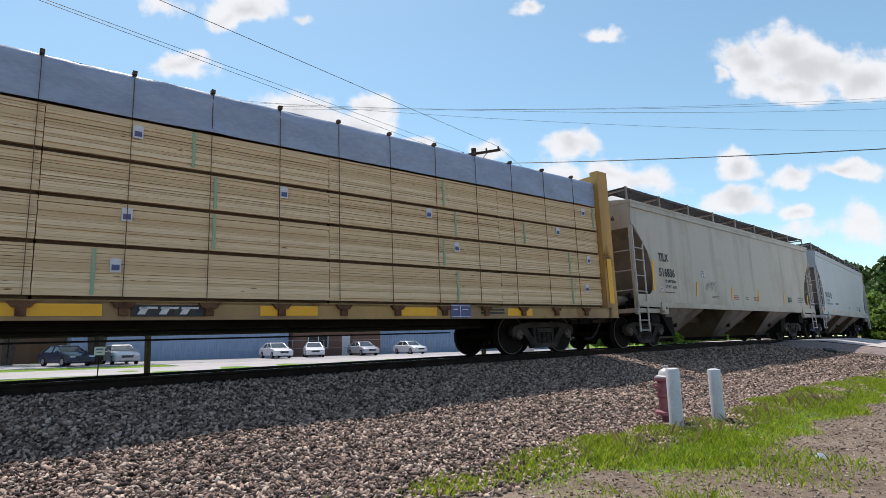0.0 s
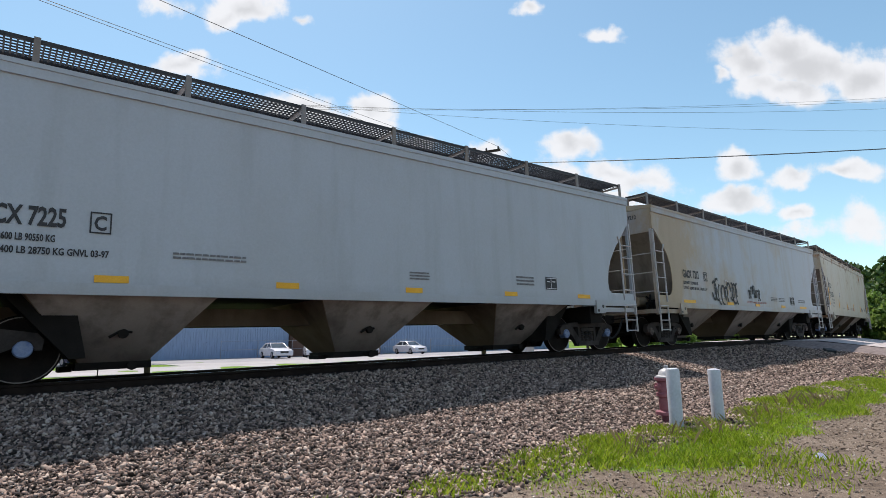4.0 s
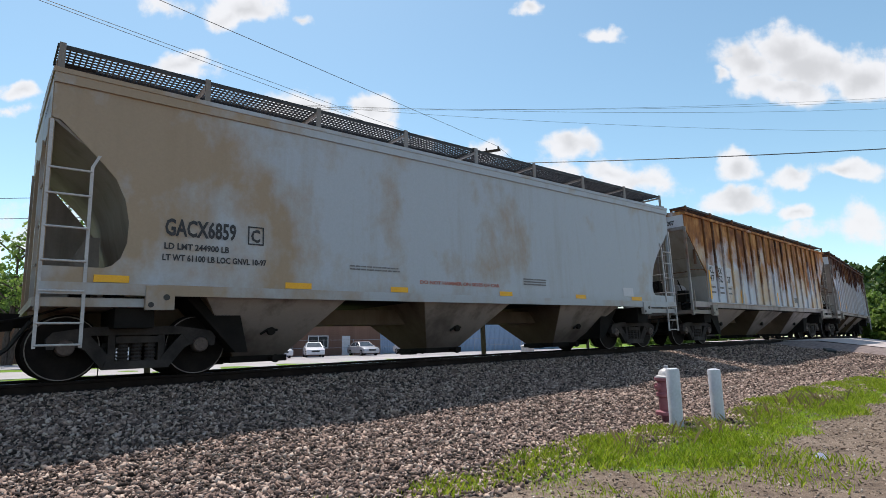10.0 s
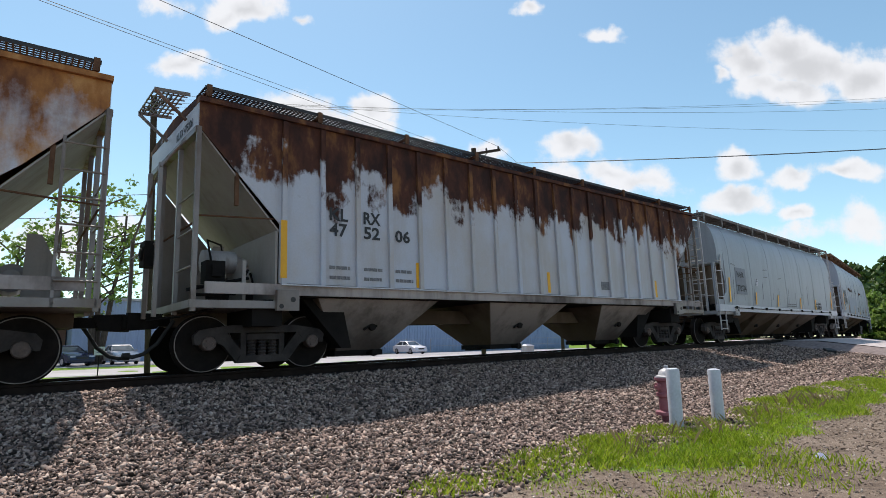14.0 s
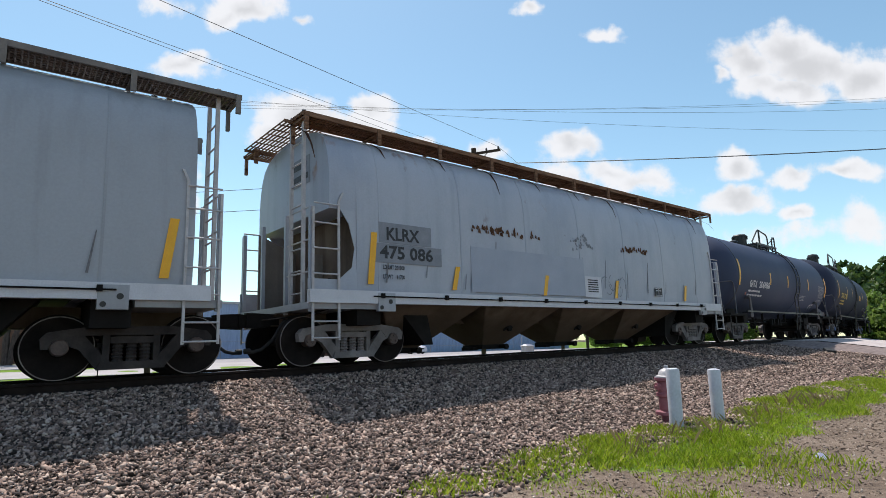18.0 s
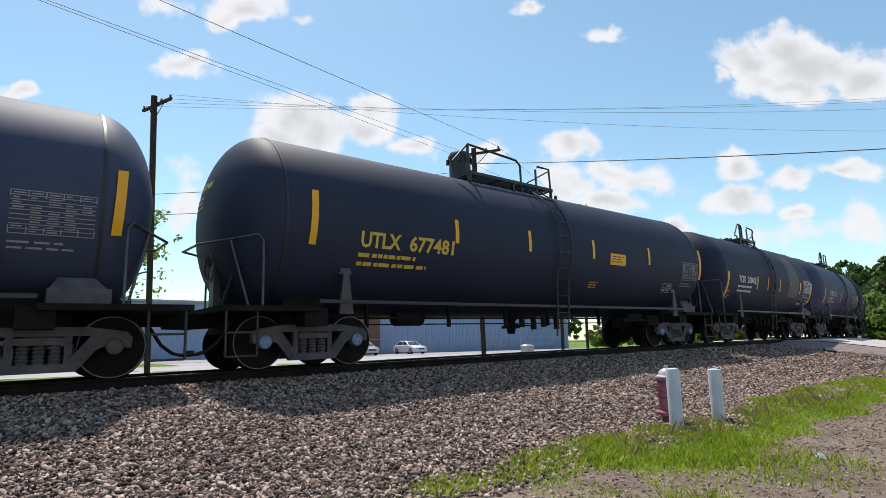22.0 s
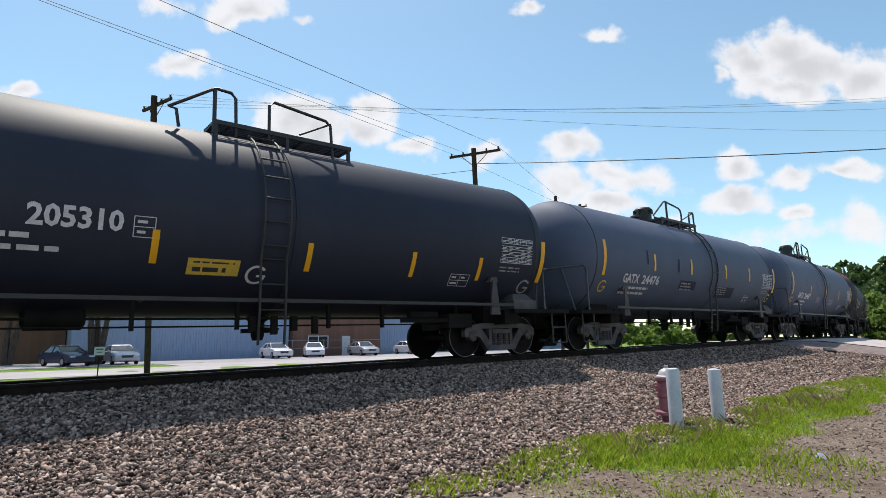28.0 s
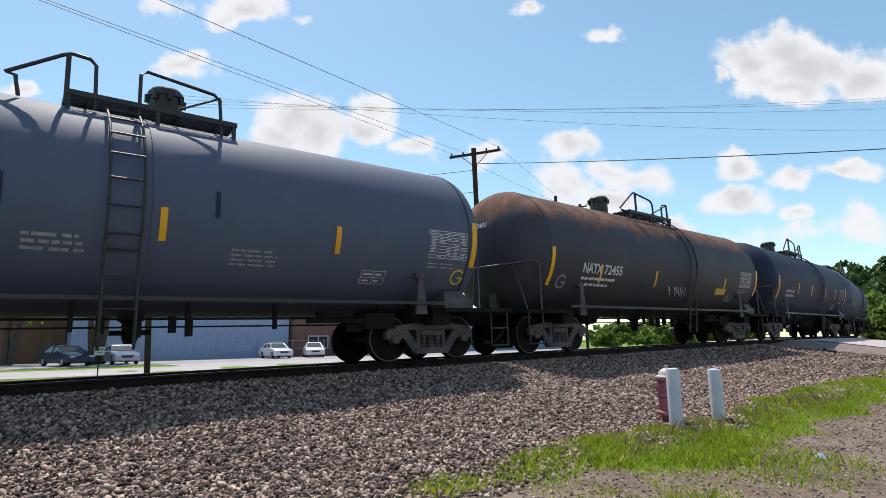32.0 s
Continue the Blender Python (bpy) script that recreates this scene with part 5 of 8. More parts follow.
    part("brake_reservoir", Solid().turned([(-0.40, 0.1), (-0.35, 0.18), (0.35, 0.18), (0.40, 0.1)], "x", 12, (-0.22 * length, -0.4, 1.12)), UNDER, car, smooth=40)
    out = Solid().turned([(1.46, 0.22), (1.10, 0.20), (1.06, 0.13), (0.80, 0.12), (0.72, 0.09)], "z", 12).box(-0.30, 0.30, -0.05, 0.05, 0.86, 0.94).tube([(0, -0.1, 0.95), (0.1, -0.75, 0.9)], 0.02, 5)
    part("outlet_valve", out, UNDER, car, smooth=40)
    # top platform, dome, ladder
    p0, p1 = platform[0] * length - half, platform[1] * length - half
    dome = (dome_s if dome_s is not None else (platform[0] * 0.55 + platform[1] * 0.45) * length) - half
    top = TANK_Z + TANK_R
    deck = Solid()
    for y in (-0.90, -0.34, 0.30, 0.86):
        deck.box(p0, p1, y, y + 0.04, top - 0.03, top + 0.05)
    for x in (p0, p1 - 0.06):
        deck.box(x, x + 0.06, -0.88, 0.88, top - 0.03, top + 0.0)
    for x in (p0 + 0.05, p1 - 0.05, (p0 + p1) / 2):
        for y in (-0.86, 0.86):
            deck.box(x - 0.03, x + 0.03, y - 0.03, y + 0.03, top - 0.32, top)
    pf = part("top_platform", deck, BLACK_BAR, car, "black grating platform on the tank")
    for i in range(4):
        part("slat", kept("platform_slat", lambda: Solid().box(-0.02, 0.02, -0.84, 0.84, -0.015, 0.02).mesh("slat", [BLACK_BAR])), None, pf).location = (p0 + 0.3 + i * (p1 - p0 - 0.6) / 3, 0, top)
    for i in range(6):
        for y in (-0.82 + i * 0.083, 0.38 + i * 0.083):
            part("slat", kept(("platform_bar", round(p1 - p0, 2)), lambda: Solid().box(0, p1 - p0, 0, 0.026, 0, 0.03).mesh("slat", [BLACK_BAR])), None, pf).location = (p0, y, top + 0.012)
    rails = Solid()
    y = -0.86
    shapes = {
        "A": ([(-0.10, -0.02), (-0.40, -0.02), (-0.46, 0.05), (0.28, 0.60), (0.40, 0.65), (1.36, 0.53), (1.48, 0.46), (1.53, 0.34), (1.53, -0.25)], [(2.11, -0.25), (2.11, 0.40), (2.17, 0.47), (2.41, 0.50), (2.47, 0.45), (2.47, -0.30)], [(1.45, 0.08), (2.48, 0.50)], [(0.48, 0.65), (0.48, -0.25)]),
        "B": ([(-0.20, -0.2), (-0.22, 0.08), (-0.40, 0.10), (-0.43, 0.16), (-0.04, 0.60), (0.04, 0.63), (0.28, 0.60), (0.36, 0.52), (0.37, -0.2)], [(0.93, -0.2), (0.93, 0.50), (0.99, 0.58), (1.58, 0.55), (1.65, 0.48), (1.55, 0.32), (1.66, -0.25)], [(0.37, 0.02), (0.93, 0.02), (1.58, 0.28)], [(0.16, 0.62), (0.16, -0.2)]),
        "C": ([(-0.55, -0.2), (-0.60, 0.10), (-0.72, 0.12), (-0.05, 0.58), (0.05, 0.63), (0.30, 0.61), (0.38, 0.52), (0.40, -0.2)], [(1.0, -0.2), (1.0, 0.55), (1.10, 0.63), (2.15, 0.50), (2.25, 0.42), (2.30, -0.3)], [(1.60, 0.10), (2.26, 0.46)], [(0.02, 0.62), (0.02, -0.2)]),
        "D": ([(-0.5, -0.05), (-0.5, 0.2), (0.0, 0.72), (1.7, 0.62), (1.85, 0.5), (1.85, -0.2)], [(2.45, -0.2), (2.45, 0.5), (2.55, 0.6), (3.0, 0.6), (3.05, -0.25)], [(2.1, 0.08), (2.95, 0.52)], [(0.0, 0.70), (0.0, -0.2)])}
    for line, thick in zip(shapes[cage], (0.030, 0.030, 0.020, 0.036)):
        rails.tube([(p0 + u, y, top + h) for u, h in line], thick, 7)
    part("platform_railing", rails, BLACK_BAR, pf, "bent black pipe railing", 60)
    tall = {"A": 1.35, "B": 0.35, "C": 0.6, "D": 1.9}[cage] if dome_tall is None else dome_tall
    man = Solid().turned([(top - 0.08, 0.28), (top + 0.34 * tall, 0.28), (top + 0.34 * tall, 0.30), (top + 0.39 * tall, 0.30), (top + 0.43 * tall, 0.25), (top + 0.45 * tall, 0.10)], "z", 20, (dome, 0, 0))
    lid = part("manway", man, BLACK_BAR, pf, "black bolted manway cover", 40)
    for i in range(8):
        w = 2 * math.pi * i / 8
        part("bolt", kept("manway_bolt", lambda: Solid().box(-0.03, 0.03, -0.03, 0.03, -0.06, 0.08).mesh("bolt", [BLACK_BAR])), None, lid).location = (dome + 0.31 * math.cos(w), 0.31 * math.sin(w), top + 0.31 * tall)
    valve = Solid().turned([(top - 0.05, 0.12), (top + 0.14, 0.12), (top + 0.16, 0.17), (top + 0.22, 0.15), (top + 0.26, 0.05)], "z", 12, (p0 - 0.15 if cage == "A" else p1 - 0.8, 0, 0))
    part("relief_valve", valve, BLACK_BAR, pf, smooth=40)
    lx = p0 + ladder_at * (p1 - p0)
    lad = Solid()
    for x in (lx - 0.22, lx + 0.22):
        pts = [(x, -(TANK_R + 0.10) * math.cos(w), TANK_Z + (TANK_R + 0.10) * math.sin(w)) for w in [1.05 - 1.5 * i / 8 for i in range(9)]]
        pts.append((x, -1.56, 1.2))
        pts.append((x, -1.50, 0.62))
        lad.tube(pts, 0.022, 6)
    l = part("side_ladder", lad, BLACK_BAR, car, "black ladder up the tank's side", 60)
    for i in range(10):
        w = 1.0 - 1.45 * i / 6.5
        yy, zz = (-(TANK_R + 0.11) * math.cos(w), TANK_Z + (TANK_R + 0.11) * math.sin(w)) if w > -0.5 else (-1.54, 2.15 - (i - 6.7) * 0.42)
        part("rung", kept("tank_rung", lambda: Solid().tube([(-0.22, 0, 0), (0.22, 0, 0)], 0.017, 6).mesh("rung", [BLACK_BAR], 60)), None, l).location = (lx, yy, zz)
    band = Solid().turned([(-0.05, TANK_R - 0.005), (-0.05, TANK_R + 0.014), (0.05, TANK_R + 0.014), (0.05, TANK_R - 0.005)], "x", 64, (lx + 0.4, 0, TANK_Z))
    part("tank_band", band, paint, car, smooth=30)
    # brake gear at the leading end
    bx = -half + 0.52
    w = Solid()
    for i in range(14):
        a0, a1 = 2 * math.pi * i / 14, 2 * math.pi * (i + 1) / 14
        w.tube([(0, 0.25 * math.cos(a0), 0.25 * math.sin(a0)), (0, 0.25 * math.cos(a1), 0.25 * math.sin(a1))], 0.014, 5)
    for i in range(5):
        a0 = 2 * math.pi * i / 5
        w.tube([(0, 0, 0), (0, 0.25 * math.cos(a0), 0.25 * math.sin(a0))], 0.011, 5)
    part("brake_wheel", w, BLACK_BAR, car).location = (bx, -0.2, 2.0)
    part("brake_stand", Solid().box(bx + 0.04, bx + 0.16, -0.32, -0.08, 1.2, 2.1).tube([(bx + 0.1, -0.5, 1.2), (bx + 0.3, -0.9, 2.3)], 0.025, 6), BLACK_BAR, car)
    add_trucks(car, length, truck, frame_mat or FRAME_MID, hub, *trucks)
    add_ends(car, length)
    return car, half


# ---- the train, car by car, from the head backwards ----
BODY_DROP = 0.21   # bodies sit this much lower on their springs than drawn
TRAIN = []         # (car, place of its middle at the start, half its truck base)

def couple(car, first, base, drop=BODY_DROP):
    """first: where the leading truck's centre stands at the start; base: the distance between the truck centres."""
    for ob in car.children:
        if ob.name.split(".")[0] not in ("truck", "coupler", "air_hose"):
            ob.location.z -= drop
    TRAIN.append((car, first + base / 2, base / 2))




def timber_mat(name, seed):
    m, nt, b = shader(name, 0.8)
    info = nt.nodes.new("ShaderNodeNewGeometry")
    grain = link_noise(nt, 3.0, 6, 0.6, (1.0, 14, 14))
    col = ramp(nt, info.outputs["Random Per Island"], (0.0, (0.62, 0.43, 0.27)), (0.5, (0.74, 0.545, 0.365)), (1.0, (0.83, 0.65, 0.47)))
    col = blend(nt, 0.5, col, ramp(nt, grain, (0.3, (0.72, 0.62, 0.5)), (0.7, (1.05, 1.03, 1.0))), "MULTIPLY")
    knots = link_noise(nt, 5.0, 2, 0.4, (0.8, 3, 6))
    col = blend(nt, ramp(nt, knots, (0.70, (0, 0, 0)), (0.76, (1, 1, 1))), col, (0.16, 0.08, 0.035))
    nt.links.new(col, b.inputs["Base Color"])
    bump(nt, b, grain, 0.2, 0.01)
    return m


LUMBER = timber_mat("sawn_pine_boards", 0)
WRAP = grainy("grey_blue_tarpaulin_wrap", (0.27, 0.33, 0.45), (0.38, 0.44, 0.56), 1.2, 0.45, 0.0, 9, 0.5, "Object", (1, 1, 2.5))
RUNNER = grainy("dark_runner_wood", (0.05, 0.03, 0.017), (0.12, 0.075, 0.04), 3.0, 0.9)
STRAP = grainy("dark_strap_webbing", (0.08, 0.052, 0.034), (0.17, 0.115, 0.075), 6, 0.8)
GREEN_LINE = grainy("green_paint_line", (0.28, 0.42, 0.28), (0.38, 0.48, 0.32), 6, 0.7)
LABEL_WHITE = grainy("white_paper_label", (0.6, 0.6, 0.62), (0.75, 0.75, 0.76), 6, 0.6)
LABEL_BLUE = grainy("blue_print", (0.07, 0.08, 0.2), (0.12, 0.14, 0.3), 6, 0.6)


def lumber_car():
    """A centre-beam flat car with four tiers of board packs and a wrapped top tier; only its rear two thirds ever come into view."""
    length = 22.4
    half = length / 2
    car = new("lumber_flat_car")
    tagged(car, "yellow centre-beam flat car loaded with strapped sawn lumber packs", "flat car", "cars of the passing train")
    floor_z = 1.29
    part("deck", Solid().box(-half + 0.6, half - 0.6, -1.45, 1.45, 1.05, floor_z - 0.03), FLAT_YELLOW, car)
    part("side_sill", Solid().box(-half + 0.3, half - 0.3, -1.60, -1.52, 0.97, 1.24).box(-half + 0.3, half - 0.3, -1.60, -1.42, 1.20, 1.24), FLAT_YELLOW, car)
    part("side_sill", Solid().box(-half + 0.6, half - 0.6, 1.52, 1.60, 0.97, 1.24), FLAT_YELLOW, car)
    part("underframe", Solid().box(-half + 0.9, half - 0.9, -0.4, 0.4, 0.80, 1.05).box(-6.2, 6.2, -1.1, 1.1, 0.86, 1.06), UNDER, car)
    part("train_pipe", Solid().tube([(-7, -1.2, 0.80), (6.5, -1.2, 0.80)], 0.022, 6).tube([(-6, -1.0, 0.70), (5.8, -1.0, 0.70)], 0.016, 6), UNDER, car, "brake pipes under the deck")
    for k in (-1, 1):
        part("bulkhead", Solid().box(k * (half - 0.24) - 0.14, k * (half - 0.24) + 0.14, -1.55, 1.55, 1.0, 4.92).box(k * (half - 0.24) - 0.22, k * (half - 0.24) + 0.22, -1.60, -1.36, 0.97, 5.0), FLAT_YELLOW, car, "tall worn yellow end post wall")
        side_patch(car, half, (half * 2 - 0.36 if k > 0 else 0.12), 1.35, 0.20, 1.2, YELLOW_TAPE, -1.612, "reflective_tape")
    part("centre_beam", Solid().box(-half + 0.7, half - 0.7, -0.06, 0.06, 1.2, 4.7), FLAT_YELLOW, car)
    tiers = [(1.31, 2.00), (2.06, 2.66), (2.72, 3.28), (3.34, 3.96)]
    joints = [-half + 0.72, -half + 5.0, -half + 9.6, -half + 13.9, -half + 18.2, half - 0.48]
    rnd = random.Random(5)
    for z0, z1 in tiers:
        for a, b in zip(joints, joints[1:]):
            sol = Solid()
            rows = 15
            dz = (z1 - z0) / rows
            for side in (-1, 1):
                for r in range(rows):
                    e0, e1 = rnd.uniform(0, 0.02), rnd.uniform(0, 0.02)
                    y = 1.46 + rnd.uniform(-0.012, 0.012)
                    sol.box(a + 0.002 + e0 * 0.3, b - 0.002 - e1 * 0.3, min(side * y, side * 0.09), max(side * y, side * 0.09), z0 + r * dz + rnd.choice((0.0005, 0.001, 0.004)), z0 + (r + 1) * dz - rnd.choice((0.0005, 0.0005, 0.003)))
            p = part("lumber_pack", sol, LUMBER, car, "stack of pale sawn boards")
            for q in (0.12, 0.5, 0.88):
                part("sticker", kept("sticker", lambda: Solid().box(-0.05, 0.05, -1.40, 1.40, -0.055, 0).mesh("sticker", [RUNNER])), None, p).location = (a + q * (b - a), 0, z0)
            part("runner", Solid().box(a + 0.02, b - 0.02, -1.415, 1.415, z0 - 0.05, z0 - 0.004), RUNNER, p, "dark runner between packs")
            if rnd.random() < 0.8:
                x = a + rnd.uniform(0.5, 3.4)
                lb = side_patch(car, 0, x, z0 + 0.34, 0.14, 0.20, LABEL_WHITE, -1.482, "label_tag")
                part("print", Solid().box(0.02, 0.12, -0.003, 0.0, 0.03, 0.11), LABEL_BLUE, lb).location = (0, -0.004, 0)
            gx = a + rnd.uniform(0.6, 3.6)
            side_patch(car, 0, gx, z0 + 0.02, 0.05, z1 - z0 - 0.04, GREEN_LINE, -1.479, "paint_line")
    for a, b in zip(joints, joints[1:]):
        sol = Solid()
        n = 48
        for side in (-1, 1):
            rows = []
            for j, z in enumerate((4.00, 4.08, 4.16, 4.25, 4.34, 4.43, 4.52, 4.62, 4.69)):
                for i in range(n + 1):
                    x = a + (b - a) * i / n
                    y = 1.47 + 0.035 * noise.noise((x * 1.1 + 2.2 * z, z * 3.0 + x * 0.5, side)) + 0.02 * noise.noise((x * 4.0 + 5 * z, z * 5.0, side)) - (0.06 if j == 8 else 0)
                    rows.append((x, side * y, z))
            k = len(rows)
            faces = [(j * (n + 1) + i, j * (n + 1) + i + 1, (j + 1) * (n + 1) + i + 1, (j + 1) * (n + 1) + i) for j in range(8) for i in range(n)]
            sol.add(rows, faces)
        sol.box(a + 0.001, b - 0.001, -1.40, 1.40, 4.66, 4.695)
        part("wrapped_pack", sol, WRAP, car, "lumber pack in grey plastic wrap", 60)
    for i in range(19):
        x = half - 1.42 - i * 1.147
        st = Solid().box(x - 0.005, x + 0.005, -1.492, -1.484, 1.24, 4.71).box(x - 0.008, x + 0.008, -1.49, 1.49, 4.705, 4.715).box(x - 0.03, x + 0.03, -1.51, -1.42, 4.67, 4.73)
        part("strap", st, STRAP, car, "dark steel tie-down strap")
        br = Solid().box(x - 0.06, x + 0.06, -1.66, -1.58, 1.03, 1.20).plate([(x - 0.16, 1.22), (x + 0.16, 1.22), (x + 0.1, 1.14), (x - 0.1, 1.14)], -1.67, -1.58)
        part("strap_winch", br, RUST_BAR, car, "rusty strap winch")
    for s, w in ((9.0, 1.4), (12.6, 1.0), (15.3, 0.9), (18.2, 0.8)):
        side_patch(car, half, s, 1.03, w, 0.16, YELLOW_TAPE, -1.606, "paint_patch")
    logo = side_patch(car, half, 10.75, 1.02, 1.0, 0.17, INK, -1.608, "emblem_panel")
    sol = Solid()
    for i in range(3):
        sol.plate([(0.08 + i * 0.28, 0.03), (0.18 + i * 0.28, 0.03), (0.24 + i * 0.28, 0.14), (0.14 + i * 0.28, 0.14)], -0.003, 0).plate([(0.10 + i * 0.28, 0.11), (0.34 + i * 0.28, 0.11), (0.35 + i * 0.28, 0.14), (0.11 + i * 0.28, 0.14)], -0.003, 0)
    part("emblem", sol, WHITE_INK, logo, "white slanted emblem").location = (0, -0.005, 0)
    data_panel(car, half, 16.55, 0.98, 0.55, 0.28, LABEL_BLUE, WHITE_INK, -1.614)
    side_bars(car, half, 17.4, 1.18, 0.7, 2, INK, -1.606, 0.04, 0.07)
    add_trucks(car, length, 3.85, None, None, 0.0, 1.40)
    add_ends(car, length)
    return car, length


def marks(car, half, spots, w=0.13, h=0.42, lean=0.06, y=-1.63):
    for s, z in spots:
        side_patch(car, half, s, z, w, h, YELLOW_TAPE, y, "reflective_tape", lean)


def low_marks(car, half, spots, w=0.55, h=0.10):
    for s in spots:
        side_patch(car, half, s, 1.535, w, h, YELLOW_TAPE, -1.63, "reflective_tape")


car, flat_length = lumber_car()
couple(car, 13.10 - flat_length + 3.85, flat_length - 7.7, 0.15)


# cream hopper with black lettering
car, h = smooth_hopper(17.13, CREAM, "dirty cream covered hopper car with smooth sides")


def tilx_side(car, h, number, load, light):
    side_text(car, h, "TILX", 2.28, 2.78, 0.62, 0.34, INK)
    side_text(car, h, number, 2.25, 2.31, 0.97, 0.35, INK)
    side_text(car, h, "LD LMT " + load, 2.58, 2.13, 0.70, 0.12, INK)
    side_text(car, h, "LT  WT   " + light, 2.58, 1.96, 0.70, 0.12, INK)
    side_bars(car, h, 2.55, 1.84, 0.6, 1, FADED_INK, row=0.03)
    data_panel(car, h, 2.20, 1.82, 0.2, 0.14, PALE_PATCH, FADED_INK)
    side_text(car, h, "TILX", 0, 0, 0.5, 0.24, INK).matrix_basis = pose(-h + 0.852, -0.45, 4.20, 0, 0, -90)
    side_text(car, h, number, 0, 0, 0.66, 0.20, INK).matrix_basis = pose(-h + 0.852, -0.45, 3.94, 0, 0, -90)
    data_panel(car, h, 5.12, 2.40, 0.24, 0.25, PALE_PATCH, INK)
    marks(car, h, [(1.80, 1.85)], 0.12, 0.92, 0.07)
    marks(car, h, [(4.62, 1.78), (7.40, 1.72), (9.95, 1.72), (12.8, 1.70), (15.9, 1.70)], 0.11, 0.46, 0.07)
    for q, r in ((7.62, 3), (9.5, 3)):
        side_bars(car, h, q, 1.90, 0.45, r, RED_INK, row=0.03, pitch=0.06)
    side_bars(car, h, 5.8, 1.82, 0.55, 2, FADED_INK, row=0.02, pitch=0.05)
    side_bars(car, h, 8.7, 1.86, 0.3, 2, FADED_INK, row=0.03, pitch=0.06)
    data_panel(car, h, 13.35, 1.76, 0.42, 0.26, INK, WHITE_INK)
    side_bars(car, h, 14.6, 2.02, 0.7, 3, FADED_INK, row=0.04, pitch=0.09)


tilx_side(car, h, "516836", "223900", "62100")
scrawl(car, h, 5.3, 2.0, 0.9, 0.32, FADED_INK, 3, 7, 0.008)
couple(car, 15.25, 12.99)


def gacx_side(car, h, words, s, z, w, load, light, plate_s):
    side_text(car, h, words, s, z, w, 0.35, INK)
    side_text(car, h, "C", plate_s + 0.05, z + 0.0, 0.15, 0.28, INK)
    f = Solid().box(0, 0.26, 0, 0.004, 0, 0.02).box(0, 0.26, 0, 0.004, 0.28, 0.30).box(0, 0.02, 0, 0.004, 0, 0.3).box(0.24, 0.26, 0, 0.004, 0, 0.3)
    part("plate_frame", kept("plate_frame", lambda: f.mesh("plate_frame", [INK])), None, car).location = (plate_s - h, -1.634, z - 0.05)
    side_text(car, h, load, s, z - 0.21, w * 0.9, 0.13, INK)
    side_text(car, h, light, s - 0.02, z - 0.38, w * 1.5, 0.13, INK)
    side_text(car, h, words, 0, 0, 0.80, 0.17, INK).matrix_basis = pose(-h + 0.852, -0.35, 4.12, 0, 0, -90)


# pale grey hopper
car, h = smooth_hopper(17.09, PALE, "clean pale grey covered hopper car with smooth sides", hub=HUB_BLUE)
gacx_side(car, h, "GACX 7225", 2.29, 2.26, 1.08, "LD LMT 222600 LB 90550 KG", "LT WT  63400 LB 28750 KG GNVL 03-97", 3.64)
side_bars(car, h, 4.71, 2.02, 1.1, 2, FADED_INK, row=0.03, pitch=0.06)
for q, w in ((0.93, 0.32), (1.33, 0.49), (3.73, 0.42), (6.3, 0.4), (8.9, 0.4), (11.6, 0.4), (14.2, 0.5)):
    low_marks(car, h, [q], w)
side_bars(car, h, 9.0, 1.95, 0.5, 3, FADED_INK, row=0.03, pitch=0.06)
side_bars(car, h, 12.0, 2.0, 0.6, 3, FADED_INK, row=0.04, pitch=0.08)
data_panel(car, h, 13.0, 1.72, 0.4, 0.3, INK, WHITE_INK)
couple(car, 32.42, 12.95)

# brown-stained grey hopper with graffiti
car, h = smooth_hopper(17.09, PALE_STAINED, "grey covered hopper car stained brown, with graffiti")
gacx_side(car, h, "GACX  7212", 2.58, 2.35, 1.14, "LD LMT  223100 LB", "LT WT  62900 LB LOC GNVL 5-97", 4.08)
for q, w in ((2.48, 0.83), (5.81, 0.55), (8.45, 0.46), (11.3, 0.48), (13.7, 0.9)):
    low_marks(car, h, [q], w)
scrawl(car, h, 4.70, 1.60, 2.2, 0.85, INK, 11, 9, 0.04)
scrawl(car, h, 4.80, 1.62, 1.9, 0.75, LABEL_WHITE, 12, 6, 0.018, -1.633)
scrawl(car, h, 7.86, 1.78, 1.2, 0.50, INK, 13, 10, 0.028)
side_text(car, h, "DO NOT HAMMER ON SIDES OF CAR", 7.64, 1.65, 2.0, 0.10, RED_INK)
side_bars(car, h, 10.18, 1.94, 0.7, 3, FADED_INK, row=0.03, pitch=0.06)
side_bars(car, h, 11.1, 1.94, 0.7, 3, FADED_INK, row=0.03, pitch=0.06)
data_panel(car, h, 12.51, 1.67, 0.5, 0.36, INK, WHITE_INK)
side_bars(car, h, 13.6, 1.92, 0.9, 2, FADED_INK, row=0.04, pitch=0.08)
couple(car, 49.51, 12.95)

# cream hopper with rust spots
car, h = smooth_hopper(17.11, CREAM_STAINED, "cream covered hopper car with scattered rust spots", inner=RUST_BAR, hub=HUB_BLUE)
tilx_side(car, h, "516838", "223700", "62300")
rnd = random.Random(14)
for i in range(6):
    side_patch(car, h, 1.98 + rnd.uniform(0, 0.30), 2.1 + rnd.uniform(0, 0.5), rnd.uniform(0.006, 0.014), rnd.uniform(0.3, 0.9), FADED_INK, -1.6385, "scrape_mark")
couple(car, 66.60, 12.97)

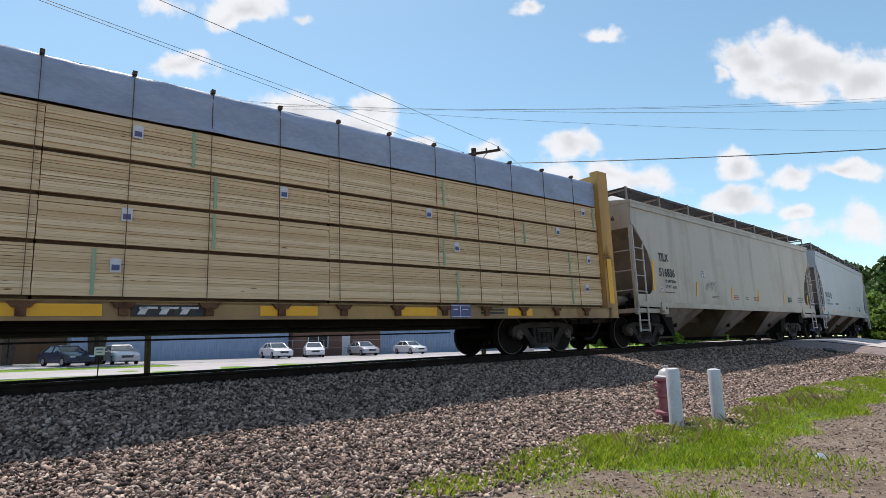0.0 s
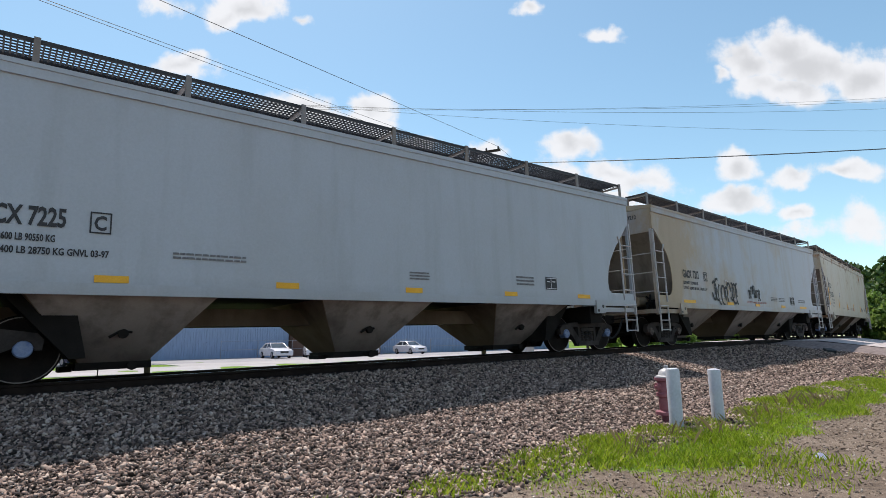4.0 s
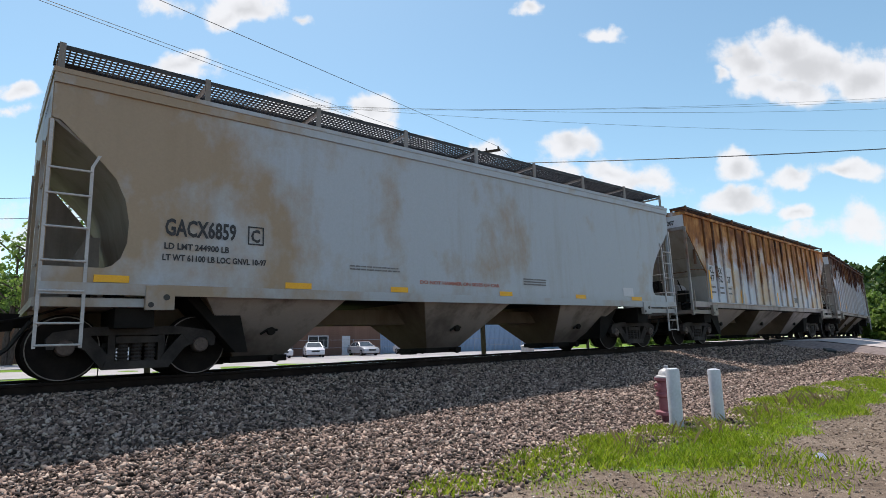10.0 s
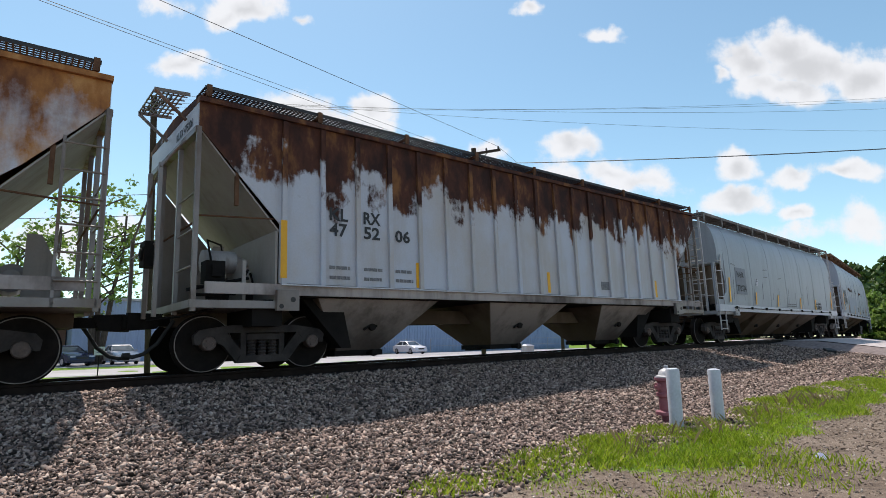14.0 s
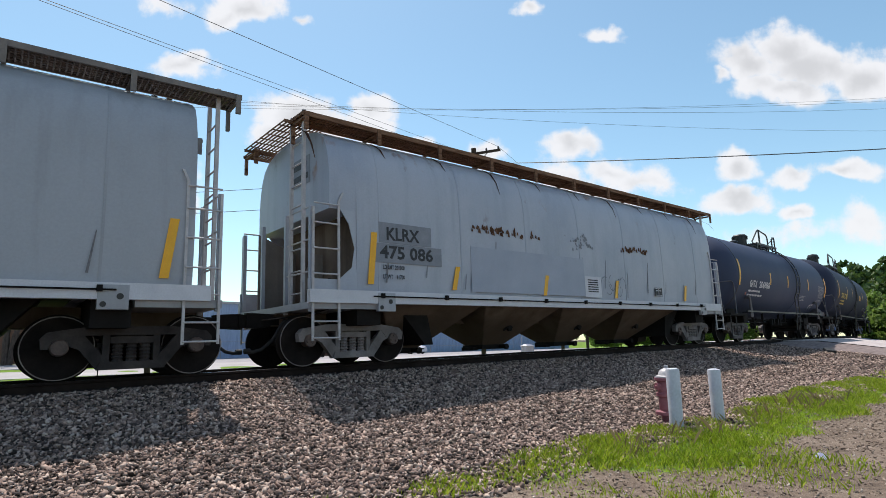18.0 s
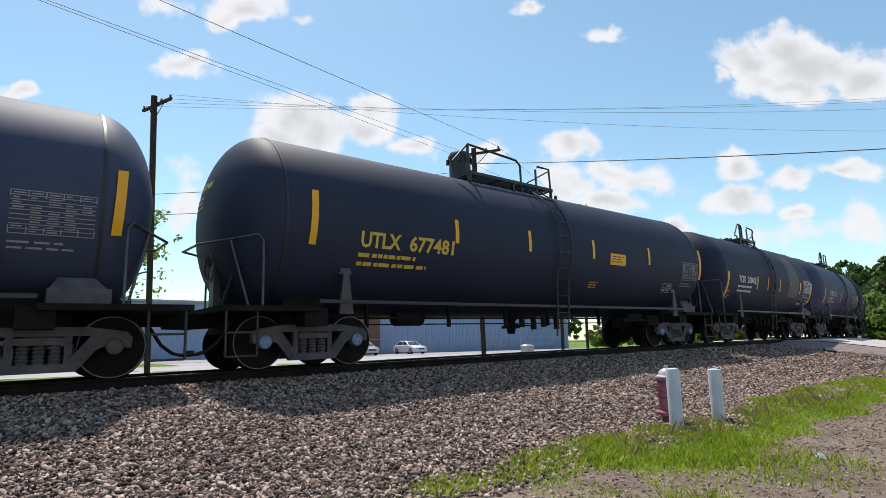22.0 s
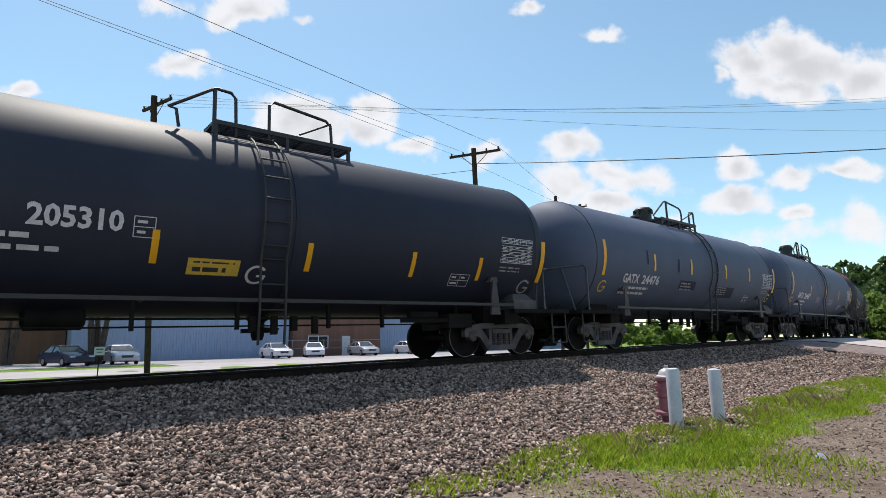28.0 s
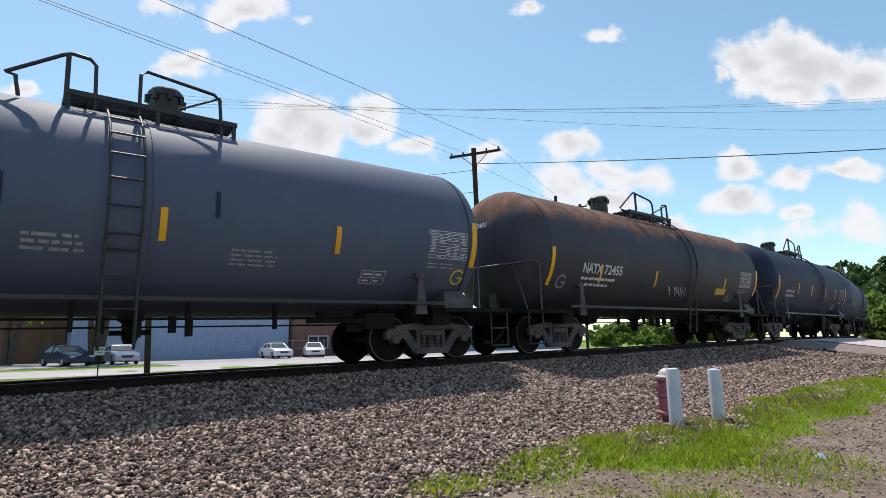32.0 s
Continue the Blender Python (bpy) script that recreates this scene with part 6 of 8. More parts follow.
# blotched grey hopper
car, h = smooth_hopper(17.10, PALE_BLOTCHED, "pale grey covered hopper car with tan blotches")
gacx_side(car, h, "GACX6859", 2.33, 2.27, 1.04, "LD LMT 244900 LB", "LT WT 61100 LB LOC GNVL 10-97", 3.56)
for q, w in ((1.47, 0.43), (4.2, 0.47), (6.3, 0.4), (9.2, 0.4), (11.9, 0.4), (14.4, 0.5)):
    low_marks(car, h, [q], w)
side_bars(car, h, 5.42, 2.0, 1.1, 2, FADED_INK, row=0.025, pitch=0.055)
side_text(car, h, "DO NOT HAMMER ON SIDES OF CAR", 7.0, 1.72, 2.2, 0.10, RED_INK)
side_bars(car, h, 10.0, 1.96, 0.8, 3, FADED_INK, row=0.03, pitch=0.06)
side_patch(car, h, 14.0, 1.64, 0.5, 0.24, PALE_PATCH)
couple(car, 83.72, 12.96)

# two ribbed hoppers with rust
for paint, first, last, words, over, up in ((RUSTY_TAN, 100.78, "07", "white ribbed hopper car washed with orange rust", 0.0, 0.0), (RUSTY_DARK, 117.82, "06", "white ribbed hopper car with dark rust under the roof", 0.73, 0.19)):
    car, h = ribbed_hopper(17.05, paint, words)
    for i, (a, b) in enumerate((("KL", "47"), ("RX", "52"), ("", last))):
        q = 2.36 + over + i * 0.708
        if not over:
            side_patch(car, h, q - 0.05, 2.22, 0.58, 0.66, PALE_PATCH, -1.574)
        if a:
            side_text(car, h, a, q + 0.02, 2.61 + up, 0.38, 0.32, INK, -1.582)
        side_text(car, h, b, q + 0.02, 2.33 + up, 0.36, 0.32, INK, -1.582)
        side_bars(car, h, q + 0.02, 2.16 - up, 0.42, 2, FADED_INK, -1.576, row=0.06, pitch=0.18, slots=2)
    side_text(car, h, "KLRX 4752" + last, 0, 0, 0.95, 0.2, INK).matrix_basis = pose(-h + 0.822, -0.30, 4.16, 0, 0, -90)
    marks(car, h, [(2.18, 1.70)], 0.11, 0.98, 0.0, -1.632)
    marks(car, h, [(5.02, 1.64), (9.0, 1.66), (13.9, 1.66)], 0.10, 0.5, 0.0, -1.576)
    side_patch(car, h, 11.2, 1.80, 0.42, 0.22, FADED_INK, -1.576)
    couple(car, first, 12.91)

# two barrel-sided hoppers
BOARD_TAN = grainy("weathered_galvanised_walkway", (0.13, 0.12, 0.105), (0.26, 0.235, 0.20), 2.0, 0.7, 0.1, 30)
BOARD_RUST = grainy("rusted_walkway_planks", (0.085, 0.04, 0.022), (0.36, 0.22, 0.13), 3.5, 0.9, 0.0, 30, 0.3, "Object", (0.6, 6, 6))
PATCH_DULL = grainy("dull_pale_paint_patch", (0.33, 0.375, 0.43), (0.41, 0.45, 0.50), 1.2, 0.55, 0.0, 40, 0.05)
car, h = round_hopper(16.65, GREENISH, "chalky grey-green barrel-sided hopper car", BOARD_TAN, truck=1.77)
side_patch(car, h, 2.62, 1.95, 1.0, 0.98, GREY_PATCH, -1.628)
side_text(car, h, "NAHX", 2.76, 2.58, 0.66, 0.30, INK, -1.636)
side_text(car, h, "770374", 2.68, 2.06, 0.88, 0.32, INK, -1.636)
data_panel(car, h, 4.6, 2.35, 0.26, 0.26, PALE_PATCH, INK)
marks(car, h, [(1.85, 1.62)], 0.13, 0.9, 0.08, -1.632)
marks(car, h, [(4.4, 1.60), (6.93, 1.58), (9.96, 1.55), (12.30, 1.55)], 0.12, 0.48, 0.12, -1.632)
marks(car, h, [(15.18, 1.62)], 0.13, 0.9, 0.12, -1.632)
for q, z in ((2.3, 3.0), (5.6, 3.0), (5.6, 2.7), (7.3, 2.75)):
    scrawl(car, h, q, z, 0.42, 0.05, FADED_INK, int(q * 10), 3, 0.012, -1.626, "paint_smear")
side_bars(car, h, 8.26, 1.74, 1.2, 2, FADED_INK, row=0.04, pitch=0.09)
data_panel(car, h, 12.45, 1.56, 0.40, 0.33, INK, WHITE_INK)
data_panel(car, h, 12.92, 1.56, 0.40, 0.33, INK, WHITE_INK)
couple(car, 134.48, 13.11)

car, h = round_hopper(16.75, PATCHED, "pale grey barrel-sided hopper car with paint patches and rust flakes", BOARD_RUST, FRAME_PALE)
side_patch(car, h, 2.18, 2.46, 1.26, 0.40, GREY_PATCH, -1.628)
side_patch(car, h, 2.08, 2.08, 1.62, 0.37, GREY_PATCH, -1.628)
side_text(car, h, "KLRX", 2.35, 2.53, 0.79, 0.34, INK, -1.636)
side_text(car, h, "475 086", 2.19, 2.17, 1.28, 0.34, INK, -1.636)
side_text(car, h, "LD LMT 201300", 2.26, 1.96, 0.5, 0.11, INK, -1.63)
side_text(car, h, "LT WT    61700", 2.26, 1.78, 0.5, 0.11, INK, -1.63)
side_patch(car, h, 4.52, 1.60, 3.98, 0.98, PATCH_DULL, -1.6265)
side_patch(car, h, 8.50, 1.58, 0.70, 0.55, PALE_PATCH, -1.629)
side_bars(car, h, 8.62, 2.05, 0.45, 6, INK, -1.634, row=0.03, pitch=0.06, slots=3)
marks(car, h, [(1.92, 1.66)], 0.13, 0.98, 0.09, -1.632)
marks(car, h, [(3.96, 1.62), (6.83, 1.58), (9.8, 1.58), (13.6, 1.58)], 0.12, 0.49, 0.12, -1.632)
data_panel(car, h, 11.9, 1.70, 0.4, 0.25, INK, WHITE_INK)
flakes = Solid()
rnd = random.Random(8)
for i in range(90):
    s0 = rnd.choice((4.8, 5.2, 5.3, 5.9, 6.5, 10.4, 10.9, 11.4)) + rnd.uniform(-0.25, 0.25)
    z0, w = 2.96 + rnd.uniform(-0.06, 0.06), rnd.uniform(0.02, 0.10)
    flakes.plate([(s0 - h, z0), (s0 - h + w, z0 - 0.02), (s0 - h + w * 0.8, z0 + rnd.uniform(0.03, 0.12)), (s0 - h + w * 0.2, z0 + 0.06)], -1.634, -1.628)
part("rust_flakes", flakes, RUST_BAR, car)
smudge = Solid()
for i in range(46):
    s0, z0, w = 8.5 + rnd.gauss(0, 0.24), 3.0 + rnd.gauss(0, 0.12), rnd.uniform(0.02, 0.07)
    smudge.plate([(s0 - h, z0), (s0 - h + w, z0 - 0.01), (s0 - h + w * 0.9, z0 + w * 0.8), (s0 - h + w * 0.1, z0 + w)], -1.632, -1.628)
part("grease_smudge", smudge, GREY_PATCH, car, "blue-grey smudge")
end_plate = part("end_panel", Solid().box(-0.004, 0.004, -0.50, 0.30, -0.28, 0.28), GREY_PATCH, car, "grey painted number panel")
end_plate.location = (-h + 1.142, -0.35, 3.95)
part("lettering", Solid().box(-0.004, 0, -0.36, 0.20, 0.06, 0.18).box(-0.004, 0, -0.44, 0.26, -0.18, -0.06), INK, end_plate).location = (-0.004, 0, 0)
scrawl(car, h, 9.3, 1.66, 1.0, 0.5, INK, 22, 6, 0.006, -1.634)
couple(car, 151.23, 13.11)


def on_head(me, car, h, y0, dz):
    """Lays a flat mesh on the leading tank head, reading across it."""
    def lay(c):
        y, z = y0 - c[:, 0], dz + c[:, 2]
        cosine = np.clip(np.hypot(y, z) / TANK_R, 0, 0.999) ** (1 / 0.92)
        x = -h + car["head_at"] + 0.85 * (1 - np.sqrt(1 - cosine ** 2)) - 0.008
        return np.stack([x, y, TANK_Z + z], 1)
    return moved_mesh(me, lay)


def head_text(car, h, words, y0, dz, width, size, ink):
    """Words on the leading tank head."""
    part("lettering", on_head(text_mesh(words, size, ink, width), car, h, y0, dz), None, car)


def head_bars(car, h, y0, dz, width, rows, ink):
    """Small writing on the leading tank head."""
    sol = Solid()
    for r in range(rows):
        for i in range(6):
            x = width * i / 6
            w = width / 6 * (0.8 if (i + r) % 3 else 0.5)
            sol.add([(x, 0, -0.09 * r), (x + w, 0, -0.09 * r), (x + w, 0, -0.09 * r + 0.035), (x, 0, -0.09 * r + 0.035)], [(0, 1, 2, 3)])
    part("lettering", on_head(sol.mesh("lettering", [ink]), car, h, y0, dz), None, car)


# tank cars: where the words stand and the tapes hang
def tank_words(car, h, ink, words, s0, s1, number, n0, n1, z, size, small=True):
    tank_text(car, h, words, s0, z, s1 - s0, size, ink)
    head_text(car, h, words + " " + (number or ""), 0.75, 0.62, 1.0, 0.16, ink)
    head_bars(car, h, 0.62, 0.46, 0.55, 3, ink)
    if number:
        tank_text(car, h, number, n0, z, n1 - n0, size, ink)
    if small:
        tank_bars(car, h, s0 - 0.02, z - 0.12, 1.7, 2, ink, 0.17, 0.075)


def tank_tapes(car, h, first, tapes, last, low, height):
    tank_patch(car, h, first[0], first[1], 0.13, first[2], YELLOW_TAPE, 0.04)
    for q in tapes:
        tank_patch(car, h, q + 0.02, low, 0.10, height, YELLOW_TAPE, 0.0)
    tank_patch(car, h, last[0], last[1], 0.13, last[2], YELLOW_TAPE, 0.04)


def tank_notes(car, h, tab, pan, ink):
    tank_table(car, h, tab[0], tab[1], tab[2], 0.56, ink)
    tank_table(car, h, pan[0], pan[1], 0.52, 0.28, WHITE_INK, 2, 2)
    tank_bars(car, h, tab[0], tab[1] - 0.10, 0.8, 2, DULL_WHITE_INK, 0.08, 0.03)


car, h = tank_car(13.89, TANK_BLUE, "dark blue-grey tank car with white lettering", 6.6, (0.43, 0.615), inset=0.50, tail=0.46)
tank_words(car, h, WHITE_INK, "GATX", 2.45, 3.22, "206986", 3.47, 4.66, 2.28, 0.36)
tank_tapes(car, h, (1.36, 2.3, 0.98), (4.66, 6.87, 9.83), (12.70, 2.20, 0.95), 2.44, 0.5)
tank_notes(car, h, (11.55, 2.14, 0.95), (10.9, 1.5), DULL_WHITE_INK)
tank_bars(car, h, 8.85, 2.15, 0.9, 4, DULL_WHITE_INK, 0.07, 0.03)
tank_patch(car, h, 2.2, 1.95, 0.12, 0.10, RED_INK, 0, "paint_spot", 1)
couple(car, 167.98, 9.95)

TANK_R, TANK_Z = 1.70, 2.86        # this tank is wider than the rest
car, h = tank_car(16.66, TANK_BLACK, "long black tank car with yellow lettering", 6.75, (0.375, 0.56), cage="D", ladder_at=0.76, inset=0.46, tail=0.32, hub=HUB_BLUE, trucks=(0.12, 0.18))
tank_words(car, h, YELLOW_INK, "UTLX", 2.75, 3.65, "677481", 3.85, 5.0, 2.35, 0.40)
tank_tapes(car, h, (1.72, 2.3, 0.98), (5.0, 7.28, 9.78, 12.5), (15.6, 2.3, 0.98), 2.6, 0.5)
tank_patch(car, h, 10.6, 2.49, 0.74, 0.31, YELLOW_TAPE, 0, "placard", 3)
tank_bars(car, h, 10.68, 2.74, 0.58, 3, INK, 0.07, 0.028)
tank_bars(car, h, 9.86, 1.98, 0.45, 3, YELLOW_INK, 0.07, 0.03)
tank_notes(car, h, (14.52, 2.24, 1.0), (13.55, 1.80), DULL_WHITE_INK)
couple(car, 181.85, 12.72)

TANK_R, TANK_Z = 1.63, 2.79
BROWN_PATCH = grainy("brown_paint_patch", (0.055, 0.042, 0.038), (0.10, 0.078, 0.07), 2.0, 0.6)
car, h = tank_car(12.29, TANK_BLACK, "short black tank car with a brown patch", 5.6, (0.403, 0.545), cage="B", ladder_at=0.48, inset=0.40, tail=0.48, trucks=(0.06, 0.02))
tank_words(car, h, WHITE_INK, "TCIX", 2.34, 2.98, "200421", 3.16, 4.14, 2.41, 0.34)
tank_tapes(car, h, (1.29, 1.80, 0.95), (4.16, 5.32, 6.76, 9.44), (11.03, 1.80, 0.95), 2.22, 0.5)
tank_letter_g(car, h, 1.45, 1.77, 0.27, DULL_WHITE_INK)
tank_letter_g(car, h, 10.62, 1.74, 0.34, DULL_WHITE_INK)
for i in range(13):
    tank_patch(car, h, 8.0 + 0.02 * (i % 2), 2.02 + i * 0.15, 1.28, 0.15, BROWN_PATCH, 0, "paint_patch", 2, 0.007)
tank_notes(car, h, (9.98, 2.27, 1.1), (9.62, 1.70), WHITE_INK)
ln = Solid()
for (x0, z0), (x1, z1) in (((0, 0.62), (0.14, 0.42)), ((0.26, 0.66), (0.02, 0.0)), ((0.34, 0.66), (0.22, 0.04)), ((0.22, 0.04), (0.5, 0.02))):
    dx, dz = x1 - x0, z1 - z0
    k = 0.012 / math.hypot(dx, dz)
    ln.add([(x0 - dz * k, 0, z0 + dx * k), (x0 + dz * k, 0, z0 - dx * k), (x1 + dz * k, 0, z1 - dx * k), (x1 - dz * k, 0, z1 + dx * k)], [(0, 1, 2, 3)])
part("chalk_mark", on_tank(ln.mesh("chalk_mark", [DULL_WHITE_INK]), 8.2, h, 2.05, 0.016), None, car, "chalked strokes")
couple(car, 198.48, 8.35)

car, h = tank_car(12.29, TANK_BLUE, "short blue-grey tank car with faded lettering", 6.6, (0.465, 0.61), cage="B", ladder_at=0.62, inset=0.27, tail=0.45)
tank_words(car, h, DULL_WHITE_INK, "TCIX", 2.44, 3.1, "200325", 3.3, 4.33, 2.38, 0.34)
tank_tapes(car, h, (1.37, 1.92, 0.75), (3.09, 5.62, 7.44, 9.52), (11.0, 1.85, 0.8), 2.12, 0.5)
tank_patch(car, h, 4.05, 1.85, 0.4, 0.3, TANK_BLACK, 0, "paint_patch", 2)
tank_letter_g(car, h, 7.2, 1.70, 0.3, DULL_WHITE_INK)
tank_notes(car, h, (10.1, 2.1, 1.0), (9.3, 1.6), DULL_WHITE_INK)
couple(car, 210.79, 8.35)

TANK_R, TANK_Z = 1.66, 2.82
car, h = tank_car(14.58, TANK_GREEN, "black tank car with bold white lettering", 7.6, (0.42, 0.605), cage="C", ladder_at=0.31, inset=0.35, tail=0.36, trucks=(0.05, 0.0))
tank_words(car, h, WHITE_INK, "SHPX", 2.45, 3.3, "205310", 3.62, 4.74, 2.28, 0.40)
tank_tapes(car, h, (1.4, 1.95, 1.0), (5.10, 7.55, 9.78, 11.56), (13.50, 1.85, 1.0), 1.82, 0.52)
tank_table(car, h, 4.87, 2.21, 0.28, 0.30, WHITE_INK, 1, 2)
tank_patch(car, h, 5.66, 1.66, 0.80, 0.29, YELLOW_INK, 0, "placard", 2)
tank_bars(car, h, 5.74, 1.80, 0.66, 1, INK, 0.06, 0.08)
tank_bars(car, h, 5.74, 1.90, 0.66, 1, INK, 0.06, 0.03)
tank_letter_g(car, h, 6.60, 1.54, 0.32, WHITE_INK)
tank_letter_g(car, h, 13.0, 1.54, 0.34, DULL_WHITE_INK)
tank_letter_g(car, h, 1.75, 1.70, 0.30, YELLOW_INK)
tank_notes(car, h, (12.22, 2.28, 1.0), (10.88, 1.66), WHITE_INK)
couple(car, 223.04, 10.64)

for paint, first, number, words, low in ((TANK_GREY, 237.70, "24476", "grey tank car with white lettering and yellow scrawls", 2.46), (TANK_GREY, 252.32, "24467", "dusty grey tank car with white lettering", 2.18)):
    if low > 2.4:
        car, h = tank_car(14.75, paint, words, 6.65, (0.42, 0.593), ladder_at=0.68, inset=0.20, tail=0.78, trucks=(0.02, 0.0))
    else:
        car, h = tank_car(14.75, paint, words, 7.75, (0.42, 0.593), cage="C", ladder_at=0.30, dome_tall=1.7, inset=0.28, tail=0.45, trucks=(0.0, 0.0))
    tank_words(car, h, WHITE_INK, "GATX", 2.42, 3.26, number, 3.42, 4.40, 2.04, 0.36)
    tank_tapes(car, h, (1.33, 2.18, 0.98), (3.98, 6.32, 8.95, 11.03) if low > 2.4 else (4.36, 7.40, 10.28), (13.50, 2.1, 0.98), low, 0.5)
    tank_letter_g(car, h, 1.36, 1.71, 0.32, YELLOW_INK)
    tank_letter_g(car, h, 13.1, 1.70, 0.32, YELLOW_INK)
    if low > 2.4:
        tank_patch(car, h, 5.7, 1.95, 1.1, 0.30, TANK_BLACK, 0, "paint_patch", 2)
        tank_patch(car, h, 8.43, 1.74, 1.42, 0.42, TANK_BLACK, 0, "paint_patch", 2)
    tank_bars(car, h, 5.80, 2.18, 0.85, 3, DULL_WHITE_INK, 0.10, 0.05)
    for q, z in ((3.6, 2.62), (5.5, 2.5), (8.2, 2.60)):
        tank_patch(car, h, q, z, 0.07, 0.42, TANK_BLACK, 0, "paint_drip", 3)
    tank_bars(car, h, 8.50, 2.14, 0.8, 4, DULL_WHITE_INK, 0.08, 0.035)
    tank_notes(car, h, (12.40, 2.25, 1.0), (10.95, 1.62), WHITE_INK)
    couple(car, first, 10.81)

car, h = tank_car(14.8, TANK_RUST, "dark grey tank car rusted brown along its top", 5.9, (0.42, 0.60))
tank_words(car, h, WHITE_INK, "NATX", 2.55, 3.4, "72455", 3.5, 4.37, 2.22, 0.36)
tank_tapes(car, h, (1.2, 1.80, 0.98), (3.3, 6.17, 8.72, 10.9), (13.6, 1.9, 0.98), 1.96, 0.5)
tank_letter_g(car, h, 1.6, 1.75, 0.34, DULL_WHITE_INK)
tank_patch(car, h, 10.4, 1.85, 0.8, 0.24, YELLOW_INK, 0, "placard", 2)
tank_notes(car, h, (12.2, 2.2, 1.0), (11.4, 1.6), WHITE_INK)
scrawl(car, h, 7.0, 1.75, 1.2, 0.5, DULL_WHITE_INK, 40, 8, 0.02, -1.47)
couple(car, 267.18, 10.86)
for words, paint, first in (("black tank car with dull lettering", TANK_BLACK, 282.0), ("dark grey tank car", TANK_GREY, 296.8), ("black tank car behind others", TANK_BLACK, 311.6)):
    car, h = tank_car(14.6, paint, words, 6.4, (0.42, 0.60))
    tank_tapes(car, h, (1.3, 1.9, 0.98), (4.2, 6.4, 9.0, 11.0), (13.4, 1.9, 0.98), 2.2, 0.5)
    tank_notes(car, h, (12.1, 2.2, 1.0), (11.2, 1.6), DULL_WHITE_INK)
    tank_bars(car, h, 2.5, 2.35, 1.4, 2, DULL_WHITE_INK, 0.2, 0.12)
    couple(car, first, 10.66)


# ---- beyond the track: road, parking lot, buildings ----
def slab(name, x0, x1, y0, y1, z, mat, label, cat):
    ob = part(name, Solid().box(x0, x1, y0, y1, z - 0.25, z), mat)
    return tagged(ob, label, cat, kind="structure")


CONCRETE = grainy("sunlit_pale_concrete", (0.36, 0.345, 0.32), (0.48, 0.46, 0.43), 0.35, 0.85, 0.0, 12, 0.1)
LOT = grainy("worn_parking_asphalt", (0.30, 0.295, 0.29), (0.42, 0.41, 0.40), 0.3, 0.9, 0.0, 9, 0.1)
GRAVEL = grainy("pinkish_gravel", (0.17, 0.14, 0.125), (0.33, 0.275, 0.245), 6.0, 0.95, 0.0, 45, 0.6)
ROADWAY = grainy("dusty_crossing_asphalt", (0.44, 0.40, 0.365), (0.58, 0.53, 0.49), 0.8, 0.9, 0.0, 14, 0.15)
slab("road", -60, 140, 30.2, 39.0, -0.765, CONCRETE, "pale concrete road along the tracks", "road")
slab("parking_lot", -50, 75, 44.5, 58.0, -0.775, LOT, "worn parking lot before the sheds", "parking lot")
slab("driveway", 9.5, 75, 39.05, 44.45, -0.77, CONCRETE, "concrete apron between road and lot", "driveway")


def crossing():
    """The road's surface over the track, bent to the ground."""
    sol = Solid()
    ns = [-17, -12, -8, -5, -3.2, -2.2, -1.6, -0.95]
    for lo, hi in ((ns[0], ns[-1]), (0.95, 16.0), (-0.62, 0.62)):
        steps = 12
        verts, k = [], 8
        for i in range(steps + 1):
            n = lo + (hi - lo) * i / steps
            for j in range(k + 1):
                s = 26.5 + 8.5 * j / k - 0.35 * n
                p = on_track(s, n, 0)
                z = float(rail_height(s)) - 0.035 if abs(n) < 2.2 else max(float(ground_height(p.x, p.y)[0]) + 0.03, float(rail_height(s)) - 0.035 - 0.15 * (abs(n) - 2.2))
                verts.append((p.x, p.y, z))
        faces = [(i * (k + 1) + j, i * (k + 1) + j + 1, (i + 1) * (k + 1) + j + 1, (i + 1) * (k + 1) + j) for i in range(steps) for j in range(k)]
        low = [(x, y, z - 0.3) for x, y, z in verts]
        m = len(verts)
        sol.add(verts + low, faces + [tuple(q + m for q in reversed(f)) for f in faces])
    bank = Solid()
    for edge in (0, 1):
        verts = []
        for i in range(15):
            n = -15.5 + 14.4 * i / 14
            for j in range(4):
                s = 26.5 + 8.5 * edge - 0.35 * n + (edge * 2 - 1) * (0.02 + 0.75 * j)
                p = on_track(s, n, 0)
                g = float(ground_height(p.x, p.y)[0])
                top = float(rail_height(s)) - 0.06 if abs(n) < 2.2 else max(g + 0.02, float(rail_height(s)) - 0.06 - 0.15 * (abs(n) - 2.2))
                w = (1, 0.72, 0.35, 0)[j]
                verts.append((p.x, p.y, top * w + (g - 0.12 * (j == 3)) * (1 - w)))
        bank.add(verts, [(i * 4 + j, i * 4 + j + 1, (i + 1) * 4 + j + 1, (i + 1) * 4 + j) for i in range(14) for j in range(3)])
    bk = part("approach_bank", bank, GRAVEL, smooth=40)
    tagged(bk, "gravel shoulder of the road over the track", "road", kind="structure")
    ob = part("crossing_road", sol, ROADWAY, smooth=40)
    return tagged(ob, "dusty paved road crossing the track", "road", kind="structure")


crossing()
BLUE_STEEL = grainy("blue_sheet_steel", (0.27, 0.37, 0.52), (0.35, 0.46, 0.62), 0.5, 0.5, 0.2, 6, 0.05, "Object", (1, 1, 0.15))
BRICKS = grainy("brown_brick", (0.17, 0.10, 0.075), (0.25, 0.15, 0.11), 1.5, 0.9, 0.0, 18, 0.2)
ROOF_STEEL = grainy("grey_roof_steel", (0.35, 0.36, 0.37), (0.45, 0.46, 0.47), 0.5, 0.5, 0.3, 8, 0.05)


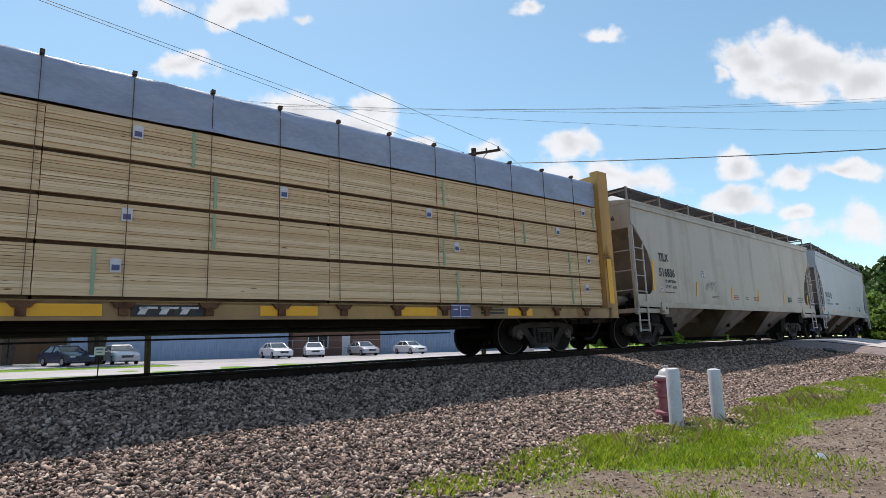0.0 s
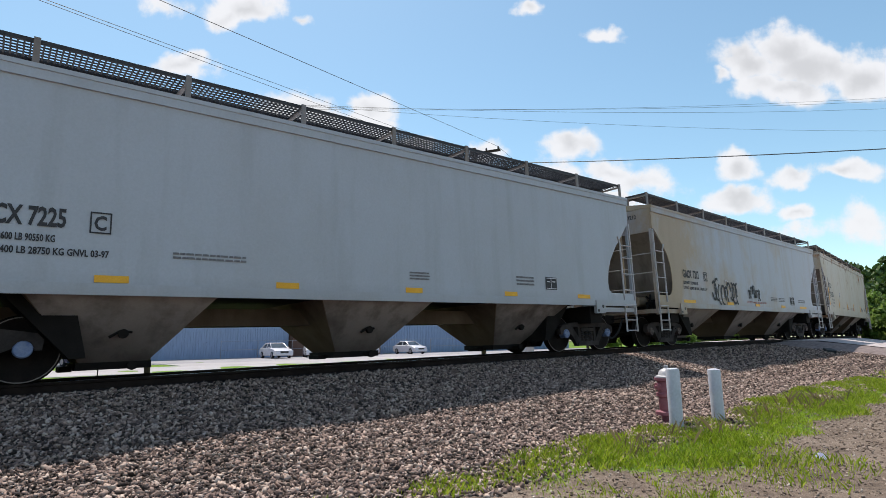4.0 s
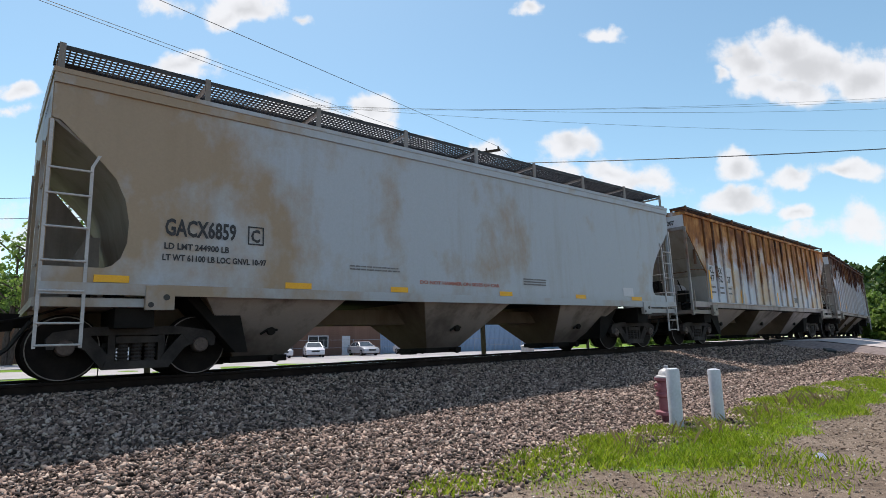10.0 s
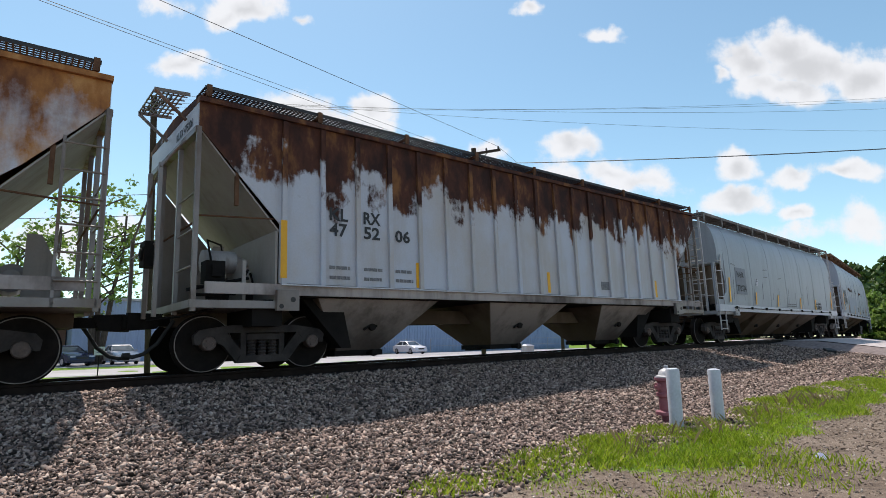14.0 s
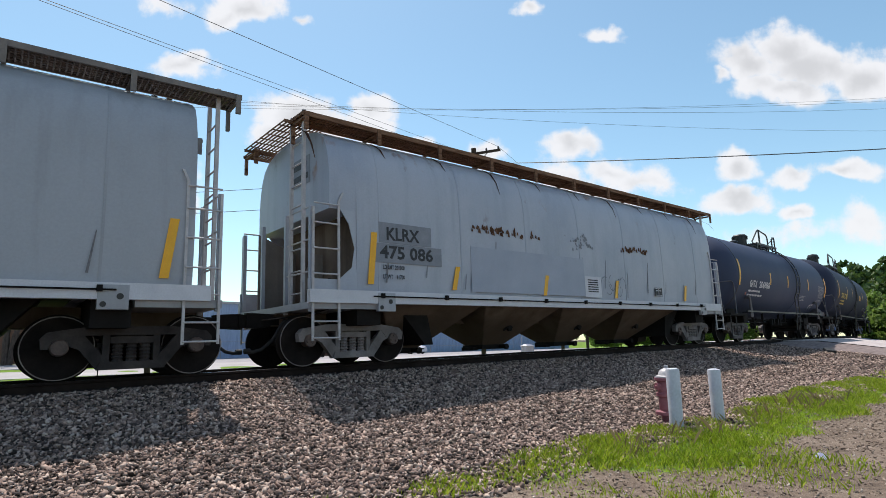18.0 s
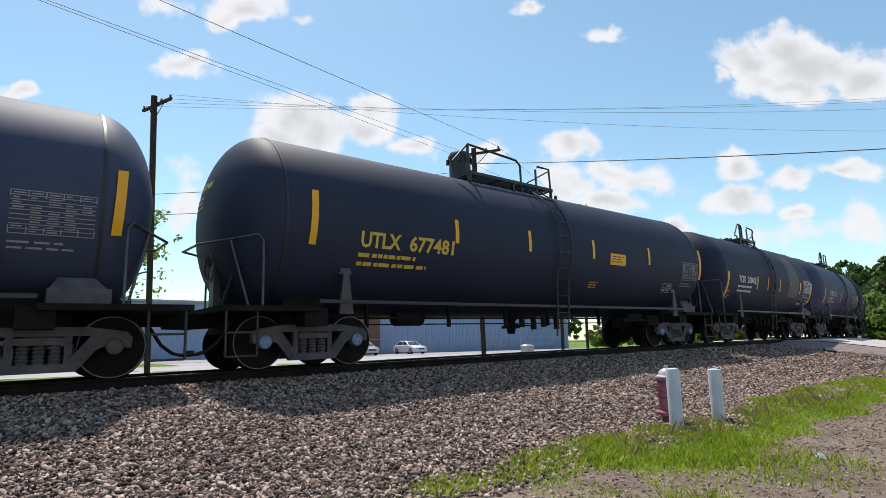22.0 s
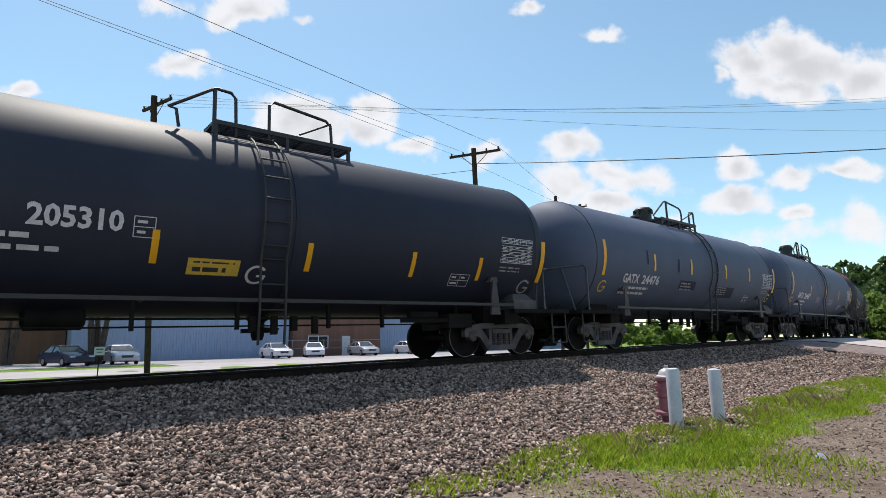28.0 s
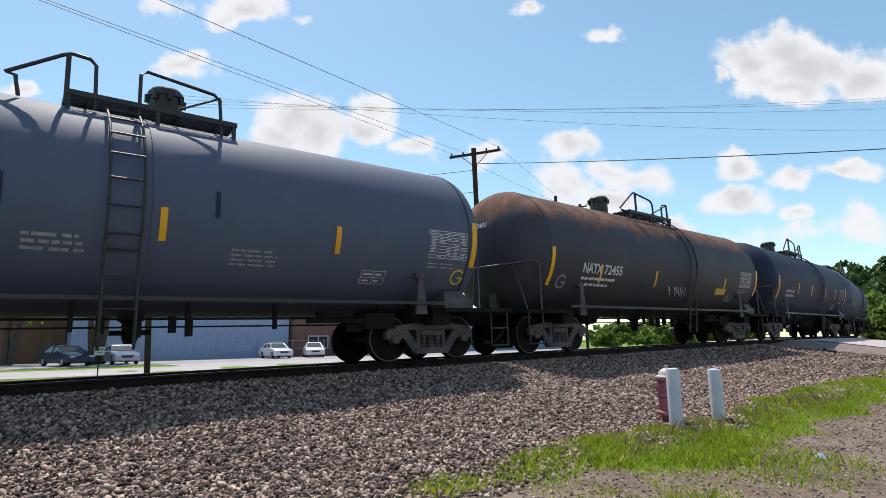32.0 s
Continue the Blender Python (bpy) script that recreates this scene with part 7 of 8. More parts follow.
def shed(name, x0, x1, y0, y1, top, mat, label, ribbed=True):
    b = new(name)
    tagged(b, label, "building")
    part("wall", Solid().box(x0, x1, y0 + 0.03, y0 + 0.28, -0.8, top).box(x0, x0 + 0.25, y0 + 0.28, y1, -0.8, top).box(x1 - 0.25, x1, y0 + 0.28, y1, -0.8, top).box(x0, x1, y1 - 0.25, y1, -0.8, top), mat, b)
    part("roof", Solid().box(x0 - 0.3, x1 + 0.3, y0 - 0.3, y1 + 0.3, top, top + 0.22), ROOF_STEEL, b)
    if ribbed:
        def panel():
            sol = Solid().box(0, 0.98, 0.0, 0.03, -0.8, top - 0.02)
            for i in range(4):
                sol.box(0.06 + i * 0.245, 0.11 + i * 0.245, -0.035, 0.0, -0.8, top - 0.02)
            return sol.mesh("panel", [mat])
        me = kept(("panel", mat.name, top), panel)
        for i in range(int(x1 - x0)):
            p = part("panel", me, None, b)
            p.location = (x0 + i, y0 - 0.002, 0)
    else:
        me = kept(("course", round(x1 - x0, 1)), lambda: Solid().box(0, x1 - x0, 0, 0.03, 0, 0.17).mesh("brick_course", [mat]))
        for i in range(int((top + 0.8) / 0.2)):
            p = part("brick_course", me, None, b)
            p.location = (x0, y0 + 0.002, -0.78 + i * 0.2)
    return b


shed("metal_shed", 5.0, 24.4, 57.6, 80, 4.6, BLUE_STEEL, "long blue corrugated metal shed behind the parking lot")
brick = shed("brick_building", 24.6, 35.4, 57.0, 78, 4.0, BRICKS, "low brown brick building between metal sheds", False)
shed("metal_shed", 35.7, 72.0, 59.0, 84, 4.6, BLUE_STEEL, "blue corrugated metal shed beside the brick building")
shed("brick_building", -28.0, 4.9, 62.0, 78, 3.2, BRICKS, "low brown brick building behind the lot", False)
DOOR_WHITE = grainy("white_door_paint", (0.6, 0.6, 0.6), (0.72, 0.72, 0.72), 2, 0.5)
dr = part("door", Solid().box(30.4, 31.4, 56.93, 56.99, -0.78, 1.35), DOOR_WHITE, brick, "white steel door")
part("door_handle", Solid().box(31.2, 31.3, 56.88, 56.93, 0.2, 0.3), BLACK_BAR, dr)
win = part("window", Solid().box(26.4, 28.6, 56.94, 56.99, 0.1, 1.3), grainy("dark_window_glass", (0.02, 0.025, 0.03), (0.05, 0.055, 0.06), 3, 0.1), brick)
part("window_frame", Solid().box(26.3, 28.7, 56.91, 56.96, 1.3, 1.4).box(26.3, 28.7, 56.91, 56.96, 0.0, 0.1).box(26.3, 26.4, 56.91, 56.96, 0.1, 1.3).box(28.6, 28.7, 56.91, 56.96, 0.1, 1.3).box(27.45, 27.55, 56.91, 56.96, 0.1, 1.3), DOOR_WHITE, win)

# ---- parked cars ----
GLASS = grainy("dark_car_glass", (0.03, 0.04, 0.05), (0.07, 0.085, 0.1), 2, 0.08)
TYRE = grainy("black_tyre_rubber", (0.012, 0.012, 0.012), (0.03, 0.03, 0.03), 9, 0.85)
ALLOY = grainy("silver_wheel_rim", (0.35, 0.35, 0.36), (0.5, 0.5, 0.5), 9, 0.35, 0.8)
LAMP = grainy("clear_headlight_lens", (0.55, 0.57, 0.6), (0.7, 0.72, 0.75), 9, 0.15)


def sedan(x, y, turn, paint, label):
    car = new("parked_car")
    car.matrix_basis = pose(x, y, -0.775, 0, 0, turn)
    tagged(car, label, "car", "parked cars")
    hull = [(-2.25, 0.42), (-2.28, 0.72), (-2.15, 0.92), (-1.55, 0.98), (0.85, 0.98), (1.85, 0.84), (2.22, 0.70), (2.28, 0.45), (2.15, 0.24), (-2.1, 0.24)]
    lofts = Solid()
    n = len(hull)
    ys = [(-0.88, 0.95), (-0.80, 1.0), (0.80, 1.0), (0.88, 0.95)]
    v = []
    for yy, k in ys:
        v += [(px * k, yy, 0.55 + (pz - 0.55) * (0.9 if k < 1 else 1)) for px, pz in hull]
    f = [tuple(range(n)), tuple(range(4 * n - 1, 3 * n - 1, -1))]
    for r in range(3):
        f += [(r * n + i, (r + 1) * n + i, (r + 1) * n + (i + 1) % n, r * n + (i + 1) % n) for i in range(n)]
    lofts.add(v, f)
    body = part("body", lofts, paint, car, smooth=35)
    cab = Solid()
    low, high = [(-1.75, -0.78), (0.95, -0.78), (0.95, 0.78), (-1.75, 0.78)], [(-1.0, -0.62), (0.15, -0.62), (0.15, 0.62), (-1.0, 0.62)]
    cab.add([(a, b, 0.96) for a, b in low] + [(a, b, 1.40) for a, b in high], [(0, 1, 5, 4), (1, 2, 6, 5), (2, 3, 7, 6), (3, 0, 4, 7), (4, 5, 6, 7), (3, 2, 1, 0)])
    part("cabin_glass", cab, GLASS, car)
    part("roof", Solid().taper((-1.06, 0.22, -0.66, 0.66), 1.39, (-0.95, 0.1, -0.58, 0.58), 1.45), paint, car)
    pil = Solid()
    for sy in (-1, 1):
        for (xa, xb) in ((0.95, 0.16), (-0.38, -0.38), (-1.75, -1.02)):
            pil.tube([(xa, sy * 0.79, 0.96), (xb, sy * 0.63, 1.40)], 0.035, 5)
    part("pillars", pil, paint, car)
    for sx in (-1.38, 1.38):
        for sy in (-0.80, 0.80):
            w = part("wheel", kept("car_wheel", lambda: Solid().turned([(-0.10, 0.2), (-0.10, 0.30), (-0.07, 0.325), (0.07, 0.325), (0.10, 0.30), (0.10, 0.2)], "y", 18).mesh("wheel", [TYRE], 40)), None, car)
            w.location = (sx, sy, 0.325)
            part("rim", kept("car_rim", lambda: Solid().turned([(-0.108, 0.05), (-0.108, 0.2), (0.108, 0.2), (0.108, 0.05)], "y", 14).mesh("rim", [ALLOY], 40)), None, w)
    for sy in (-0.62, 0.62):
        part("headlight", Solid().box(2.08, 2.24, sy - 0.17, sy + 0.17, 0.60, 0.72), LAMP, body)
    part("grille", Solid().box(2.18, 2.27, -0.38, 0.38, 0.48, 0.66), BLACK_BAR, body)
    part("bumper", Solid().box(2.15, 2.31, -0.80, 0.80, 0.30, 0.46), paint, body)
    for sy in (-0.93, 0.93):
        part("mirror", Solid().box(0.62, 0.74, sy - 0.08, sy + 0.08, 0.95, 1.07), paint, body)
    return car


NAVY = grainy("dark_blue_car_paint", (0.012, 0.02, 0.05), (0.02, 0.03, 0.07), 2, 0.2, 0.0, 90, 0.02)
SILVER = grainy("silver_car_paint", (0.42, 0.43, 0.44), (0.5, 0.51, 0.52), 2, 0.25, 0.2, 90, 0.02)
WHITE_CAR = grainy("white_car_paint", (0.66, 0.66, 0.66), (0.74, 0.74, 0.74), 2, 0.25, 0.0, 90, 0.02)
sedan(4.0, 48.6, -70, NAVY, "dark blue sedan parked on the lot")
sedan(7.5, 49.5, -86, SILVER, "silver sedan parked beside a tree")
sedan(21.0, 52.5, -92, WHITE_CAR, "white sedan parked before the blue shed")
sedan(25.0, 52.8, -110, WHITE_CAR, "white car parked before the brick building")
sedan(30.8, 53.0, -95, SILVER, "pale silver sedan parked before the brick building")
sedan(37.2, 53.5, -90, WHITE_CAR, "white sedan parked at the lot's end")

# ---- poles and wires ----
POLE = grainy("weathered_pole_wood", (0.035, 0.025, 0.02), (0.085, 0.062, 0.05), 2, 0.9, 0.0, 25, 0.3, "Object", (6, 6, 0.6))
WIRE = grainy("black_cable", (0.01, 0.01, 0.011), (0.025, 0.025, 0.026), 4, 0.6)
PORCELAIN = grainy("brown_insulator", (0.03, 0.02, 0.016), (0.06, 0.04, 0.03), 9, 0.3)


def utility_pole(base, top, arm_dir, arm=1.25, drop=0.35, label="weathered wooden utility pole with one crossarm", count=4):
    b, t = Vector(base), Vector(top)
    ob = new("utility_pole")
    ob.location = b
    tagged(ob, label, "utility pole", "poles beyond the track")
    d = t - b
    sol = Solid()
    sol.tube([(0, 0, -0.5), tuple(d * 0.5), tuple(d)], 0.135, 10)
    part("pole", sol, POLE, ob, smooth=50)
    a = Vector((math.cos(arm_dir), math.sin(arm_dir), 0))
    c = d - d.normalized() * drop
    e0, e1 = c - a * arm, c + a * arm
    nrm = Vector((-a.y, a.x, 0)) * 0.05
    bar = Solid()
    v = []
    for p in (e0, e1):
        for q in (-1, 1):
            for z in (-0.06, 0.06):
                v.append(tuple(p + nrm * q + Vector((0, 0, z)) + nrm * 2.6))
    bar.add(v, [(0, 1, 3, 2), (4, 6, 7, 5), (0, 4, 5, 1), (2, 3, 7, 6), (0, 2, 6, 4), (1, 5, 7, 3)])
    cross = part("crossarm", bar, POLE, ob)
    tips = []
    for i in range(count):
        f = -0.92 + 1.84 * i / (count - 1)
        p = c + a * arm * f + nrm * 2.6
        part("insulator", Solid().turned([(0.05, 0.02), (0.12, 0.055), (0.15, 0.035), (0.18, 0.05), (0.22, 0.02)], "z", 8, tuple(p)), PORCELAIN, cross, smooth=50)
        tips.append(b + p + Vector((0, 0, 0.2)))
    for k in (-1, 1):
        part("brace", Solid().tube([tuple(c + a * arm * 0.55 * k + nrm * 2.6), tuple(c - d.normalized() * 0.75)], 0.018, 5), POLE, ob)
    return tips


def wire(points, r=0.012, sag=0.0, label="thin black overhead wire", steps=14):
    a, b = Vector(points[0]), Vector(points[1])
    line = []
    for i in range(steps + 1):
        f = i / steps
        line.append(tuple(a.lerp(b, f) - Vector((0, 0, 4 * sag * f * (1 - f)))))
    ob = part("overhead_wire", Solid().tube(line, r, 5), WIRE, smooth=60)
    tagged(ob, label, "wire", "wires over the track")


def ahead_point(px, py, depth):
    """A point that far along the lens axis, in the direction of a place in the wide view (1568 by 882)."""
    m = STAND.to_3x3()
    return EYE + (m.col[0] * (px - 784) / 990.8 + m.col[1] * (441 - py) / 990.8 - m.col[2]) * depth


def down_to(px, py, z):
    d = ahead_point(px, py, 1.0) - EYE
    return EYE + d * ((z - EYE.z) / d.z)


A_TOP = ahead_point(273, 170, 25.0)
A_FOOT = ahead_point(261, 662, 25.4)
A_FOOT.z = -0.8
B_TOP = ahead_point(838, 263, 30.0)
B_FOOT = ahead_point(858, 650, 30.0)
B_FOOT.z = -0.8
C_TOP = ahead_point(983, 348, 46.0)
C_FOOT = C_TOP.copy()
C_FOOT.z = -0.8
D_TOP = ahead_point(1026, 362, 52.0)
D_FOOT = D_TOP.copy()
D_FOOT.z = -0.8
tips_a = utility_pole(A_FOOT, A_TOP, radians(-72), 1.15)
tips_b = utility_pole(B_FOOT, B_TOP, radians(-62), 1.45, 0.25, "leaning wooden utility pole with one crossarm", 5)
utility_pole(C_FOOT, C_TOP, radians(-60), 0.3, 0.9, "plain wooden pole beyond the track", 2)
utility_pole(D_FOOT, D_TOP, radians(-60), 0.6, 0.2, "far wooden pole with a short crossarm", 3)
# wires that pass over the camera to the leaning pole
for (px, py), tip in (((52, -6), tips_b[0]), ((66, -6), tips_b[1])):
    wire((ahead_point(px, py, 11.0), tip), 0.007)
wire((ahead_point(268, -6, 12.5), tips_b[4]), 0.009)
for tip, q in ((tips_b[0], (1010, 370)), (tips_b[4], (990, 352))):
    wire((tip, ahead_point(q[0], q[1], 46)), 0.008)
# the service cable to the right
wire((B_FOOT + (B_TOP - B_FOOT) * 0.93, ahead_point(1580, 263, 20.0)), 0.020, 0.10, "thick black service cable")
wire((ahead_point(-20, 352, 24.0), B_FOOT + (B_TOP - B_FOOT) * 0.90), 0.014, 0.3, "black cable between poles")
wire((ahead_point(-20, 388, 24.0), B_FOOT + (B_TOP - B_FOOT) * 0.80), 0.014, 0.3, "black cable between poles")
# the line of wires from the far pole to the right
for i, (tip, q) in enumerate(zip(tips_a, ((1590, 172), (1590, 178), (1590, 192), (1590, 232)))):
    wire((tip, ahead_point(q[0], q[1], 34.0)), 0.007, 0.45)

# ---- small things beyond the track ----
SIGN_BLUE = grainy("blue_and_white_sign_face", (0.5, 0.55, 0.6), (0.62, 0.66, 0.7), 4, 0.5)
sg = new("roadside_sign")
p = down_to(172, 668, -0.8)
sg.location = (p.x, p.y, -0.8)
tagged(sg, "small pale sign on a thin steel post", "sign")
part("post", Solid().tube([(0, 0, -0.3), (0, 0, 1.3)], 0.025, 6), UNDER, sg)
part("sign_face", Solid().box(-0.20, 0.20, -0.05, -0.03, 0.95, 1.32), SIGN_BLUE, sg)
part("lettering", Solid().box(-0.14, 0.14, -0.056, -0.05, 1.18, 1.24).box(-0.10, 0.10, -0.056, -0.05, 1.06, 1.10), LABEL_BLUE, sg)
BOX_STEEL = grainy("galvanised_cabinet_steel", (0.34, 0.35, 0.36), (0.46, 0.47, 0.48), 2, 0.5, 0.4)
bx = new("signal_cabinet")
bx.location = (27.5, 26.0, -0.8)
tagged(bx, "small grey steel trackside cabinet with a thin mast", "cabinet")
part("case", Solid().box(-0.35, 0.35, -0.25, 0.25, 0.0, 0.95), BOX_STEEL, bx)
part("lid", Solid().taper((-0.39, 0.39, -0.29, 0.29), 0.95, (-0.2, 0.2, -0.12, 0.12), 1.06), BOX_STEEL, bx)
part("mast", Solid().tube([(-0.5, 0, -0.2), (-0.5, 0, 2.4)], 0.03, 6), BOX_STEEL, bx)
fence = new("chain_fence")
tagged(fence, "thin steel fence before the sheds", "fence")
for i in range(15):
    part("post", kept("fence_post", lambda: Solid().tube([(0, 0, -0.3), (0, 0, 1.75)], 0.03, 6).mesh("post", [BOX_STEEL], 60)), None, fence).location = (17 + i * 3.6, 56.2, -0.8)
for z in (0.05, 0.9):
    part("fence_rail", Solid().tube([(17, 56.2, z), (67.4, 56.2, z)], 0.02, 5), BOX_STEEL, fence)


# ---- beside the camera: bollards, hydrant ----
def foot(px, py):
    z = -0.8
    for _ in range(8):
        p = down_to(px, py, z)
        z = float(ground_height(p.x, p.y)[0])
    return Vector((p.x, p.y, z))


BOLLARD = grainy("chalky_white_post_paint", (0.50, 0.53, 0.56), (0.63, 0.66, 0.68), 3.0, 0.6, 0.0, 30, 0.15)
for px, py, tall, lean in ((1198, 757, 0.80, 0.0), (1272, 744, 0.76, -1.0)):
    p = foot(px, py)
    r = 0.092
    b = new("bollard")
    b.matrix_basis = Matrix.Translation(p) @ pose(0, 0, 0, 0, lean, 0)
    tagged(b, "white painted steel post filled with concrete" if lean == 0 else "white painted steel post leaning slightly in the grass", "bollard", "posts guarding the hydrant")
    part("pipe", Solid().turned([(-0.3, r), (tall - 0.02, r), (tall - 0.006, r - 0.006), (tall - 0.006, r - 0.02)], "z", 28), BOLLARD, b, smooth=40)
    part("cap", Solid().turned([(tall - 0.05, r - 0.012), (tall - 0.004, r - 0.012), (tall + 0.006, r * 0.6), (tall + 0.008, 0.01)], "z", 24), BOLLARD, b, "mortar fill", 50)
HYDRANT_RED = grainy("faded_red_hydrant_paint", (0.24, 0.075, 0.095), (0.36, 0.15, 0.17), 6.0, 0.6, 0.0, 40, 0.2)
HYDRANT_TOP = grainy("silver_hydrant_paint", (0.42, 0.42, 0.41), (0.60, 0.60, 0.58), 6.0, 0.5, 0.1, 40, 0.2)
p = foot(1186, 747)
hy = new("fire_hydrant")
hy.location = p
tagged(hy, "faded red fire hydrant with a silver bonnet", "fire hydrant")
k = 1.06
hy.scale = (1.0, 1.0, 0.88)
part("barrel", Solid().turned([(-0.2, 0.10 * k), (0.10, 0.10 * k), (0.12, 0.18 * k), (0.17, 0.18 * k), (0.19, 0.115 * k), (0.22, 0.125 * k), (0.40, 0.125 * k), (0.42, 0.155 * k), (0.47, 0.155 * k), (0.49, 0.125 * k), (0.54, 0.13 * k), (0.66, 0.13 * k), (0.68, 0.165 * k), (0.72, 0.165 * k)], "z", 24), HYDRANT_RED, hy, smooth=40)
part("bonnet", Solid().turned([(0.72, 0.155 * k), (0.745, 0.155 * k), (0.76, 0.115 * k), (0.82, 0.10 * k), (0.86, 0.065 * k), (0.875, 0.03), (0.92, 0.03), (0.925, 0.01)], "z", 24), HYDRANT_TOP, hy, "silver domed bonnet", 40)
for ang, rr in ((150, 0.060), (-30, 0.060), (-120, 0.075)):
    w = radians(ang)
    d = Vector((math.cos(w), math.sin(w), 0))
    part("outlet_cap", Solid().tube([tuple(d * 0.08 + Vector((0, 0, 0.58))), tuple(d * 0.175 + Vector((0, 0, 0.58)))], rr, 12).tube([tuple(d * 0.175 + Vector((0, 0, 0.58))), tuple(d * 0.205 + Vector((0, 0, 0.58)))], rr * 0.45, 5), HYDRANT_RED, hy, smooth=40)
for i in range(8):
    w = 2 * math.pi * i / 8
    part("bolt", kept("hydrant_bolt", lambda: Solid().turned([(-0.03, 0.014), (0.035, 0.014)], "z", 6).mesh("bolt", [HYDRANT_RED])), None, hy).location = (0.155 * math.cos(w), 0.155 * math.sin(w), 0.145)


# ---- stones, grass, trees ----
def numpy_mesh(name, verts, faces, mat, smooth=False):
    me = bpy.data.meshes.new(name)
    n, k = faces.shape
    me.vertices.add(len(verts))
    me.vertices.foreach_set("co", verts.astype(np.float32).ravel())
    me.loops.add(n * k)
    me.loops.foreach_set("vertex_index", faces.astype(np.int32).ravel())
    me.polygons.add(n)
    me.polygons.foreach_set("loop_start", np.arange(0, n * k, k, dtype=np.int32))
    me.update(calc_edges=True)
    me.validate()
    me.materials.append(mat)
    if smooth:
        me.shade_smooth()
    return me


def island_mat(name, stops, rough=0.9, scale=30.0, translucent=0.0):
    m, nt, b = shader(name, rough)
    geo = nt.nodes.new("ShaderNodeNewGeometry")
    col = ramp(nt, geo.outputs["Random Per Island"], *stops)
    fine = link_noise(nt, scale, 4, 0.6)
    col = blend(nt, 0.45, col, ramp(nt, fine, (0.3, (0.6, 0.6, 0.6)), (0.7, (1.15, 1.15, 1.15))), "MULTIPLY")
    nt.links.new(col, b.inputs["Base Color"])
    if translucent:
        tr = nt.nodes.new("ShaderNodeBsdfTranslucent")
        nt.links.new(col, tr.inputs["Color"])
        mx = nt.nodes.new("ShaderNodeMixShader")
        mx.inputs[0].default_value = translucent
        nt.links.new(b.outputs[0], mx.inputs[1])
        nt.links.new(tr.outputs[0], mx.inputs[2])
        nt.links.new(mx.outputs[0], nt.nodes["Material Output"].inputs["Surface"])
    return m


rng = np.random.default_rng(7)
CUBE = np.array([(-1, -1, -1), (1, -1, -1), (1, 1, -1), (-1, 1, -1), (-1, -1, 1), (1, -1, 1), (1, 1, 1), (-1, 1, 1)], float)
CUBE_F = np.array([(0, 3, 2, 1), (4, 5, 6, 7), (0, 1, 5, 4), (1, 2, 6, 5), (2, 3, 7, 6), (3, 0, 4, 7)])


def turns(count, tilt):
    """Random rotation matrices."""
    q = rng.normal(size=(count, 4))
    q[:, 1:3] *= tilt
    q /= np.linalg.norm(q, axis=1)[:, None]
    w, x, y, z = q.T
    return np.stack([np.stack([1 - 2 * (y * y + z * z), 2 * (x * y - z * w), 2 * (x * z + y * w)], 1), np.stack([2 * (x * y + z * w), 1 - 2 * (x * x + z * z), 2 * (y * z - x * w)], 1), np.stack([2 * (x * z - y * w), 2 * (y * z + x * w), 1 - 2 * (x * x + y * y)], 1)], 1)


def plan(s, n):
    h = np.interp(s, S_ARC, HEAD)
    return np.interp(s, S_ARC, TRACK_X) - n * np.sin(h), np.interp(s, S_ARC, TRACK_Y) + n * np.cos(h)


def stones(name, s, n, size, mat, label, lift=0.35):
    x, y = plan(s, n)
    z = ground_height(x, y)
    c = len(x)
    shape = CUBE[None] * rng.uniform(0.35, 1.0, (c, 8, 3))
    shape *= (size[:, None] * np.stack([rng.uniform(0.85, 1.45, c), rng.uniform(0.6, 1.0, c), rng.uniform(0.25, 0.55, c)], 1))[:, None, :]
    v = np.einsum("cij,ckj->cki", turns(c, 0.42), shape) + np.stack([x, y, z + size * lift], 1)[:, None, :]
    f = (CUBE_F[None] + (np.arange(c) * 8)[:, None, None]).reshape(-1, 4)
    ob = new(name, numpy_mesh(name, v.reshape(-1, 3), f, mat))
    return tagged(ob, label, "gravel", kind="stuff")


BALLAST = island_mat("broken_ballast_stone", ((0.0, (0.03, 0.024, 0.022)), (0.35, (0.200, 0.140, 0.121)), (0.75, (0.395, 0.282, 0.236)), (1.0, (0.60, 0.47, 0.40))), 0.9, 40)
DIRT_STONE = island_mat("dusty_dirt_pebbles", ((0.0, (0.08, 0.06, 0.05)), (0.5, (0.27, 0.20, 0.16)), (0.9, (0.40, 0.32, 0.265)), (1.0, (0.56, 0.48, 0.41))), 0.95, 40)
cnt = 137000
s = -2.5 + 19.5 * rng.uniform(0, 1, cnt) ** 1.25
n = rng.uniform(-6.75, -0.88, cnt)
keep = rng.uniform(0, 1, cnt) < np.clip((n + 6.85) / 0.6, 0, 1)
stones("ballast_stones", s[keep], n[keep], 0.009 + 0.028 * rng.uniform(0, 1, keep.sum()) ** 2.1, BALLAST, "loose grey and tan ballast stones on the bank")
cnt = 34000
s, n = rng.uniform(17, 46, cnt), rng.uniform(-6.6, -0.88, cnt)
keep = (s < 26.3 - 0.35 * n) | (s > 35.3 - 0.35 * n)
stones("far_ballast_stones", s[keep], n[keep], rng.uniform(0.018, 0.042, keep.sum()), BALLAST, "ballast stones farther along the bank")
cnt = 22000
s, n = rng.uniform(1, 17, cnt), rng.uniform(-9.6, -6.3, cnt)
stones("scattered_stones", s, n, 0.005 + 0.017 * rng.uniform(0, 1, cnt) ** 2.5, DIRT_STONE, "small stones scattered over dirt and grass", 0.2)
cnt = 2600
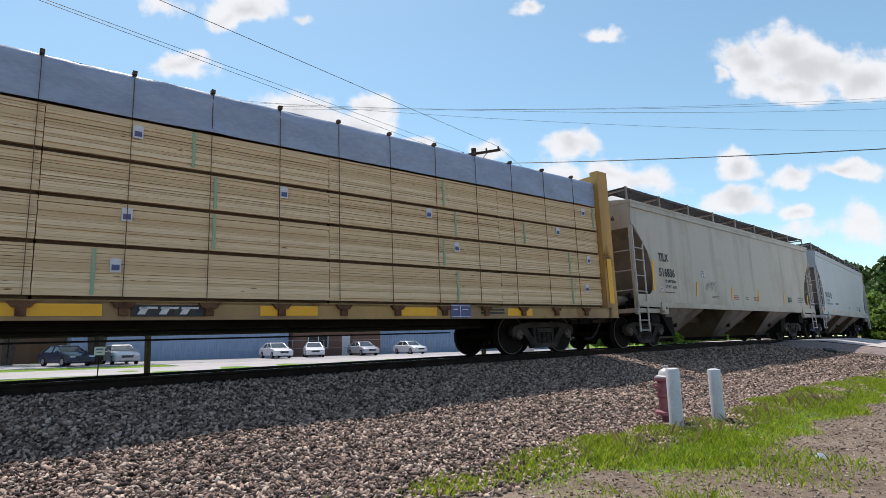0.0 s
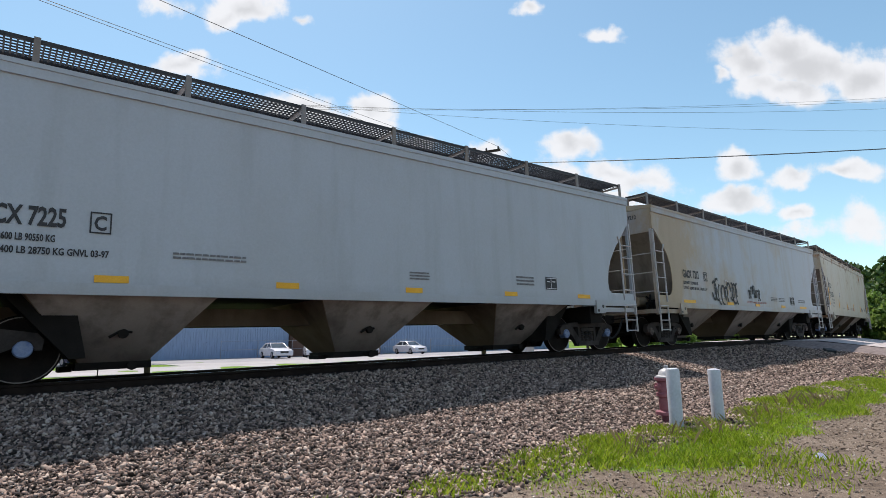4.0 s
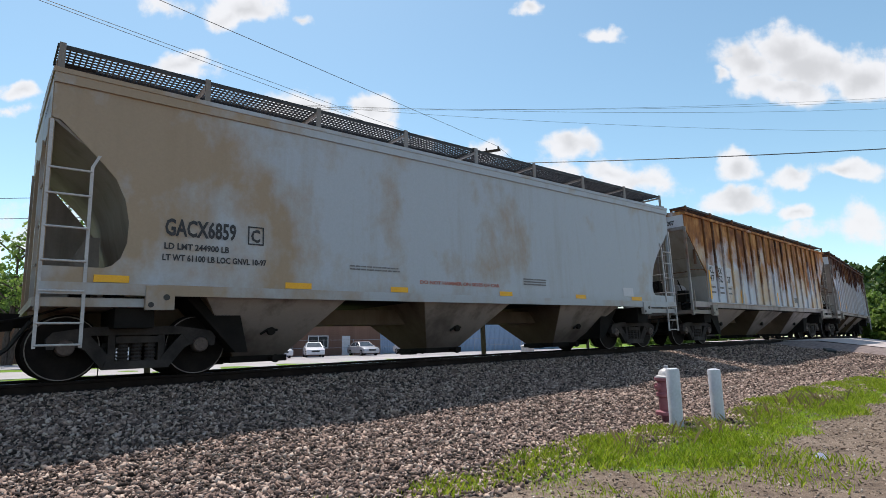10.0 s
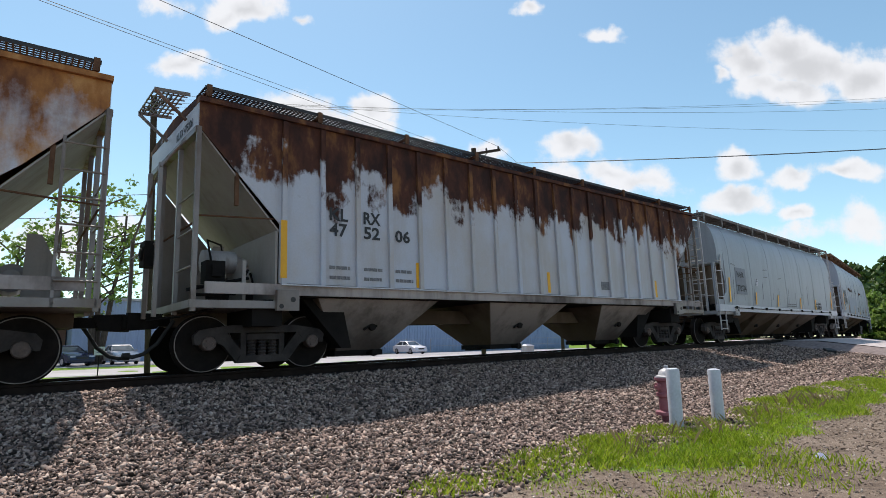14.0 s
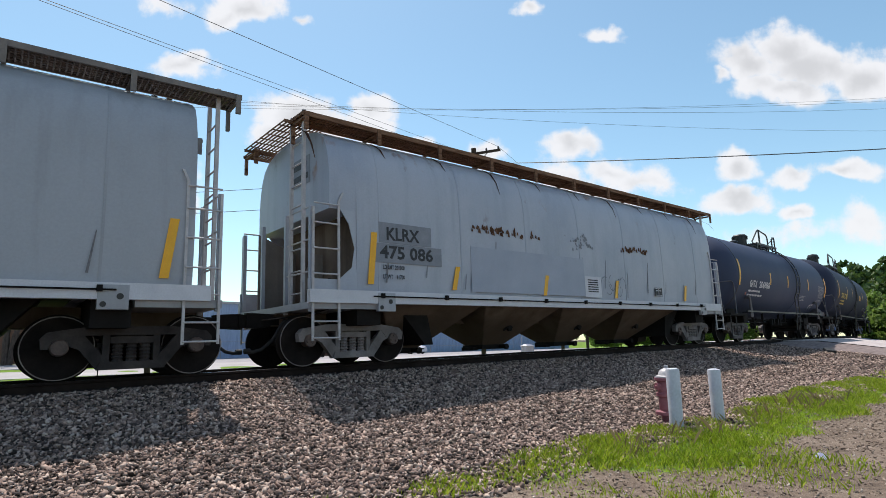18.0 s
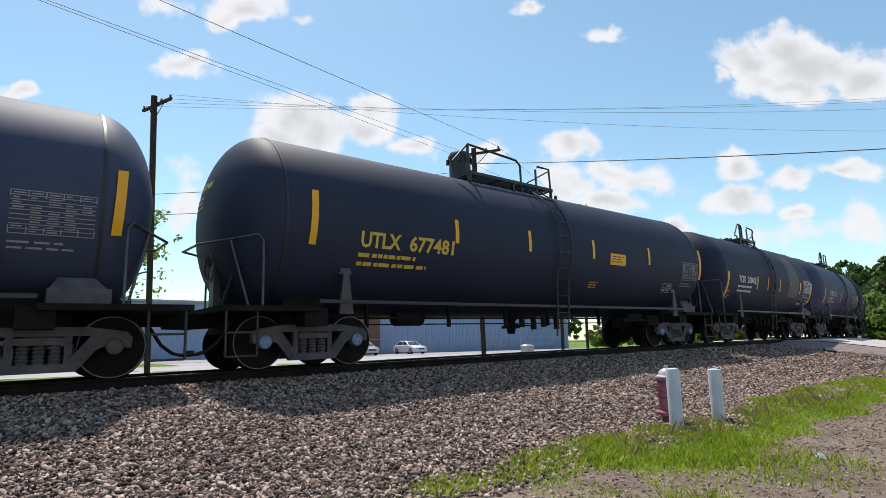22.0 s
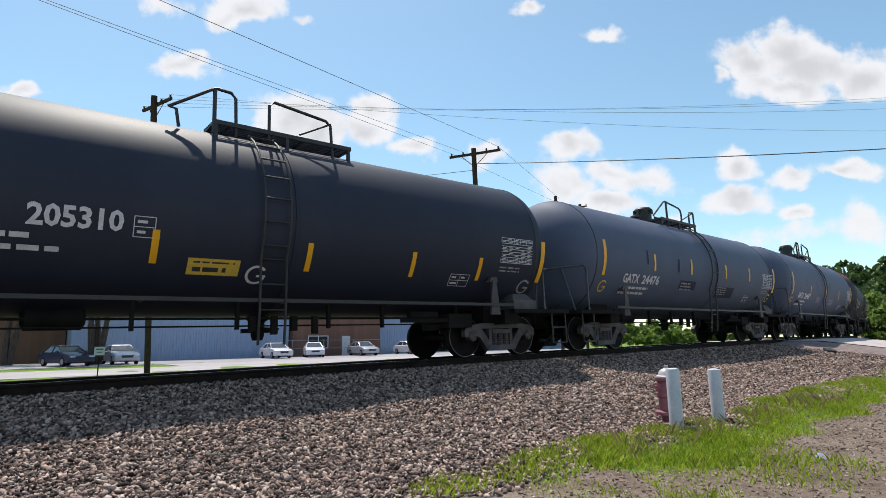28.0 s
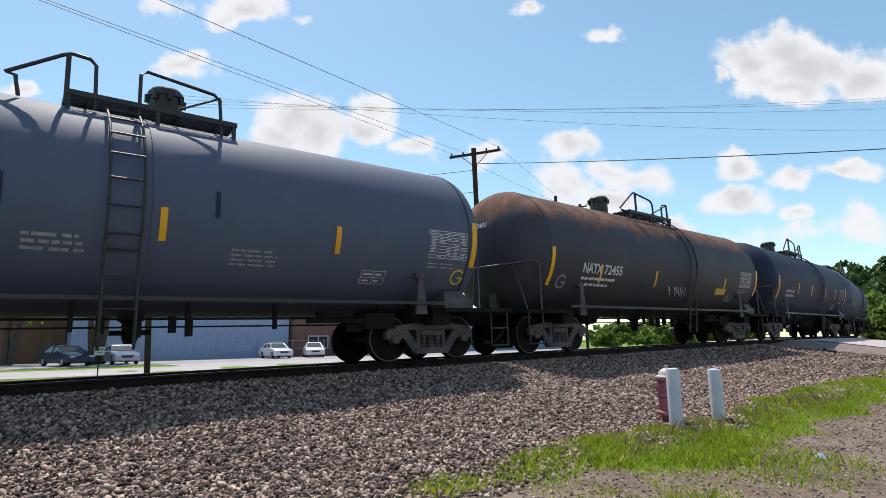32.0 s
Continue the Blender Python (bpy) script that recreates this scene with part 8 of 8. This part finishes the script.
s, n = rng.uniform(-2, 30, cnt), rng.uniform(-0.62, 0.62, cnt)
stones("track_stones", s, n, rng.uniform(0.02, 0.04, cnt), BALLAST, "ballast stones between the rails", 0.2)


def grass(name, count, s_span, n_span, tall, width, mat, label, weight=1.0, far=False):
    s, n = rng.uniform(*s_span, count), rng.uniform(*n_span, count)
    x, y = plan(s, n)
    cover = grass_cover(x, y, n)
    clump = 0.5 + 0.5 * np.sin(3.1 * x + 1.7 * np.sin(2.3 * y)) * np.sin(2.9 * y + 1.3 * np.sin(1.9 * x))
    keep = rng.uniform(0, 1, count) < cover * (0.35 + 0.65 * clump) * weight
    x, y, n = x[keep], y[keep], n[keep]
    c = len(x)
    z = ground_height(x, y) - 0.01
    h = rng.uniform(*tall, c) * (0.6 + 0.6 * clump[keep])
    a = rng.uniform(0, 2 * np.pi, c)
    bend = rng.uniform(0.2, 0.8, c) * h
    b = rng.uniform(0, 2 * np.pi, c)
    w = rng.uniform(*width, c)
    dx, dy = np.cos(a) * w, np.sin(a) * w
    base = np.stack([x, y, z], 1)
    v = np.stack([base + np.stack([-dx, -dy, 0 * z], 1), base + np.stack([dx, dy, 0 * z], 1), base + np.stack([dx * 0.6 + np.cos(b) * bend * 0.35, dy * 0.6 + np.sin(b) * bend * 0.35, h * 0.6], 1), base + np.stack([np.cos(b) * bend, np.sin(b) * bend, h], 1)], 1)
    f = np.arange(c * 4).reshape(-1, 4)
    ob = new(name, numpy_mesh(name, v.reshape(-1, 3), f, mat))
    return tagged(ob, label, "grass", kind="stuff")


GRASS = island_mat("fresh_grass_blades", ((0.0, (0.17, 0.23, 0.016)), (0.5, (0.33, 0.44, 0.022)), (0.85, (0.47, 0.56, 0.045)), (1.0, (0.52, 0.46, 0.16))), 0.6, 8, 0.40)
STRAW = island_mat("dry_weed_stalks", ((0.0, (0.22, 0.15, 0.08)), (0.6, (0.34, 0.26, 0.14)), (1.0, (0.26, 0.28, 0.08))), 0.8, 8, 0.45)
grass("grass_blades", 270000, (-1.5, 18), (-9.8, -5.7), (0.03, 0.10), (0.004, 0.008), GRASS, "bright green grass along the gravel")
grass("far_grass_blades", 60000, (18, 48), (-10.5, -5.7), (0.05, 0.13), (0.008, 0.014), GRASS, "bright green grass farther along")
grass("dry_weeds", 260, (5.5, 13), (-6.9, -6.3), (0.08, 0.28), (0.002, 0.004), STRAW, "dry brown weeds round the posts", 1.4)
grass("verge_grass", 30000, (-5, 60), (4.5, 19.0), (0.03, 0.09), (0.012, 0.025), GRASS, "rough verge grass beyond the track")

LEAF = island_mat("tree_leaves", ((0.0, (0.035, 0.07, 0.014)), (0.5, (0.06, 0.115, 0.02)), (1.0, (0.12, 0.18, 0.04))), 0.55, 3, 0.3)
LEAF_LIGHT = island_mat("sunlit_bush_leaves", ((0.0, (0.10, 0.17, 0.03)), (0.5, (0.17, 0.27, 0.045)), (1.0, (0.28, 0.36, 0.09))), 0.55, 3, 0.45)
BARK = grainy("grey_brown_bark", (0.05, 0.04, 0.032), (0.13, 0.105, 0.085), 2.5, 0.95, 0.0, 18, 0.5, "Object", (4, 4, 0.8))


def leaf_quads(centres, spread, per, size):
    """Small leaf cards turned every way, in clumps about the centres."""
    c = np.repeat(centres, per, 0)
    r = np.repeat(spread, per)
    p = c + rng.normal(size=c.shape) * r[:, None] * np.array([0.5, 0.5, 0.4])
    m = turns(len(p), 1.0)
    sz = rng.uniform(size[0], size[1], len(p))
    q = np.array([(-1, -0.6, 0), (0.1, -0.75, 0.12), (1, 0.1, 0), (-0.1, 0.8, 0.1)])
    v = np.einsum("cij,kj->cki", m, q) * sz[:, None, None] + p[:, None, :]
    return v.reshape(-1, 3), np.arange(len(p) * 4).reshape(-1, 4)


def tree(base, height, radius, label, leaf, stems=1, clumps=150, per=26, size=(0.10, 0.2), low=0.25, seed=1, name="tree"):
    rnd = random.Random(seed)
    ob = new(name)
    ob.location = base
    tagged(ob, label, "tree" if name == "tree" else "bush")
    wood = Solid()
    tips = []
    for st in range(stems):
        a = rnd.uniform(0, 6.28)
        off = 0.25 * (st > 0)
        lean = Vector((math.cos(a), math.sin(a), 0)) * radius * (0.12 if stems == 1 else 0.3)
        root = Vector((math.cos(a) * off, math.sin(a) * off, -0.2))
        top = root + lean + Vector((0, 0, height * rnd.uniform(0.7, 0.85)))
        pts = [root.lerp(top, f) + Vector((rnd.uniform(-1, 1), rnd.uniform(-1, 1), 0)) * 0.02 * height * f for f in (0, 0.25, 0.5, 0.75, 1)]
        r0 = 0.021 * height / (1 + 0.18 * (stems - 1))
        for i in range(4):
            wood.tube([tuple(pts[i]), tuple(pts[i + 1])], r0 * (1 - 0.22 * i), 7)
        tips.append(pts[-1])
        for b in range(9):
            f = rnd.uniform(max(0.3, low), 0.98)
            p = pts[0].lerp(pts[-1], f)
            w = rnd.uniform(0, 6.28)
            ln = radius * rnd.uniform(0.45, 0.95) * (1.15 - 0.5 * f)
            e = p + Vector((math.cos(w) * ln, math.sin(w) * ln, ln * rnd.uniform(0.25, 0.7)))
            mid = p.lerp(e, 0.5) + Vector((0, 0, 0.06 * ln))
            wood.tube([tuple(p), tuple(mid), tuple(e)], r0 * 0.28, 5)
            tips += [e, mid]
    part("trunk", wood, BARK, ob, smooth=50)
    cs = []
    for i in range(clumps):
        t = rnd.choice(tips)
        j = Vector((rnd.gauss(0, 1), rnd.gauss(0, 1), rnd.gauss(0, 0.8))) * radius * 0.24
        q = t + j
        q.z = max(q.z, height * low)
        cs.append(tuple(q))
    cs = np.array(cs)
    v, f = leaf_quads(cs, rng.uniform(0.35, 0.8, len(cs)) * radius * 0.22, per, size)
    part("crown", numpy_mesh("crown", v, f, leaf), None, ob, "loose leafy crown")
    return ob


tree((5.95, 50.3, -0.8), 15.5, 4.6, "tall slender tree with several stems between parked cars", LEAF_LIGHT, 3, 150, 20, (0.10, 0.19), 0.26, 3)
tree((0.6, 56.0, -0.8), 13.5, 4.4, "leafy tree at the edge of the lot", LEAF_LIGHT, 2, 130, 20, (0.10, 0.19), 0.25, 4)
tree((-3.5, 66.0, -0.8), 12.0, 4.5, "leafy tree behind the brick building", LEAF, 1, 150, 24, (0.16, 0.28), 0.25, 5)
# the wood at the bend
for i, (px, top, depth, rad) in enumerate(((1500, 458, 96, 7.0), (1530, 470, 92, 5.0), (1566, 474, 84, 5.0), (1478, 478, 118, 6.0), (1600, 470, 92, 6.0), (1640, 460, 90, 7.0), (1700, 455, 88, 7.0), (1780, 450, 84, 7.0))):
    q = ahead_point(px, 590, depth)
    t = ahead_point(px, top, depth)
    tree((q.x, q.y, -0.7), t.z + 0.7, rad, "dense dark green tree at the bend", LEAF, 1, 170, 42, (0.30, 0.55), 0.16, 20 + i)
for i, (px, top, depth, rad) in enumerate(((1536, 515, 70, 2.6), (1552, 505, 74, 3.0), (1570, 512, 66, 2.8), (1600, 505, 62, 3.0), (1545, 545, 60, 1.8), (1562, 548, 56, 1.8), (1590, 540, 54, 2.2), (1640, 530, 50, 3.0), (1700, 520, 46, 3.0))):
    q = ahead_point(px, 590, depth)
    t = ahead_point(px, top, depth)
    tree((q.x, q.y, -0.6), t.z + 0.6, rad, "light green bush beside the track", LEAF_LIGHT, 2, 120, 40, (0.14, 0.28), 0.06, 40 + i, "bush")
for i, (px, top, depth, rad) in enumerate(((1070, 578, 62, 1.6), (1100, 572, 66, 2.2), (1135, 575, 64, 1.8), (1165, 570, 70, 2.4), (1200, 574, 66, 2.0), (1235, 572, 72, 2.2), (1270, 570, 76, 2.4), (1310, 572, 80, 2.4))):
    q = ahead_point(px, 590, depth)
    t = ahead_point(px, top, depth)
    tree((q.x, q.y, -0.75), t.z + 0.75, rad, "light green bush in the field", LEAF_LIGHT, 2, 90, 30, (0.14, 0.28), 0.05, 60 + i, "bush")
for i in range(14):
    x = -40 + i * 11 + random.uniform(-3, 3)
    tree((x, 92 + random.uniform(-4, 8), -0.7), random.uniform(7.5, 10.5), 4.6, "dark tree behind the sheds", LEAF, 1, 110, 34, (0.3, 0.5), 0.15, 80 + i)
LITTER = grainy("pale_plastic_litter", (0.26, 0.28, 0.36), (0.42, 0.43, 0.48), 30, 0.4)
q = foot(1462, 815)
lt = part("litter_bag", Solid().add([(0, 0, 0), (0.12, 0.02, 0.03), (0.2, 0.1, 0.01), (0.1, 0.14, 0.05), (-0.03, 0.1, 0.02), (0.08, 0.07, 0.06)], [(0, 1, 5), (1, 2, 5), (2, 3, 5), (3, 4, 5), (4, 0, 5), (4, 3, 2, 1, 0)]), LITTER)
lt.location = q
tagged(lt, "crumpled pale plastic bag lying on the dirt", "litter")
q = on_track(25.0, -3.2, 0)
q.z = float(ground_height(q.x, q.y)[0])
ch = part("rubber_slab", Solid().box(-0.3, 0.3, -0.15, 0.15, -0.05, 0.12), HOSE)
ch.matrix_basis = Matrix.Translation(q) @ pose(0, 0, 0, 6, -8, 30)
tagged(ch, "broken black crossing slab on the gravel", "debris")


# ---- what moves ----
def run_at(t):
    return float(np.interp(t, T_RUN, RUN))


def motions():
    times = [i * 0.5 for i in range(65)]
    for thing, place, base in TRAIN:
        walk(thing, [(t, car_pose(place - run_at(t), base)) for t in times])
    middles = {thing: place for thing, place, _ in TRAIN}
    step = 1 / 15
    for w, thing in WHEELS:
        place = middles[thing]
        loc = tuple(w.location)
        # each wheel turns with the ground covered while its car is between the bend and the camera
        seen = [i for i in range(481) if -16 < place - run_at(i * step) < 66]
        if not seen:
            seen = [0]
        first, last = seen[0], seen[-1]
        rows = []
        for i in range(first, last + 1):
            rows.append((i * step, pose(*loc, 0, -math.degrees((run_at(i * step) - run_at(first * step)) / 0.457), 0)))
        if first > 0:
            rows.insert(0, (0.0, pose(*loc)))
        if last < 480:
            rows.append((32.0, rows[-1][1]))
        if len(rows) == 1:
            rows.append((32.0, rows[0][1]))
        walk(w, rows)


motions()
